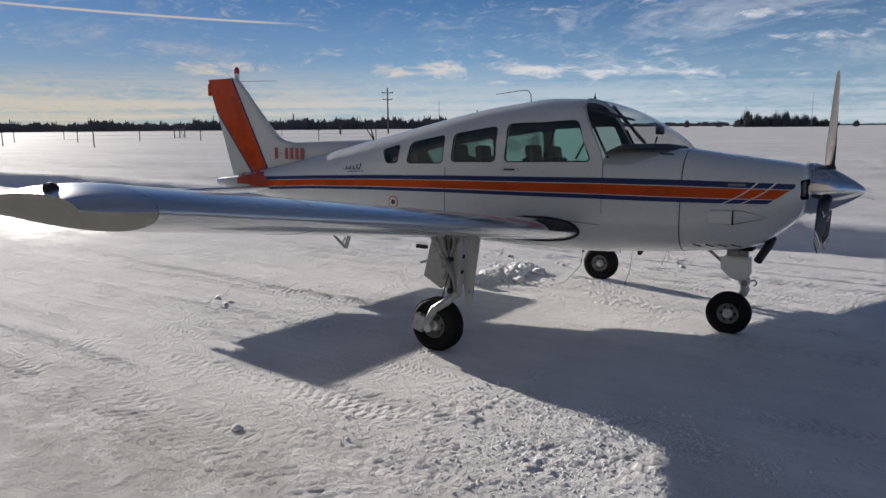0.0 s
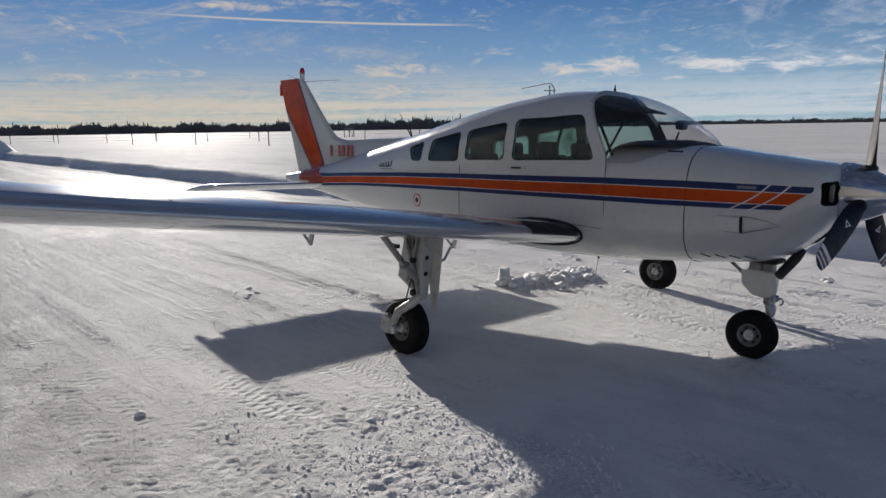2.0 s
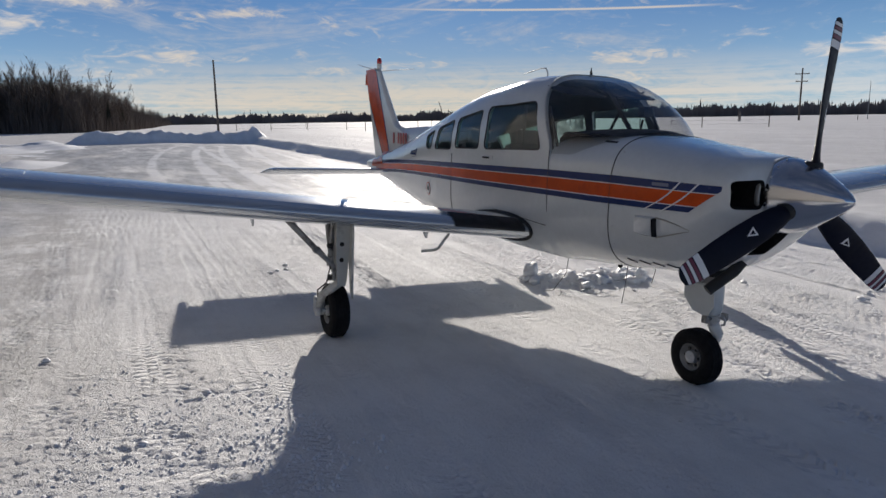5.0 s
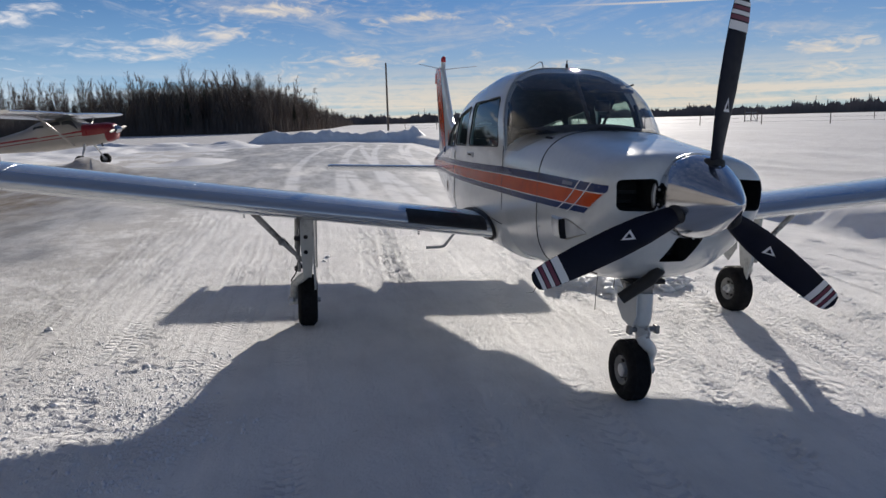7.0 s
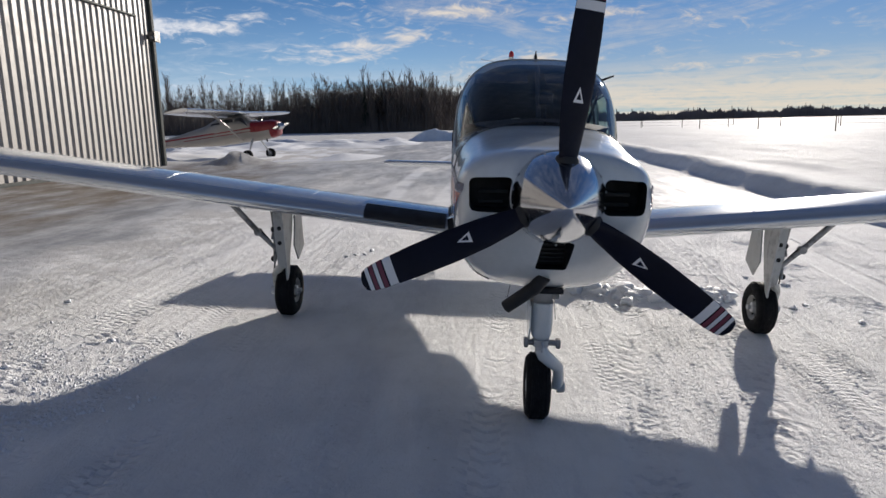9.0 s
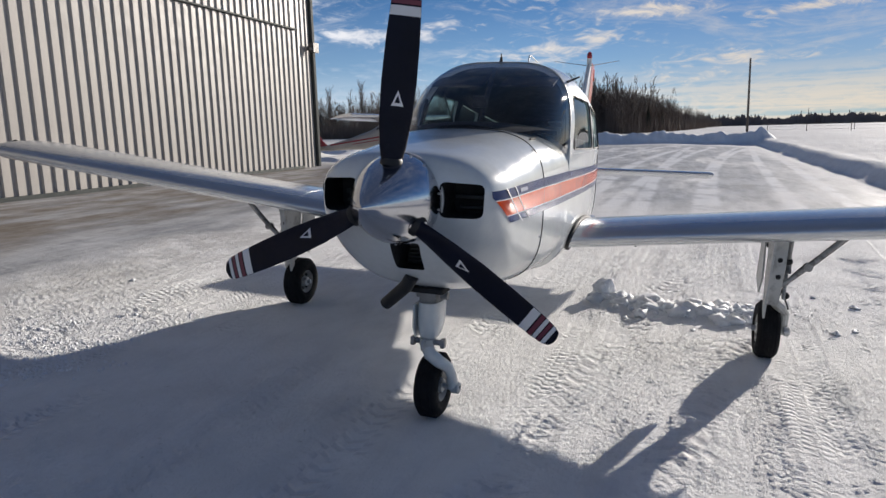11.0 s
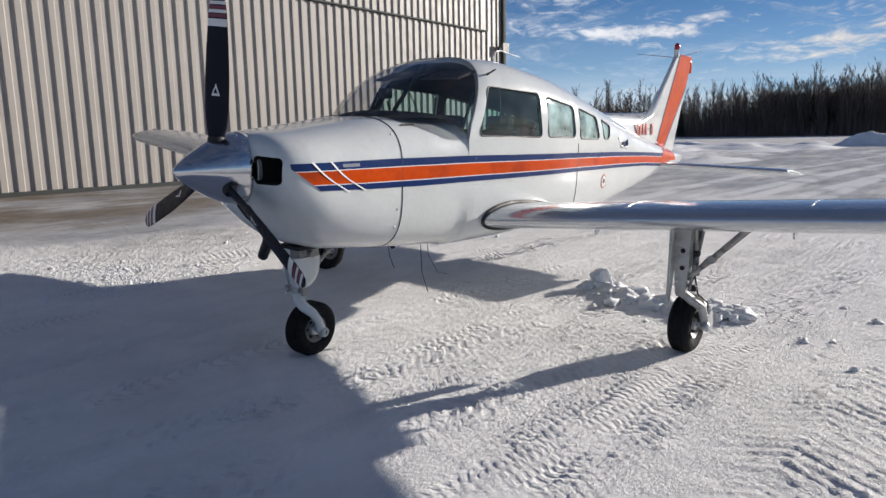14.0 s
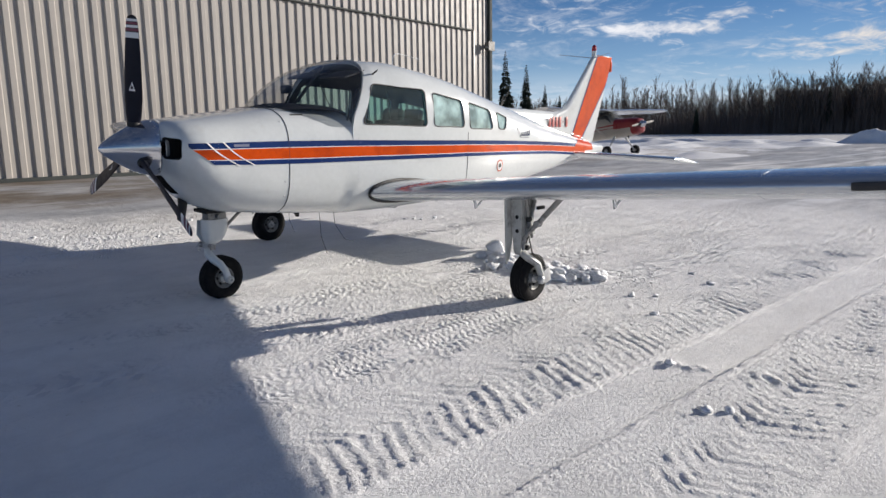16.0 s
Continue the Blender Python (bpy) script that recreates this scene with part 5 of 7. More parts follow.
def build_stripes():
    top = [(-5.92, 1.185), (-5.60, 1.210), (-4.6, 1.255), (-3.6, 1.293), (-2.58, 1.320), (-1.05, 1.347), (-0.38, 1.350), (0.10, 1.346), (0.42, 1.342)]
    bot = [(-5.92, 1.030), (-5.60, 1.045), (-4.6, 1.100), (-3.6, 1.130), (-2.58, 1.150), (-1.05, 1.160), (-0.38, 1.162), (0.10, 1.170), (0.42, 1.180)]

    def at(tab, x):
        return float(np.interp(x, [p[0] for p in tab], [p[1] for p in tab]))
    xs = np.linspace(-5.88, 0.44, 90)

    def strip(f0, f1, name, mat, label, lift):
        rows = []
        for x in xs:
            t, b = at(top, x), at(bot, x)
            lo, hi = b + (t - b) * f0, b + (t - b) * f1
            rows.append((x, lo, hi))
        for s in (1, -1):
            pts = []
            for x, lo, hi in rows:
                col = []
                for k in range(4):
                    z = lo + (hi - lo) * k / 3
                    # front edge slants back towards the bottom
                    limit = 0.455 - max(0, 1.315 - z) * 1.35
                    xx = -5.88 + (x + 5.88) * (limit + 5.88) / (0.44 + 5.88)
                    col.append((xx, s * (side_y(xx, z) + lift), z))
                pts.append(col)
            part(name, Geo().loft(pts, False, (False, False)), mat, fuselage, label, sharp=0)
    strip(0.0, 0.205, "blue_stripe", M["blue"], "navy blue painted stripe", 0.003)
    strip(0.205, 0.235, "white_pinstripe", M["trim_white"], "", 0.003)
    strip(0.235, 0.705, "orange_stripe", M["orange"], "orange painted stripe", 0.003)
    strip(0.705, 0.735, "white_pinstripe", M["trim_white"], "", 0.003)
    strip(0.735, 1.0, "blue_stripe", M["blue"], "navy blue painted stripe", 0.003)
    # two white slashes across the stripes behind the inlets
    for s in (1, -1):
        for x0 in (0.215, 0.345):
            pts = []
            for k in range(14):
                t = k / 13
                z = 1.348 - 0.184 * t
                x = x0 - 0.02 - 0.26 * t + 0.03 * math.sin(t * 3.14) * 1
                pts.append([(x - 0.008, s * (side_y(x, z) + 0.0055), z), (x + 0.008, s * (side_y(x, z) + 0.0055), z)])
            part("white_slash", Geo().loft(pts, False, (False, False)), M["trim_white"], fuselage, sharp=0)
        # maker's name on the upper stripe, shown as a plain pale bar
    decal([(x, 1.312, 1.332) for x in np.linspace(-0.02, 0.11, 6)], "pale_bar", M["palebar"], fuselage, lift=0.0055)
    # model script ahead of the fin, as one looping stroke with no letters in it
    for sd in (1, -1):
        pts = []
        for k in range(61):
            t = k / 60
            x = -4.10 + 0.27 * t
            z = 1.362 + 0.026 * math.sin(t * 31) * (1.25 - 0.5 * t) + 0.02 * (1 - t) ** 3
            pts.append((x + 0.012 * math.cos(t * 31), z))
        if sd < 0:
            pts = [(-7.93 - px, pz) for px, pz in pts]
        part("dark_script", Geo().tube([(px, sd * (side_y(px, pz) + 0.003), pz) for px, pz in pts], 0.006, 5, 0.5), M["blue"], fuselage, sharp=0)
        under = [(-4.05, 1.318), (-3.90, 1.322), (-3.80, 1.332)]
        part("dark_script", Geo().tube([(px, sd * (side_y(px, pz) + 0.003), pz) for px, pz in under], 0.004, 5, 0.5), M["blue"], fuselage, sharp=0)
    # round emblem on the rear side
    for s in (1, -1):
        cx, cz = -3.34, 1.014
        def disc(r, lift, pts):
            return [(cx + px * r, s * (side_y(cx + px * r, cz + pz * r) + lift), cz + pz * r) for px, pz in pts]
        circle = [(math.cos(a), math.sin(a)) for a in np.linspace(0, 2 * math.pi, 25)[:-1]]
        part("emblem_ring", Geo().add(disc(0.068, 0.003, circle), [tuple(range(24))]), M["orange"], fuselage, "orange-edged round emblem", sharp=0)
        part("emblem_disc", Geo().add(disc(0.056, 0.0045, circle), [tuple(range(24))]), M["trim_white"], fuselage, sharp=0)
        leaf = [(0, 0.9), (0.25, 0.45), (0.6, 0.6), (0.5, 0.1), (0.85, -0.1), (0.35, -0.45), (0.1, -0.4), (0.08, -0.85), (-0.08, -0.85), (-0.1, -0.4), (-0.35, -0.45), (-0.85, -0.1), (-0.5, 0.1), (-0.6, 0.6), (-0.25, 0.45)]
        part("emblem_leaf", Geo().add(disc(0.043, 0.006, leaf), [tuple(range(15))]), M["black"], fuselage, sharp=0)

    # panel lines and door edges
    def seam(pts, s, r=0.0028):
        part("panel_line", Geo().tube([(x, s * (side_y(x, z) + 0.0015), z) for x, z in pts], r, 4), M["black"], fuselage, sharp=0)
    for s in (1, -1):
        if s < 0:
            seam([(-1.042, z) for z in np.linspace(1.49, 0.93, 14)], s)
        seam([(-2.655, z) for z in np.linspace(1.40, 0.80, 14)], s)
    seam([(x, 0.93 + 0.05 * max(0, (-1.05 - x) / 0.8)) for x in np.linspace(-1.042, -1.80, 14)], -1)
    # rows of rivet heads
    g = Geo()

    def rivets(pts, s, r=0.0042):
        for x, z in pts:
            y = s * (side_y(x, z) - 0.0005)
            ring_ = [(x + r * math.cos(a), y, z + r * math.sin(a)) for a in (0, 1.047, 2.094, 3.142, 4.189, 5.236)]
            g.add(ring_ + [(x, y + s * 0.0028, z)], [(k, (k + 1) % 6, 6) for k in range(6)])
    for s in (1, -1):
        rivets([(x, 1.452) for x in np.arange(-2.62, -1.10, 0.035)], s)
        rivets([(x, 1.40 - 0.03 * (x + 4) ** 2) for x in np.arange(-4.9, -3.6, 0.04)], s)
        for xx in (-0.42, -1.10, -2.70, -3.62, -4.4):
            rivets([(xx, z) for z in np.arange(0.86, 1.15, 0.035)], s)
            rivets([(xx, z) for z in np.arange(1.36, min(1.44, curve(CABIN, min(xx, -1.1), 2) - 0.1), 0.035)], s) if xx < -1 else None
        for k in range(22):
            t = k / 21
            x, y = -1.02 + 0.50 * t, 0.512 - 0.13 * t ** 1.4
            w_, zt_, zm_ = curve(NOSE, x, 1), curve(NOSE, x, 2), curve(NOSE, x, 4)
            e = powers(x)[0]
            z = zm_ + (zt_ - zm_) * max(0, 1 - (y / w_) ** e) ** (1 / e)
            c = Vector((x, s * y, z))
            nrm = Vector((0, s * 0.6, 0.8))
            u, v = Vector((1, 0, 0)), Vector((0, -s * 0.8, 0.6))
            g.add([c + 0.0048 * (math.cos(a) * u + math.sin(a) * v) for a in (0, 1.047, 2.094, 3.142, 4.189, 5.236)] + [c + nrm * 0.0035], [(j, (j + 1) % 6, 6) for j in range(6)])
    tagged(part("rivets", g, M["steel"], fuselage, sharp=0), kind="stuff")
    # door handle and latch plate
    for s in (-1,):
        hx = -1.93
        plate_ = part("door_handle", Geo().box((hx, s * (side_y(hx, 1.395) + 0.002), 1.395), (0.20, 0.012, 0.034), bevel=0.005), M["steel"], fuselage, "recessed metal door handle")
        part("latch", Geo().box((hx, s * (side_y(hx, 1.395) + 0.010), 1.395), (0.11, 0.008, 0.016), bevel=0.003), M["black"], plate_)
    part("step_vent", Geo().box((-3.79, side_y(-3.79, 1.40), 1.40), (0.06, 0.01, 0.08), bevel=0.003), M["steel"], fuselage)
    # cowl vents on the deck
    for s in (1, -1):
        part("deck_vent", Geo().tube([(-0.60, s * 0.40, 1.555), (-0.48, s * 0.395, 1.553)], [0.02, 0.016], 8, 0.4), M["dark"], fuselage)


build_stripes()


# ---- wings ----
def foil(n=18, t=0.142, camber=0.012, f0=0.0, f1=1.0):
    """Upper and lower points of the section between two fractions of the chord, as (fraction, height)."""
    up, lo = [], []
    for k in range(n + 1):
        c = f0 + (f1 - f0) * (1 - math.cos(math.pi / 2 * k / n)) if f0 == 0 else f0 + (f1 - f0) * k / n
        h = 5 * t * (0.2969 * math.sqrt(c) - 0.126 * c - 0.3516 * c * c + 0.2843 * c ** 3 - 0.1036 * c ** 4)
        m = camber * (1 - ((c - 0.4) / (0.4 if c < 0.4 else 0.6)) ** 2)
        up.append((c, m + h)), lo.append((c, m - h))
    return up[::-1] + (lo[1:] if f0 == 0 else lo)


WING = dict(chord=1.36, root=0.50, tip=4.78)


def wing_le(y):
    """Leading edge of the wing at a distance from the middle."""
    return Vector((-1.245 - 0.006 * (y - 0.55), y, 0.858 + (y - 0.55) * 0.103))


def wing_section(y, pts, s, scale=1.0, thick=1.0, dx=0.0, drop=0.0, flap=0.0):
    c = WING["chord"]
    le = wing_le(y)
    a = radians(2.6)
    out = []
    for f, h in pts:
        # the flaps hang a little
        sag = -max(0, f - 0.77) * c * math.tan(radians(flap)) if flap else 0.0
        px, pz = -f * c * scale - dx, h * c * scale * thick
        out.append((le.x + px * math.cos(a), s * y, le.z + pz + px * math.sin(a) + drop + sag))
    return out


def build_wing(s):
    name = "right_wing" if s < 0 else "left_wing"
    main = foil(20, f0=0.0, f1=0.755)
    g = Geo().loft([wing_section(y, main, s) for y in np.linspace(0.42, WING["tip"], 24)])
    w = part("wing", g, M["wing"], plane, "silver-white wing with rounded leading edge", sharp=50)
    for nm, ya, yb in (("flap", 0.66, 2.72), ("aileron", 2.75, 4.775)):
        part(nm, Geo().loft([wing_section(y, foil(8, f0=0.765, f1=1.0), s, flap=12.5 if nm == "flap" else 0.0) for y in np.linspace(ya, yb, 10)]), M["wing"], w, sharp=50)
        # stiffening beads pressed into the skin
        y = ya + 0.14
        while y < yb - 0.1:
            le = wing_le(y)
            a = [Vector(wing_section(y, [(f, 5 * 0.142 * (0.2969 * math.sqrt(f) - 0.126 * f - 0.3516 * f * f + 0.2843 * f ** 3 - 0.1036 * f ** 4) + 0.012 * (1 - ((f - 0.4) / 0.6) ** 2))], s, flap=12.5 if nm == "flap" else 0.0)[0]) for f in (0.79, 0.86, 0.93, 0.975)]
            part("bead", Geo().tube(a, [0.006, 0.009, 0.008, 0.004], 5), M["wing"], w)
            y += 0.17
    # fixed root fairing that carries the trailing edge on along the body
    rows = []
    for x, yo, z0, th in ((-2.05, 0.70, 0.735, 0.10), (-2.30, 0.70, 0.730, 0.075), (-2.60, 0.69, 0.722, 0.05), (-2.78, 0.64, 0.716, 0.04), (-2.98, 0.585, 0.712, 0.035), (-3.20, 0.535, 0.720, 0.03), (-3.42, 0.49, 0.742, 0.02)):
        yi = yo - 0.30
        rows.append([(x, s * q, z) for q, z in ((yi, z0 - 0.01), (yo - 0.04, z0 - 0.006), (yo, z0 + 0.006), (yo, z0 + 0.5 * th), (yo - 0.05, z0 + th), (yi, z0 + th + 0.10))])
    part("root_fairing", Geo().loft(rows), M["wing"], w, sharp=35)
    # moulded tip: the underside sweeps up to meet the upper skin
    full = foil(20)
    upper, lower = full[:21], full[20:]
    rows_u, rows_l = [], []
    for k in range(11):
        q = k / 10
        y = WING["tip"] + 0.003 + 0.245 * q
        sc = 1 - 0.17 * q ** 2.6
        up = [Vector(p) for p in wing_section(y, upper, s, sc, 1 - 0.28 * q ** 2, dx=0.09 * q ** 2.4, drop=-0.012 * q)]
        lo = [Vector(p) for p in wing_section(y, lower, s, sc, 1.0, dx=0.09 * q ** 2.4, drop=-0.012 * q)]
        mate = up[::-1]
        rows_u.append(up)
        rows_l.append([a.lerp(b, q ** 1.35) for a, b in zip(lo, mate)])
    part("wing_tip", Geo().loft(rows_u, False, (False, False)), M["wing"], w, "weathered moulded wing tip", sharp=50)
    part("tip_underside", Geo().loft(rows_l, False, (False, False)), M["tipface"], w, "dull grey tip underside", sharp=50)
    le = wing_le(4.9)
    part("position_light", Geo().lathe([(0, 0.030), (0.02, 0.029), (0.036, 0.018), (0.042, 0.0)], (le.x - 0.36, s * 4.965, le.z + 0.055), (0.2, s, 0.5), 12), M["beacon"] if s > 0 else M["black"], w, "small position light at the wing tip")
    # root fillet: dark seal where the wing meets the body, and a black walkway strip
    seal = [(p[0] + 0.004, s * (side_y(min(p[0], -1.05), max(0.72, min(1.2, p[2]))) + 0.012), p[2]) for p in wing_section(0.56, foil(14, t=0.160), s)]
    part("root_seal", Geo().tube(seal, 0.014, 6), M["black"], w, "black rubber root seal")
    if s < 0:
        strip = []
        for y in (0.60, 0.8, 1.0, 1.2):
            strip.append([Vector(q) + Vector((0.004 * 1, 0, 0.006)) for q in wing_section(y, foil(14, f0=0.0, f1=0.30)[6:16], s)])
        part("walkway_strip", Geo().loft(strip, False, (False, False)), M["black"], w, "worn black non-slip strip", sharp=0)
    # skin laps, stall strip, hinges and tie-down ring
    for y in (1.62, 2.72, 3.9):
        lap = [Vector(q) for q in wing_section(y, foil(16, t=0.143, f0=0.0, f1=0.75), s)]
        part("skin_lap", Geo().tube(lap, 0.0016, 4), M["wing"], w)
    if s > 0:
        part("landing_light", Geo().box(wing_le(4.60) + Vector((0.0, 0, 0.0)), (0.05, 0.42, 0.05), Matrix.Rotation(radians(6.7), 4, "X"), 0.012), M["panel"], w, "dark strip on the leading edge")
    for y in (0.95, 2.46):
        p = Vector(wing_section(y, [(0.80, -0.03)], s)[0])
        part("hinge_bracket", Geo().plate([p + Vector((0.07, 0, 0.0)), p + Vector((0.045, 0, 0.0)), p + Vector((-0.005, 0, -0.135)), p + Vector((0.02, 0, -0.15))], 0.014)
             .plate([p + Vector((-0.16, 0, -0.01)), p + Vector((-0.18, 0, -0.01)), p + Vector((0.0, 0, -0.15)), p + Vector((0.02, 0, -0.145))], 0.014), M["wing"], w)
    p = Vector(wing_section(2.46, [(0.80, -0.03)], s)[0]) + Vector((0, 0, -0.06))
    part("tie_down_ring", Geo().tube([p + Vector((0.02 * math.cos(a), 0, -0.045 + 0.025 * math.sin(a))) for a in np.linspace(0, 6.283, 13)], 0.005, 5).tube([p, p + Vector((0, 0, -0.02))], 0.006, 5), M["steel"], w)


for s in (1, -1):
    build_wing(s)
part("boarding_step", Geo().tube([(-2.78, -0.42, 0.72), (-2.78, -0.56, 0.55), (-2.775, -0.62, 0.475), (-2.77, -0.66, 0.462), (-2.764, -0.80, 0.46)], 0.014, 8), M["steel"], plane, "bent steel boarding step")


# ---- tail ----
def sym(n, t, f0=0.0, f1=1.0):
    return foil(n, t, 0.0, f0, f1)


def build_tail():
    # stabilator: one moving tailplane
    le_x, chord, half, z = -5.47, 0.98, 1.60, 1.045

    def sec(y, scale=1.0, thick=1.0, f0=0.0, f1=1.0):
        return [(le_x - (1 - scale) * 0.35 * chord - f * chord * scale, y, z + h * chord * thick * scale - (f - 0.3) * chord * scale * math.tan(radians(6.0))) for f, h in sym(14, 0.085, f0, f1)]
    for s in (1, -1):
        ys = np.linspace(0.10, half, 8)
        st = part("stabilator", Geo().loft([sec(s * y, f1=0.80) for y in ys]), M["wing"], plane, "white all-moving tailplane half", sharp=50)
        part("trim_tab", Geo().loft([sec(s * y, f0=0.81, f1=1.0) for y in np.linspace(0.13, half - 0.15, 6)]), M["wing"], st, sharp=50)
        part("tip_cap", Geo().loft([sec(s * (half + 0.002 + 0.07 * math.sin(k * math.pi / 12)), 1 - 0.05 * (k / 6) ** 2, math.sqrt(max(0.03, 1 - (k / 6) ** 2))) for k in range(7)]), M["wing"], st, sharp=50)
    part("tail_cone_shroud", Geo().box((-6.10, 0, 1.07), (0.56, 0.12, 0.10), bevel=0.03), M["white"], plane)
    for s in (1, -1):
        part("orange_root", Geo().loft([[(x, s * (side_y(x, z_) + 0.0055), z_) for z_ in np.linspace(1.10, 1.10 + 0.15 * min(1, (-5.35 - x) / 0.3), 6)] for x in np.linspace(-5.40, -6.16, 12)], False, (False, False)), M["orange"], plane, "orange stripe sweeping up to the rudder", sharp=0)
    # fin: straight leading edge, curved fillet, long dorsal strake
    lead = [(-6.235, 2.46), (-6.15, 2.385), (-5.84, 2.06), (-5.56, 1.775), (-5.46, 1.695), (-5.36, 1.655), (-5.22, 1.640), (-4.6, 1.662), (-4.0, 1.682), (-3.80, 1.690)]
    hinge0, hinge1 = Vector((-5.62, 1.14)), Vector((-6.37, 2.47))

    def hinge(z):
        return hinge0.x + (hinge1.x - hinge0.x) * (z - hinge0.y) / (hinge1.y - hinge0.y)
    zs = [1.16, 1.3, 1.42, 1.52, 1.60, 1.648, 1.665, 1.70, 1.775, 1.9, 2.06, 2.22, 2.385, 2.455, 2.472]
    lx = [p[0] for p in lead]
    lz = [p[1] for p in lead]

    def lead_x(z):
        if z < 1.645:
            # inside the body or along the strake
            return -5.2 + (1.645 - z) * 2.4 if z > 1.3 else -4.6
        order = sorted(((b, a) for a, b in lead if a < -5.2))
        return float(np.interp(z, [o[0] for o in order], [o[1] for o in order]))
    rings = []
    for z_ in zs:
        a, b = lead_x(z_), hinge(z_)
        half_t = 0.052 * (1 - 0.45 * (z_ - 1.2) / 1.3)
        r = []
        for k in range(13):
            t = k / 12
            w = half_t * min(1, math.sqrt(t * 4)) if t < 0.25 else half_t
            r.append((a + (b - a) * t, w, z_))
        rings.append(r + [(x, -y, z) for x, y, z in r[::-1]])
    fin = part("fin", Geo().loft(rings), M["white"], plane, "white swept fin", sharp=45)
    # strake: thin ridge from the fin forward to the cabin roof
    rr = []
    for x in np.linspace(-3.72, -5.45, 16):
        top = float(np.interp(x, lx, lz)) if x > -5.3 else 1.66
        base = curve(CABIN, x, 2) - 0.05
        hw = 0.035 + 0.02 * max(0, (x + 5.4) / 1.7)
        rr.append([(x, hw * 1.5, base), (x, hw, (base + top) / 2), (x, hw * 0.75, top - 0.02), (x, 0, top), (x, -hw * 0.75, top - 0.02), (x, -hw, (base + top) / 2), (x, -hw * 1.5, base)])
    part("dorsal_strake", Geo().loft(rr), M["white"], fin, sharp=60)
    # rudder
    te = [(1.115, -6.33), (1.68, -6.53), (2.30, -6.765), (2.48, -6.82)]

    def te_x(z):
        return float(np.interp(z, [p[0] for p in te], [p[1] for p in te]))
    rings = []
    for z_ in (1.13, 1.30, 1.5, 1.68, 1.9, 2.1, 2.30, 2.46, 2.478):
        a, b = hinge(z_) - 0.012, te_x(z_)
        half_t = 0.045 * (1 - 0.45 * (z_ - 1.2) / 1.3) * (0.5 if z_ > 2.47 else 1)
        r = [(a + (b - a) * t, half_t * (1 - t) ** 0.9 + 0.004, z_) for t in np.linspace(0, 1, 6)]
        rings.append(r + [(x, -y, z) for x, y, z in r[::-1]])
    rud = part("rudder", Geo().loft(rings), M["white"], plane, "white rudder with an orange band", sharp=45)
    # paint: orange band with blue edges up the rudder and fin

    def fin_y(x, z):
        h = hinge(z)
        if x >= h:
            return 0.052 * (1 - 0.45 * (z - 1.2) / 1.3) + 0.003
        t = (h - 0.012 - x) / max(0.01, (h - 0.012 - te_x(z)))
        return 0.045 * (1 - 0.45 * (z - 1.2) / 1.3) * max(0, 1 - min(1, t)) ** 0.9 + 0.004 + 0.0035

    def band(lo, hi, name, mat, label=""):
        for s in (1, -1):
            pts = []
            for z_ in np.linspace(1.16, 2.474, 40):
                a, b = lo(z_), hi(z_)
                pts.append([(a + (b - a) * k / 6, s * max(fin_y(a + (b - a) * k / 6, z_), (side_y(a + (b - a) * k / 6, z_) + 0.004) if z_ < 1.3 and a + (b - a) * k / 6 > -6.6 else 0), z_) for k in range(7)])
            part(name, Geo().loft(pts, False, (False, False)), mat, rud, label, sharp=0)
    front = lambda z: hinge(z) + 0.035

    def aft(z):
        line = -5.88 - (z - 1.16) * 0.86
        return max(line, te_x(z) + 0.002)
    band(front, lambda z: aft(z) + 0.001, "orange_band", M["orange"], "orange painted band")
    band(lambda z: hinge(z) + 0.062, front, "blue_edge", M["blue"])
    band(lambda z: aft(z), lambda z: max(te_x(z) + 0.001, aft(z) - 0.028), "blue_edge", M["blue"])
    # rivet line and horn at the rudder's top
    part("rudder_horn", Geo().box((-6.80, 0, 2.34), (0.05, 0.03, 0.16), bevel=0.008), M["orange"], rud)
    # tail beacon on its stalk
    bc = part("tail_beacon", Geo().lathe([(0, 0.035), (0.05, 0.030), (0.06, 0.038), (0.075, 0.038)], (-6.26, 0, 2.455), (0, 0, 1), 14), M["white"], plane, "white beacon base on the fin")
    part("beacon_glass", Geo().lathe([(0, 0.033), (0.03, 0.036), (0.065, 0.031), (0.085, 0.015), (0.09, 0.0)], (-6.26, 0, 2.53), (0, 0, 1), 14), M["beacon"], bc, "red beacon lens")
    # aerial whiskers on the fin
    for s in (1, -1):
        part("vor_whisker", Geo().tube([(-6.25, 0, 2.43), (-5.96, s * 0.42, 2.47)], [0.006, 0.003], 5), M["steel"], plane)
    # registration on the fin fillet: plain red bars
    for s in (1, -1):
        for k in range(6):
            x = -5.50 + 0.088 * k + (0.0 if k > 1 else 0)
            if k == 1:
                part("red_bar", Geo().box((x, s * 0.052, 1.505), (0.03, 0.004, 0.012)), M["red"], fin)
                continue
            part("red_bar", Geo().box((x, s * 0.058, 1.505), (0.050, 0.004, 0.14), bevel=0.001), M["red"], fin)
    # nav aerial on the tail and whip on the spine
    part("whip_aerial", Geo().tube([(-3.98, 0.0, 1.67), (-4.20, 0.0, 1.95)], [0.008, 0.003], 5).tube([(-3.98, 0.0, 1.67), (-4.03, 0, 1.82)], [0.012, 0.006], 5), M["black"], plane)
    part("bent_aerial", Geo().tube([(-2.02, 0.05, 2.02), (-2.03, 0.05, 2.14), (-2.06, 0.05, 2.175), (-2.12, 0.05, 2.182), (-2.42, 0.05, 2.150)], [0.006, 0.006, 0.006, 0.005, 0.004], 6), M["steel"], plane)
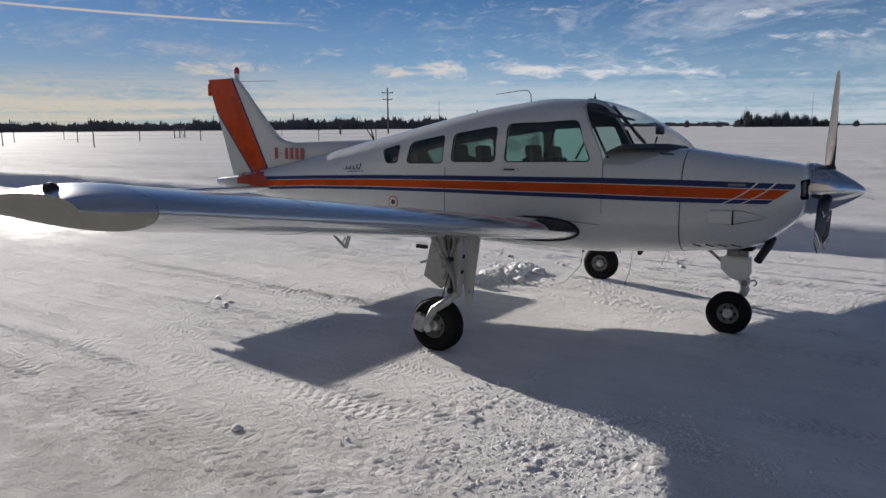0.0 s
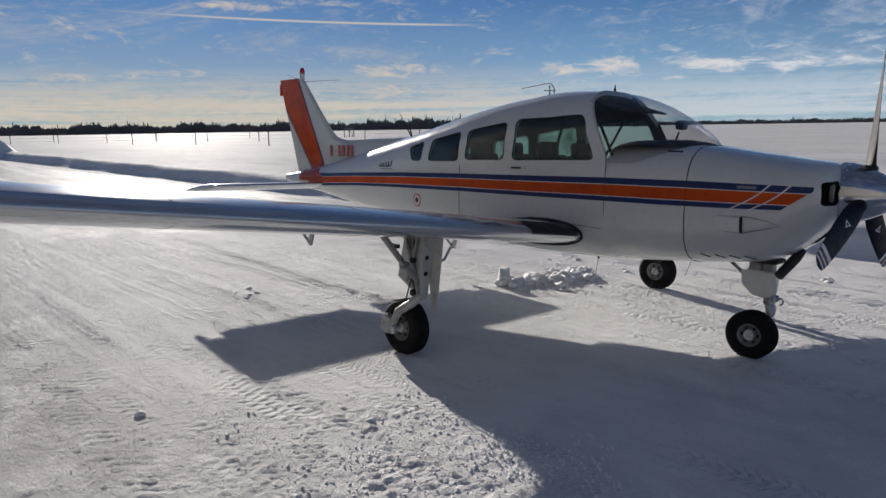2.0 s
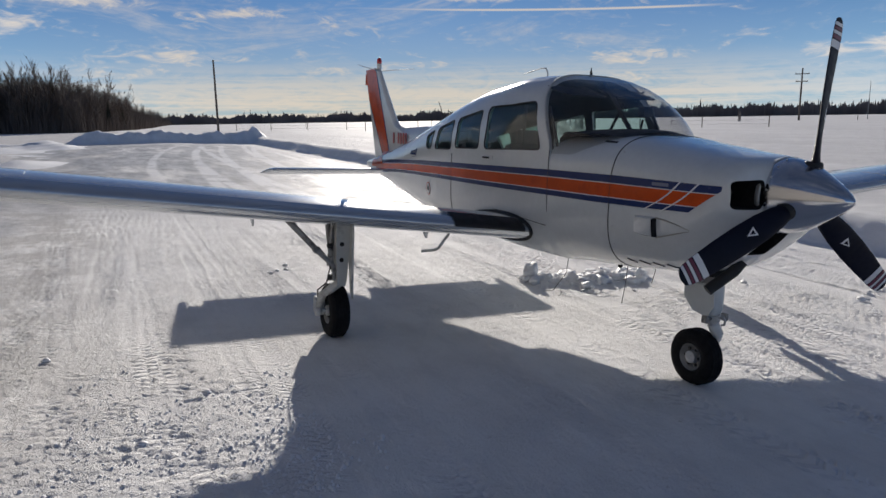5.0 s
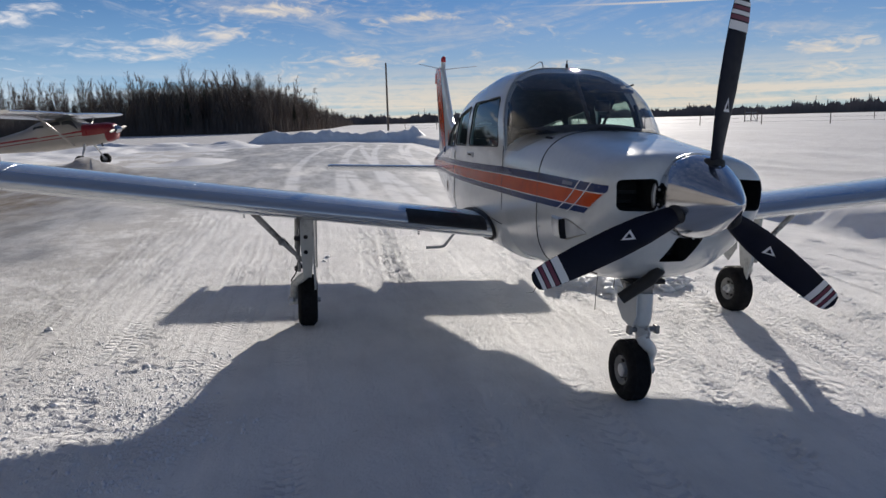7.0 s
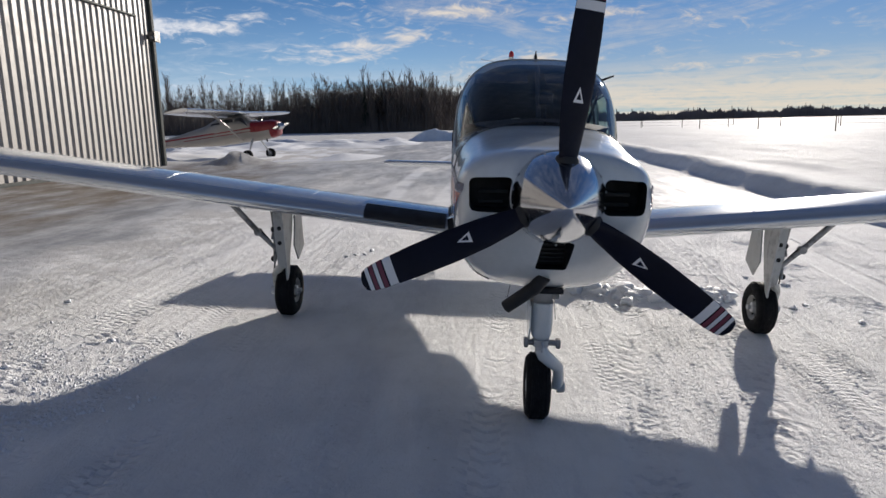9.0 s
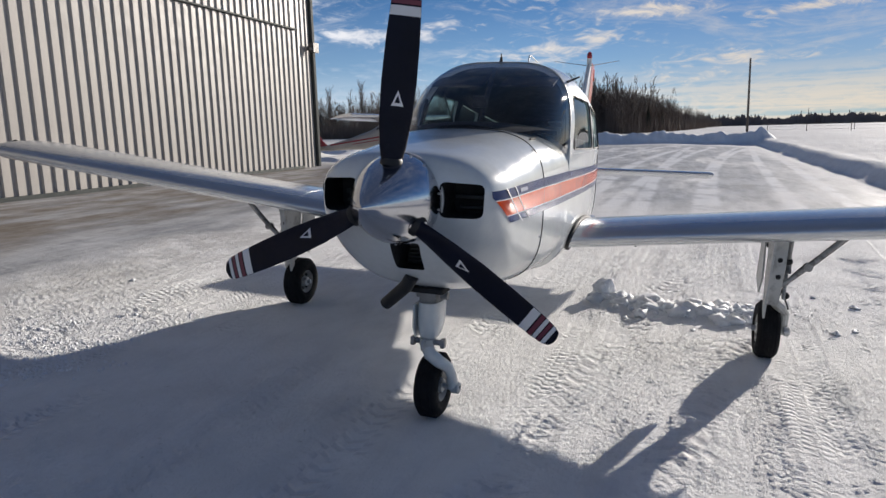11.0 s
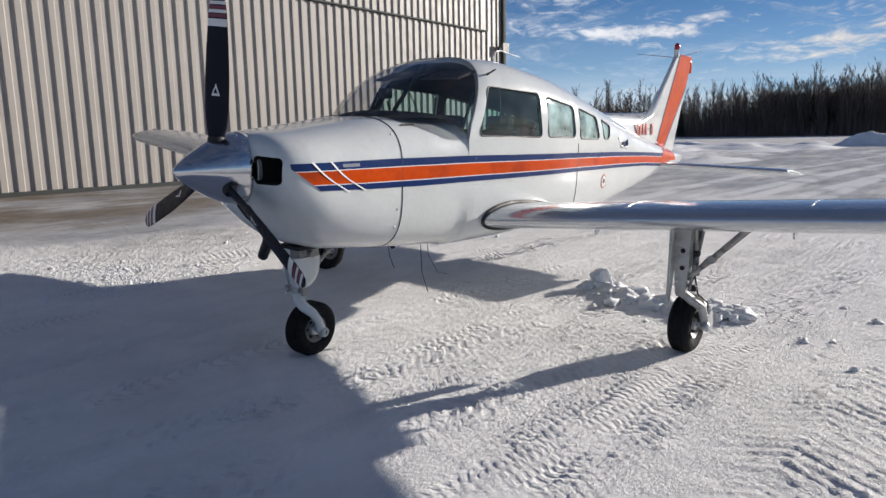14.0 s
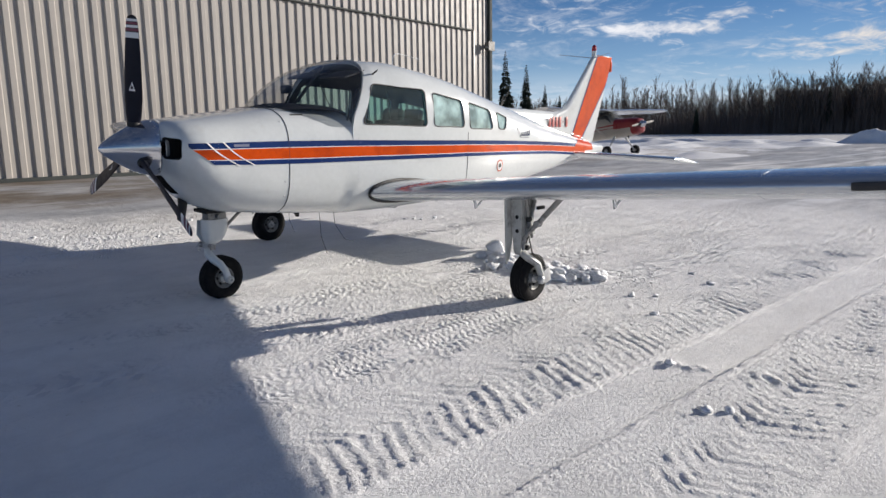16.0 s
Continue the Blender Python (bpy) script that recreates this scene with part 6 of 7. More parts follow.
    part("roof_aerial", Geo().tube([(-1.34, 0, 2.05), (-1.34, 0, 2.10)], [0.016, 0.008], 8).tube([(-1.34, 0, 2.09), (-1.34, 0, 2.125)], [0.005, 0.004], 6), M["black"], plane)
    part("roof_aerial", Geo().tube([(-2.6, 0.0, 1.92), (-2.62, 0.0, 1.99)], [0.012, 0.006], 8), M["black"], plane)
    part("air_temperature_probe", Geo().tube([(-1.36, 0.46, 1.93), (-1.34, 0.55, 1.965)], [0.009, 0.006], 6), M["black"], plane)
    # trailing wires under the belly
    for pts in ([(-1.35, -0.1, 0.65), (-1.37, -0.1, 0.48), (-1.52, -0.12, 0.30), (-1.66, -0.13, 0.26)], [(-0.95, 0.18, 0.66), (-0.97, 0.18, 0.44), (-1.02, 0.2, 0.28)], [(-0.62, 0.16, 0.70), (-0.63, 0.16, 0.62), (-0.67, 0.17, 0.52)]):
        part("belly_wire", Geo().tube(pts, 0.0024, 4), M["black"], plane)
    part("belly_drain", Geo().lathe([(0, 0.016), (-0.05, 0.010)], (-1.35, -0.1, 0.66), (0, 0, 1), 8), M["black"], plane)
    part("belly_aerial", Geo().plate([(-0.78, 0, 0.68), (-0.86, 0, 0.68), (-0.85, 0, 0.62), (-0.82, 0, 0.62)], 0.01), M["black"], plane)


build_tail()


# ---- undercarriage ----
def tyre_profile(r, w, bore):
    return [(-w * 0.36, bore), (-w * 0.46, bore + 0.02), (-w * 0.5, r * 0.72), (-w * 0.47, r * 0.87), (-w * 0.36, r * 0.965), (-w * 0.18, r), (0, r * 1.0), (w * 0.18, r), (w * 0.36, r * 0.965), (w * 0.47, r * 0.87), (w * 0.5, r * 0.72), (w * 0.46, bore + 0.02), (w * 0.36, bore)]


def wheel(name, centre, r, w, parent, grooves=True):
    bore = r * 0.46
    tyre = Geo().lathe(tyre_profile(r, w, bore), (0, 0, 0), (0, 1, 0), 40, (False, False))
    wh = part(name, tyre, M["tyre"], parent, "black tyre on a grey metal rim", sharp=50)
    wh.location = centre
    for d in (-0.26, -0.09, 0.09, 0.26):
        part("tread_rib", Geo().lathe([(w * (d - 0.05), r * 0.99), (w * (d - 0.045), r * 1.012), (w * (d + 0.045), r * 1.012), (w * (d + 0.05), r * 0.99)], (0, 0, 0), (0, 1, 0), 40, (False, False)), M["tyre"], wh)
    for s in (1, -1):
        rim = part("rim", Geo().lathe([(s * w * 0.10, 0.02), (s * w * 0.16, bore * 0.45), (s * w * 0.14, bore * 0.55), (s * w * 0.22, bore * 0.78), (s * w * 0.36, bore * 0.92), (s * w * 0.42, bore * 1.04), (s * w * 0.38, bore * 1.08)], (0, 0, 0), (0, 1, 0), 28, (True, False)), M["rim"], wh)
        part("hub_cap", Geo().lathe([(s * w * 0.1, 0.045), (s * w * 0.42, 0.04), (s * w * 0.46, 0.028), (s * w * 0.46, 0.012), (s * w * 0.40, 0.010)], (0, 0, 0), (0, 1, 0), 16), M["steel"], rim)
        for k in range(6):
            a = k * math.pi / 3
            part("wheel_bolt", Geo().lathe([(s * w * 0.2, 0.012), (s * w * 0.28, 0.012), (s * w * 0.29, 0.006)], (bore * 0.68 * math.cos(a), 0, bore * 0.68 * math.sin(a)), (0, 1, 0), 6), M["black"], rim)
    return wh


def main_gear(s):
    y = s * 1.93
    leg = part("main_leg", Geo().loft([[(-1.60, y - 0.055, 0.97), (-1.60, y + 0.055, 0.97), (-1.80, y + 0.055, 0.97), (-1.80, y - 0.055, 0.97)],
                                       [(-1.625, y - 0.05, 0.70), (-1.625, y + 0.05, 0.70), (-1.775, y + 0.05, 0.70), (-1.775, y - 0.05, 0.70)],
                                       [(-1.655, y - 0.035, 0.46), (-1.655, y + 0.035, 0.46), (-1.745, y + 0.035, 0.46), (-1.745, y - 0.035, 0.46)],
                                       [(-1.67, y - 0.03, 0.43), (-1.67, y + 0.03, 0.43), (-1.73, y + 0.03, 0.43), (-1.73, y - 0.03, 0.43)]]), M["gear"], plane, "grimy white main landing gear leg", sharp=30)
    # two plate doors fore and aft of the leg
    part("gear_door", Geo().plate([(-1.50, y - s * 0.04, 0.975), (-1.64, y - s * 0.058, 0.97), (-1.665, y - s * 0.062, 0.62), (-1.63, y - s * 0.062, 0.40), (-1.585, y - s * 0.06, 0.35)], 0.014), M["gear"], leg, "white landing gear door plate")
    part("gear_door", Geo().plate([(-1.80, y - s * 0.07, 0.985), (-1.93, y - s * 0.07, 0.98), (-2.03, y - s * 0.075, 0.56), (-1.86, y - s * 0.075, 0.47), (-1.76, y - s * 0.07, 0.60)], 0.012), M["gear"], leg)
    # crossed retraction links, hose and bolts on the outboard face
    for a, b, r in (((-1.63, 0.075, 0.95), (-1.76, 0.075, 0.58), 0.013), ((-1.80, 0.08, 0.96), (-1.68, 0.08, 0.66), 0.016), ((-1.70, 0.07, 0.70), (-1.655, 0.06, 0.48), 0.012)):
        part("retraction_link", Geo().tube([(a[0], y + s * a[1], a[2]), (b[0], y + s * b[1], b[2])], r, 8), M["brace"], leg)
    for x, z in ((-1.70, 0.74), (-1.69, 0.50)):
        part("bolt", Geo().lathe([(0, 0.024), (0.03, 0.024), (0.04, 0.012)], (x, y + s * 0.06, z), (0, s, 0), 10), M["black"], leg)
    # dark discs for the shade in lightening holes, dark box for the well's
    for z in (0.76, 0.64):
        part("lightening_hole", Geo().lathe([(-0.002, 0.017), (0.004, 0.017)], (-1.618 - 0.2 * (0.78 - z) * 0.4, y + s * 0.01, z), (1, 0, -0.1), 12), M["dark"], leg)
    part("wheel_well", Geo().box((-1.72, y, 1.0 + 0.0), (0.30, 0.18, 0.06)), M["dark"], leg)
    # folding side brace running outboard up to the wing
    brace = part("side_brace", Geo().tube([(-1.68, y + s * 0.02, 0.55), (-1.66, y + s * 0.19, 0.72)], [0.016, 0.020], 8).tube([(-1.66, y + s * 0.19, 0.72), (-1.64, y + s * 0.45, 1.00)], [0.022, 0.024], 8), M["brace"], leg, "folding dark steel side brace")
    part("brace_joint", Geo().lathe([(-0.03, 0.028), (0.03, 0.028)], (-1.66, y + s * 0.19, 0.72), (1, 0, 0), 12), M["brace"], brace)
    part("lock_link", Geo().tube([(-1.70, y + s * 0.04, 0.50), (-1.68, y + s * 0.10, 0.64), (-1.66, y + s * 0.18, 0.74)], 0.010, 6), M["black"], brace)
    # trailing arm to the axle, outboard of the wheel
    arm = part("trailing_arm", Geo().tube([(-1.69, y, 0.46), (-1.74, y + s * 0.06, 0.40), (-1.82, y + s * 0.105, 0.34), (-1.875, y + s * 0.115, 0.23), (-1.88, y + s * 0.115, 0.19)], [0.032, 0.034, 0.032, 0.028, 0.03], 10), M["gear"], leg, "white trailing arm to the axle")
    part("axle", Geo().lathe([(0, 0.02), (0.20, 0.02)], (-1.85, y - 0.1 + (0.0), 0.205), (0, 1, 0), 10), M["steel"], arm)
    part("axle_nut", Geo().lathe([(0, 0.034), (0.03, 0.034), (0.04, 0.02)], (-1.85, y + s * 0.118, 0.20), (0, s, 0), 12), M["steel"], arm)
    part("brake_calliper", Geo().box((-1.945, y + s * 0.10, 0.225), (0.10, 0.07, 0.13), Matrix.Rotation(radians(15), 4, "Y"), 0.012), M["steel"], arm)
    # grey plate over the upper aft corner of the leg
    part("cover_plate", Geo().box((-1.76, y + s * 0.058, 0.88), (0.10, 0.012, 0.14), bevel=0.004), M["brace"], leg, "greasy grey cover plate")
    part("brake_line", Geo().tube([(-1.70, y + s * 0.05, 0.92), (-1.72, y + s * 0.06, 0.62), (-1.75, y + s * 0.09, 0.45), (-1.86, y + s * 0.13, 0.37), (-1.93, y + s * 0.11, 0.29)], 0.006, 6), M["black"], arm)
    part("squat_switch", Geo().box((-2.02, y - s * 0.02, 0.80), (0.10, 0.03, 0.03), bevel=0.006), M["black"], leg)
    wheel("main_wheel", (-1.85, y, 0.203), 0.208, 0.155, leg)


for s in (1, -1):
    main_gear(s)


def nose_gear():
    rings = []
    for z, xc, hx, hy in ((0.690, 0.022, 0.112, 0.060), (0.640, 0.024, 0.112, 0.062), (0.580, 0.030, 0.106, 0.061), (0.535, 0.040, 0.092, 0.058), (0.505, 0.050, 0.074, 0.052), (0.486, 0.060, 0.052, 0.042), (0.480, 0.062, 0.034, 0.030)):
        rings.append([(xc + hx * math.copysign(abs(math.cos(a)) ** 0.62, math.cos(a)), hy * math.copysign(abs(math.sin(a)) ** 0.62, math.sin(a)), z) for a in (2 * math.pi * k / 28 for k in range(28))])
    leg = part("nose_leg", Geo().loft(rings), M["white"], plane, "white nose gear housing", sharp=45)
    part("housing_plate", Geo().plate([(-0.110, -0.066, 0.685), (0.140, -0.066, 0.680), (0.150, -0.066, 0.560), (0.105, -0.066, 0.482), (-0.02, -0.066, 0.502), (-0.100, -0.066, 0.575)], 0.008), M["white"], leg)
    part("trunnion", Geo().box((0.02, 0, 0.725), (0.17, 0.10, 0.10), bevel=0.012).tube([(0.02, -0.09, 0.715), (0.02, 0.09, 0.715)], 0.022, 10), M["brace"], leg, "oily dark trunnion under the cowling")
    # added dark plate that stands in for the shaded gap below the belly
    part("well_plate", Geo().box((0.0, 0, 0.765), (0.30, 0.20, 0.03), bevel=0.008), M["dark"], leg)
    part("drag_link", Geo().tube([(-0.09, 0.0, 0.62), (-0.24, 0.0, 0.74)], 0.014, 8), M["brace"], leg)
    part("oleo", Geo().tube([(0.085, 0, 0.50), (0.090, 0, 0.42)], [0.032, 0.030], 14), M["steel"], leg)
    part("steering_collar", Geo().lathe([(-0.018, 0.046), (0.018, 0.046)], (0.09, 0, 0.470), (0, 0, 1), 16), M["gear"], leg)
    part("torque_link", Geo().tube([(0.10, -0.075, 0.472), (0.10, 0.080, 0.472)], 0.016, 10).box((0.10, 0.090, 0.470), (0.045, 0.026, 0.050), bevel=0.008).box((0.10, -0.080, 0.470), (0.045, 0.024, 0.050), bevel=0.008), M["brace"], leg)
    part("tow_loop", Geo().tube([(0.13, 0.0, 0.480), (0.175, 0.0, 0.492), (0.188, 0, 0.474), (0.182, 0, 0.448), (0.165, 0, 0.442)], 0.008, 6), M["steel"], leg)
    fork = part("fork", Geo().tube([(0.092, 0.0, 0.435), (0.098, 0.018, 0.400), (0.082, 0.062, 0.358), (0.045, 0.103, 0.318), (0.008, 0.114, 0.262), (-0.018, 0.114, 0.182)], [0.036, 0.038, 0.036, 0.032, 0.029, 0.034], 14), M["white"], leg, "one-sided white wheel fork")
    part("axle_nut", Geo().lathe([(0, 0.036), (0.036, 0.034), (0.044, 0.026), (0.044, 0.014), (0.030, 0.012)], (-0.020, 0.112, 0.180), (0, 1, 0), 18), M["gear"], fork)
    part("axle", Geo().lathe([(-0.06, 0.018), (0.12, 0.018)], (-0.02, 0, 0.18), (0, 1, 0), 10), M["steel"], fork)
    wheel("nose_wheel", (-0.02, 0, 0.180), 0.184, 0.135, leg)


nose_gear()


# ---- propeller ----
def build_prop():
    hub = Vector((0.62, 0, 1.295))
    sp = part("spinner", Geo().lathe([(-0.10, 0.15), (-0.10, 0.205), (-0.085, 0.212), (-0.04, 0.210), (0.02, 0.196), (0.08, 0.172), (0.14, 0.140), (0.20, 0.104), (0.25, 0.072), (0.29, 0.042), (0.312, 0.020), (0.322, 0.0)], hub - Vector((0.02, 0, 0)), (1, 0, 0), 64), M["chrome"], plane, "polished aluminium spinner")
    part("backplate", Geo().lathe([(-0.115, 0.10), (-0.115, 0.212), (-0.10, 0.216), (-0.088, 0.216), (-0.084, 0.208)], hub - Vector((0.02, 0, 0)), (1, 0, 0), 64), M["steel"], sp)
    for k in range(18):
        a = k * 2 * math.pi / 18
        part("screw", Geo().lathe([(0, 0.006), (0.003, 0.005)], hub + Vector((-0.065, 0.2115 * math.sin(a), 0.2115 * math.cos(a))), (0, math.sin(a), math.cos(a)), 6), M["steel"], sp)
    for b in range(3):
        ang = radians(5.5 + 120 * b)
        turn = Matrix.Translation(hub + Vector((0.03, 0, 0))) @ Matrix.Rotation(-ang, 4, "X")

        def sect(r):
            """Blade section at a radius: chord, thickness, twist."""
            c = float(np.interp(r, [0.10, 0.17, 0.24, 0.36, 0.52, 0.70, 0.86, 0.92, 0.945, 0.955], [0.08, 0.092, 0.120, 0.145, 0.154, 0.146, 0.128, 0.110, 0.082, 0.03]))
            th = float(np.interp(r, [0.10, 0.17, 0.24, 0.36, 0.6, 0.95], [0.07, 0.075, 0.05, 0.032, 0.020, 0.008]))
            tw = radians(float(np.interp(r, [0.10, 0.24, 0.5, 0.95], [42, 36, 25, 15])))
            return c, th, tw

        def pts(r, lift=0.0):
            c, th, tw = sect(r)
            out = []
            for k in range(20):
                a = 2 * math.pi * k / 20
                u, v = math.cos(a) * c / 2, math.sin(a) * th / 2
                if v < 0:
                    v *= 0.45
                out.append(turn @ Vector((v * math.cos(tw) + u * math.sin(tw) * -1 + lift, u * math.cos(tw) + v * math.sin(tw), r)))
            return out
        rs = [0.10, 0.14, 0.17, 0.20, 0.24, 0.30, 0.36, 0.44, 0.52, 0.60, 0.70, 0.78, 0.86, 0.90, 0.92, 0.935, 0.945, 0.952, 0.955]
        bl = part("blade", Geo().loft([pts(r) for r in rs]), M["blade"], sp, "dark propeller blade with striped tip", sharp=50)
        part("blade_boot", Geo().lathe([(0.0, 0.052), (0.02, 0.050), (0.03, 0.044)], turn @ Vector((0, 0, 0.165)), turn.to_3x3() @ Vector((0, 0, 1)), 20, (False, False)), M["black"], bl)

        def face(u, r, lift):
            """A place on the blade's front: across by u (-1 to 1) at a radius."""
            c, th, tw = sect(r)
            v = (th / 2) * math.sqrt(max(0, 1 - u * u)) + lift
            return turn @ Vector((v * math.cos(tw) - u * c / 2 * math.sin(tw), u * c / 2 * math.cos(tw) + v * math.sin(tw), r))
        for r0, r1, mat in ((0.795, 0.835, "trim_white"), (0.842, 0.862, "maroon"), (0.866, 0.884, "trim_white"), (0.888, 0.905, "maroon"), (0.910, 0.928, "trim_white")):
            part("tip_stripe", Geo().loft([[face(u, r, 0.0015) for u in np.linspace(-0.985, 0.985, 13)] for r in (r0, (r0 + r1) / 2, r1)], False, (False, False)), M[mat], bl, sharp=0)
        # triangular maker's mark, drawn as a plain outline
        c = sect(0.45)[0]
        tri = [(-0.36, 0.420), (0.36, 0.420), (0.0, 0.487)]
        inner = [(-0.18, 0.433), (0.18, 0.433), (0.0, 0.466)]
        ptsA = [face(u, r, 0.002) for u, r in tri]
        ptsB = [face(u, r, 0.0035) for u, r in inner]
        part("maker_mark", Geo().add(ptsA + ptsB, [(0, 1, 4, 3), (1, 2, 5, 4), (2, 0, 3, 5)]), M["trim_white"], bl, "pale triangular mark", sharp=0)


build_prop()

# ---- snow thrown up beside the left main wheel ----
M["chunk"] = material("broken_snow", (0.80, 0.81, 0.83), 0.65, vary=0.06, scale=6, fine=0.05, bump=0.01, bump_scale=30)
lumps = random.Random(11)


def lump(size, rng, rough=0.75):
    bm = bmesh.new()
    bmesh.ops.create_icosphere(bm, subdivisions=2, radius=1.0)
    off = Vector((rng.uniform(0, 50), rng.uniform(0, 50), rng.uniform(0, 50)))
    for v in bm.verts:
        n = noise.noise(v.co * 1.3 + off) * rough + noise.noise(v.co * 2.9 + off) * rough * 0.8
        v.co = v.co * (1 + n)
        v.co = Vector((v.co.x * size[0], v.co.y * size[1], v.co.z * size[2]))
    g = Geo()
    bm.verts.index_update()
    g.add([v.co for v in bm.verts], [[v.index for v in f.verts] for f in bm.faces])
    bm.free()
    return g


def build_chunks():
    # the upright blocks, then heaps, then single chunks
    spots = []
    for x, y, z, size, tilt in ((-3.08, 0.66, 0.095, (0.13, 0.17, 0.17), 24), (-2.98, 1.06, 0.05, (0.14, 0.20, 0.09), 8), (-2.86, 1.42, 0.05, (0.12, 0.16, 0.09), -10)):
        p = SLOPE @ Vector((x, y, 0))
        bm = bmesh.new()
        bmesh.ops.create_cube(bm, size=1.0)
        bmesh.ops.subdivide_edges(bm, edges=bm.edges[:], cuts=5, use_grid_fill=True)
        for v in bm.verts:
            q = v.co.copy()
            rnd = q.normalized() * 0.62
            q = q.lerp(rnd, 0.42) * (1 + 0.16 * noise.noise(q * 3.1 + p) + 0.09 * noise.noise(q * 8 + p))
            v.co = Vector((q.x * size[0], q.y * size[1], q.z * size[2]))
        bm.verts.index_update()
        block = Geo().add([v.co for v in bm.verts], [[v.index for v in f.verts] for f in bm.faces])
        bm.free()
        solo("snow_chunk", block, M["chunk"], "upright broken block of packed snow on the apron", "snow", "snow chunks", sharp=0,
             m=Matrix.Translation((p.x, p.y, p.z + z)) @ Matrix.Rotation(radians(20 + tilt), 4, "Z") @ Matrix.Rotation(radians(tilt), 4, "X"))
    for k in range(190):
        t = lumps.random()
        x, y = -3.02 + 0.22 * math.sin(t * 3.1) + lumps.gauss(0, 0.09), 0.62 + 1.45 * t + lumps.gauss(0, 0.06)
        r = 0.014 + 0.046 * lumps.random() ** 1.7 * (1.15 - 0.35 * abs(t - 0.45))
        spots.append((x, y, r * 0.12 + 0.03, (r * lumps.uniform(0.9, 1.5), r * lumps.uniform(0.9, 1.5), r * lumps.uniform(0.7, 1.1))))
    for x, y, r in ((-2.6, 2.55, 0.05), (-2.75, 2.72, 0.035), (-2.2, 2.95, 0.045), (-2.45, 0.9, 0.03), (-2.3, 1.45, 0.03), (-1.2, 3.5, 0.045), (-0.62, 3.95, 0.05), (-0.7, 4.05, 0.04), (-3.6, 2.9, 0.05), (-3.9, 2.6, 0.03),
                    (-0.35, -3.35, 0.032), (-0.95, -2.98, 0.035), (-4.4, -1.86, 0.035), (-4.45, -1.75, 0.03), (-4.3, -1.95, 0.03), (-4.7, -1.7, 0.04), (0.15, -3.9, 0.04), (-1.9, -3.9, 0.04)):
        spots.append((x, y, r * 0.2, (r * 0.85, r * 0.65, r * 0.5)))
    for x, y, z, size in spots:
        base = SLOPE @ Vector((x, y, 0))
        solo("snow_chunk", lump(size, lumps), M["chunk"], "broken chunk of packed snow on the apron", "snow", "snow chunks", sharp=0,
             m=Matrix.Translation((base.x, base.y, base.z + z)) @ Matrix.Rotation(lumps.uniform(0, 6.28), 4, "Z"))
    # crumbs, too many to count
    g = Geo()
    for k in range(60000):
        if k >= 640:
            x, y = lumps.uniform(-1.9, 1.0), lumps.uniform(-4.2, -2.1)
            near = 1.15 - math.hypot((x + 0.15 - 0.35 * (y + 3)) / 1.0, (y + 3.05) / 0.72) + 0.75 * noise.noise((x * 1.7, y * 1.7, 0.5)) + 0.45 * noise.noise((x * 6, y * 6, 3.5))
            if near < lumps.random() * 4.5:
                continue
        elif k < 420:
            x, y = -2.95 + lumps.gauss(0, 0.28), 0.5 + 1.9 * lumps.random() + lumps.gauss(0, 0.15)
        elif k < 520:
            x, y = lumps.uniform(-2.6, 1.2), lumps.uniform(-4.6, -2.9)
        else:
            x, y = lumps.uniform(-5, 1), lumps.uniform(-5, 5.2)
        r = 0.002 + (0.009 if k < 420 else 0.004) * lumps.random() ** 2 if k < 640 else 0.003 + 0.011 * lumps.random() ** 4
        p = SLOPE @ Vector((x, y, r * 0.3 + 0.004 if k < 640 else 0.004))
        a = lumps.uniform(0, 6.28)
        vs = []
        for dx, dy, dz in ((1, 0.2, -0.5), (-0.2, 1, -0.5), (-1, -0.2, -0.5), (0.2, -1, -0.5), (0.55, 0.45, 0.75), (-0.55, 0.35, 0.8), (0, -0.6, 0.75)):
            k1 = lumps.uniform(0.75, 1.35)
            vs.append((p.x + r * k1 * (dx * math.cos(a) - dy * math.sin(a)), p.y + r * k1 * (dx * math.sin(a) + dy * math.cos(a)), p.z + r * dz))
        g.add(vs, [(0, 1, 4), (1, 5, 4), (1, 2, 5), (2, 6, 5), (2, 3, 6), (3, 0, 4), (3, 4, 6), (4, 5, 6)])
    solo("snow_crumbs", g, M["chunk"], "loose crumbs of snow scattered over the apron", "snow", kind="stuff", sharp=0)


build_chunks()

# ---- parked high-wing aeroplane beyond the hangar ----
M["tan"] = material("faded_cream_aluminium", (0.27, 0.25, 0.225), 0.4, metal=0.25, coat=0.2, vary=0.1, scale=1.5, dark=(0.32, 0.29, 0.26), dark_scale=1.5, dark_at=(0.6, 0.85))
M["darkred"] = material("dark_red_paint", (0.20, 0.012, 0.017), 0.3, coat=0.15, spec=0.3, vary=0.12)


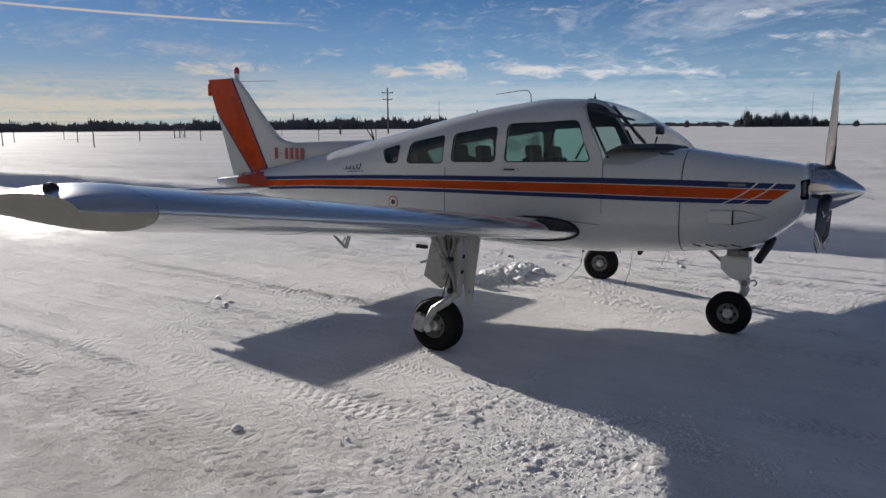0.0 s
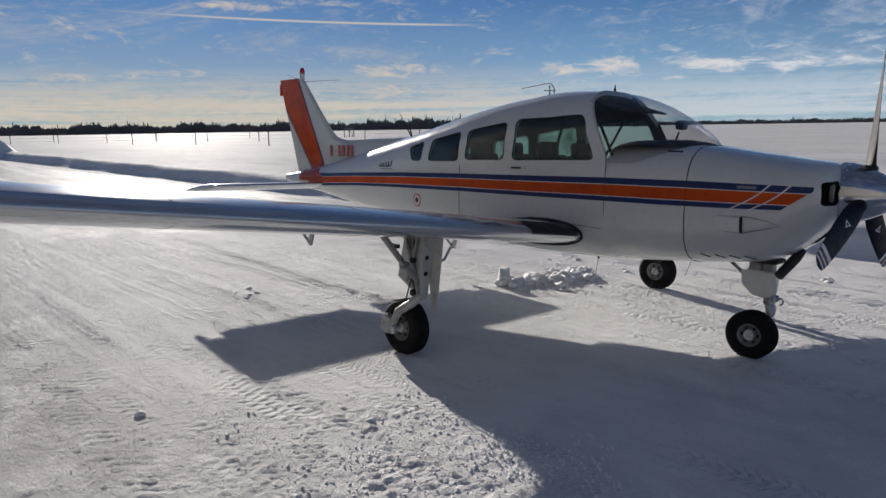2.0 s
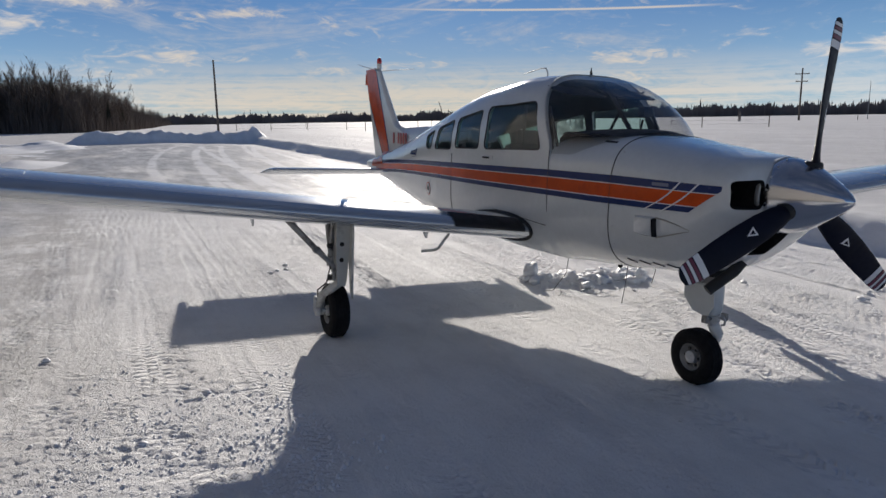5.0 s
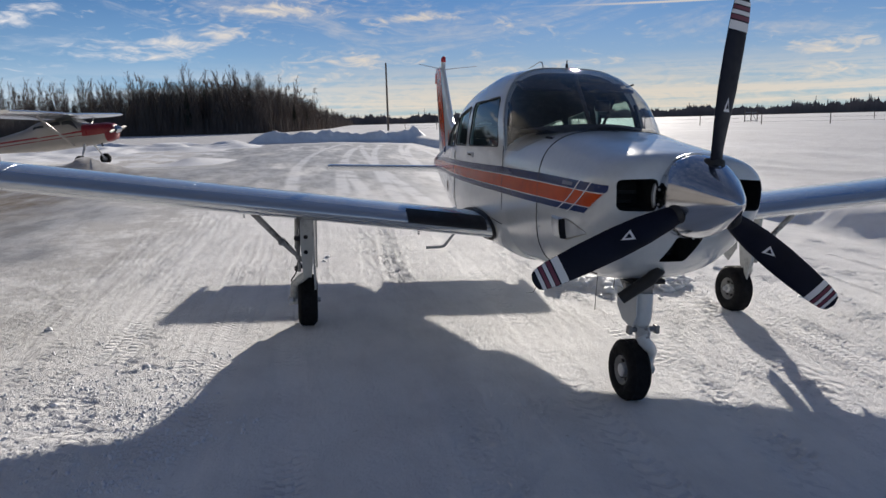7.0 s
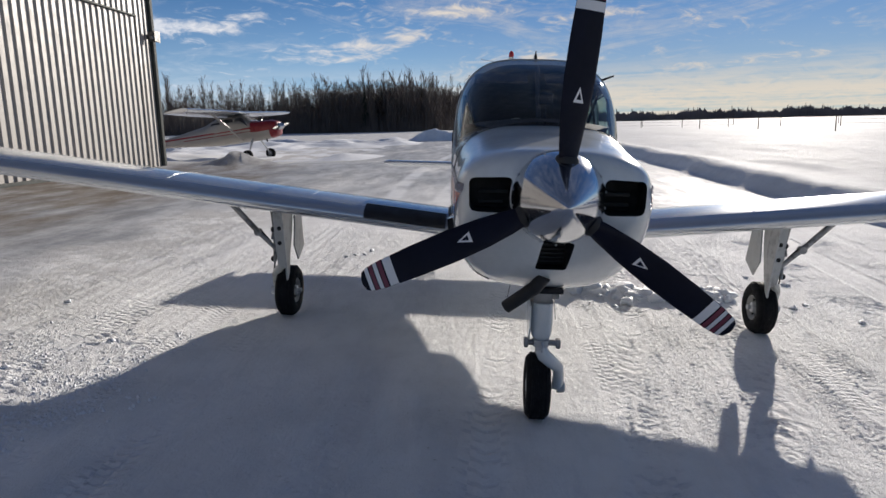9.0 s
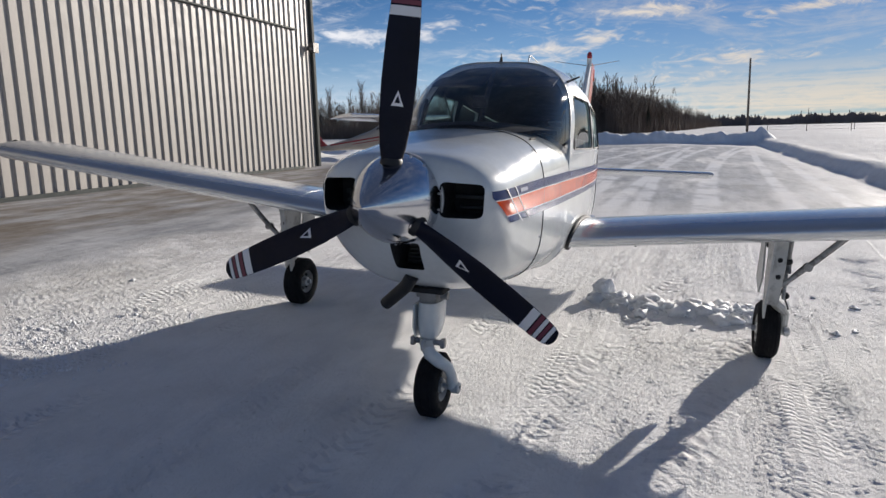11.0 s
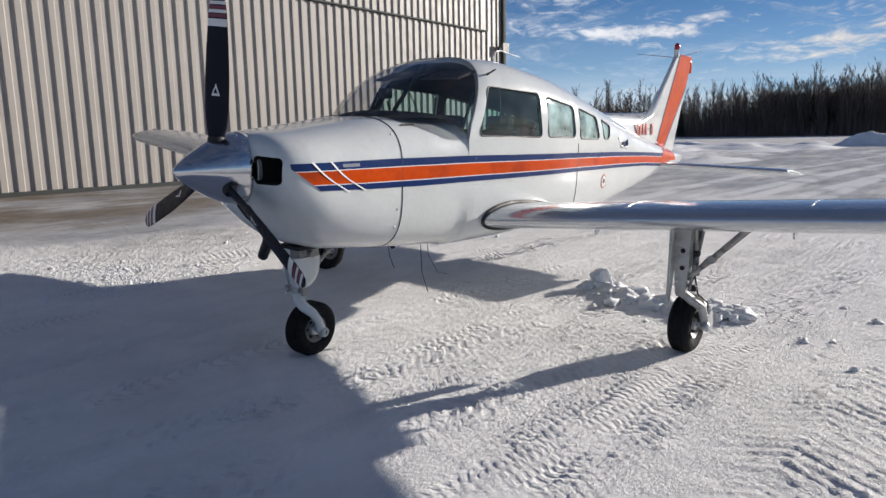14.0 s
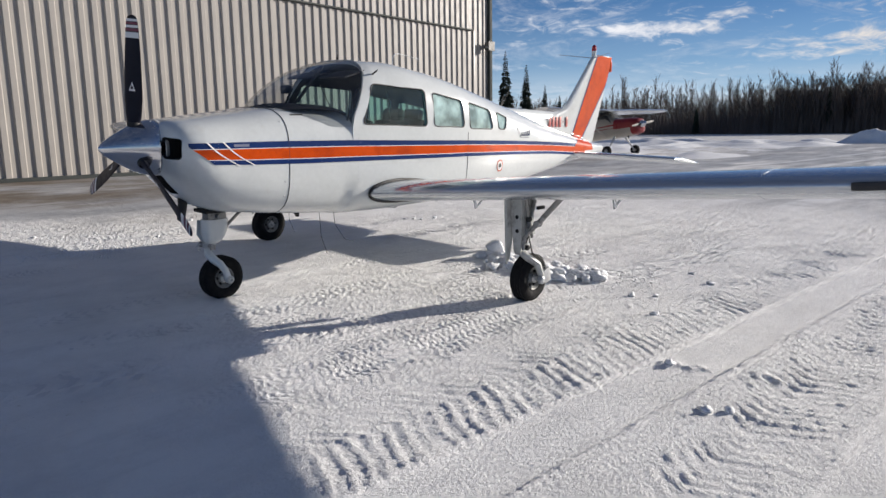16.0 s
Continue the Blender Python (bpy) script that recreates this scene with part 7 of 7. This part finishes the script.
def build_high_wing():
    at = Matrix.Translation((-32.2, -12.7, gz(-32.0, -12.4) - 0.07)) @ Matrix.Rotation(radians(83), 4, "Z") @ Matrix.Rotation(radians(-7.0), 4, "Y") @ Matrix.Scale(1.17, 4)
    hw = thing("high_wing_aeroplane", "cream and dark red high-wing taildragger parked on snow", "aeroplane", m=at)
    # stations: x, half width, bottom, top
    st = [(1.62, 0.28, 1.02, 1.50), (1.55, 0.40, 0.90, 1.56), (1.30, 0.47, 0.84, 1.62), (0.70, 0.52, 0.80, 1.66), (0.45, 0.53, 0.80, 1.70), (0.0, 0.54, 0.80, 2.02), (-0.5, 0.53, 0.80, 2.05), (-1.3, 0.50, 0.82, 2.02), (-1.9, 0.42, 0.88, 1.80), (-3.2, 0.28, 1.02, 1.60), (-4.6, 0.15, 1.15, 1.45), (-5.6, 0.06, 1.25, 1.38)]

    def sec(x, w, zb, zt, n=28):
        zm = zb + (zt - zb) * 0.45
        out = []
        for k in range(n):
            a = 2 * math.pi * k / n
            c, s = math.cos(a), math.sin(a)
            out.append((x, w * math.copysign(abs(c) ** 0.66, c), zm + ((zt - zm) if s > 0 else (zm - zb)) * math.copysign(abs(s) ** 0.66, s)))
        return out
    body = part("fuselage", Geo().loft([sec(*r) for r in st]), M["tan"], hw, "cream fuselage with red stripes", sharp=60)

    def half_w(x):
        return float(np.interp(-x, [-r[0] for r in st], [r[1] for r in st]))
    part("cowl_top", Geo().loft([[(px, py * 1.014, pz + 0.012 * (k > 0) * (k < 14)) for k, (px, py, pz) in enumerate(sec(*r)[:15])] for r in st[1:5]], False, (False, False)), M["darkred"], body, "dark red cowl top", sharp=60)
    part("cowl_nose", Geo().loft([[(x + 0.004, y * 1.012, z) for x, y, z in sec(*r)] for r in st[:3]], True, (True, False)), M["darkred"], body, sharp=60)
    for s in (1, -1):
        for z0, z1, xa, xb in ((1.36, 1.43, 1.3, -4.4), (1.24, 1.275, 0.9, -3.0)):
            pts = []
            for x in np.linspace(xa, xb, 14):
                lift = 0.10 * max(0, (-x - 1.0) / 3.4)
                pts.append([(x, s * (half_w(x) * 0.985 + 0.012), z0 + lift * 0.2), (x, s * (half_w(x) * 0.97 + 0.012), z1 + lift * 0.2)])
            part("red_stripe", Geo().loft(pts, False, (False, False)), M["darkred"], body, sharp=0)
        for xa, xb, z0, z1 in ((0.35, -0.25, 1.50, 1.90), (-0.32, -0.85, 1.50, 1.92), (-0.98, -1.42, 1.50, 1.84)):
            o = rounded([(xa, z0), (xb, z0), (xb, z1), (xa - (0.2 if xa > 0 else 0), z1)], 0.08, 4)
            part("cabin_window", Geo().plate([(x, s * (half_w(x) * 0.93 + 0.006 - 0.06 * (z - 1.5)), z) for x, z in o], 0.012), M["panel"], body, "dark side window", sharp=0)
    part("windscreen", Geo().plate([(0.52, -0.42, 1.69), (0.52, 0.42, 1.69), (0.08, 0.40, 2.01), (0.08, -0.40, 2.01)], 0.015), M["windshield"], body)
    # wing in one piece on top of the cabin, with struts
    chord, z = 1.55, 2.10
    rings = []
    for y in (-4.85, -4.7, -2.4, 0, 2.4, 4.7, 4.85):
        k = 0.72 if abs(y) > 4.8 else (0.8 if abs(y) > 4.6 else 1.0)
        rings.append([(0.28 - (1 - k) * 0.3 - f * chord * k, y, z + 0.035 * abs(y) * 0.5 + h * chord * k) for f, h in foil(10, 0.12)])
    wing = part("wing", Geo().loft(rings), M["wing"], hw, "pale high wing with rounded tips", sharp=50)
    for s in (1, -1):
        part("wing_strut", Geo().tube([(0.05, s * 0.50, 0.86), (-0.18, s * 2.5, z + 0.01)], 0.045, 8, 0.5), M["tan"], hw)
        leg = part("gear_leg", Geo().tube([(0.42, s * 0.42, 0.86), (0.44, s * 0.80, 0.50), (0.44, s * 1.12, 0.20)], [0.05, 0.04, 0.03], 8), M["steel"], hw)
        wheel("main_wheel", (0.44, s * 1.18, 0.21), 0.225, 0.17, leg)
        part("tailplane", Geo().loft([[(-4.85 - f * 0.85, s * y, 1.40 + h * 0.8) for f, h in foil(8, 0.08, 0)] for y in (0.05, 0.8, 1.55)]), M["tan"], hw)
    part("fin", Geo().loft([[(-4.6 - dx + 0.0, 0.03, z_), (-5.75, 0.03, z_), (-5.75, -0.03, z_), (-4.6 - dx, -0.03, z_)] for z_, dx in ((1.35, 0), (1.7, 0.35), (2.2, 0.6), (2.45, 0.8))]), M["darkred"], hw)
    part("tail_wheel", Geo().lathe([(-0.03, 0.09), (0.03, 0.09)], (-5.3, 0, 0.78), (0, 1, 0), 16), M["tyre"], hw)
    part("spinner", Geo().lathe([(0, 0.17), (0.08, 0.15), (0.18, 0.10), (0.26, 0.0)], (1.63, 0, 1.30), (1, 0, 0), 20), M["chrome"], hw)
    part("propeller", Geo().loft([[(1.70 + 0.012 * math.sin(a), r, 1.30 + 0.12 * r + 0.06 * w * math.cos(a)) for a in np.linspace(0, 6.283, 9)[:-1]] for r, w in ((-0.92, 0.5), (-0.6, 1.1), (-0.2, 0.9), (0.2, 0.9), (0.6, 1.1), (0.92, 0.5))]), M["black"], hw)
    part("exhaust_stub", Geo().tube([(1.0, -0.2, 0.86), (1.02, -0.2, 0.70)], 0.035, 8), M["black"], hw)


build_high_wing()
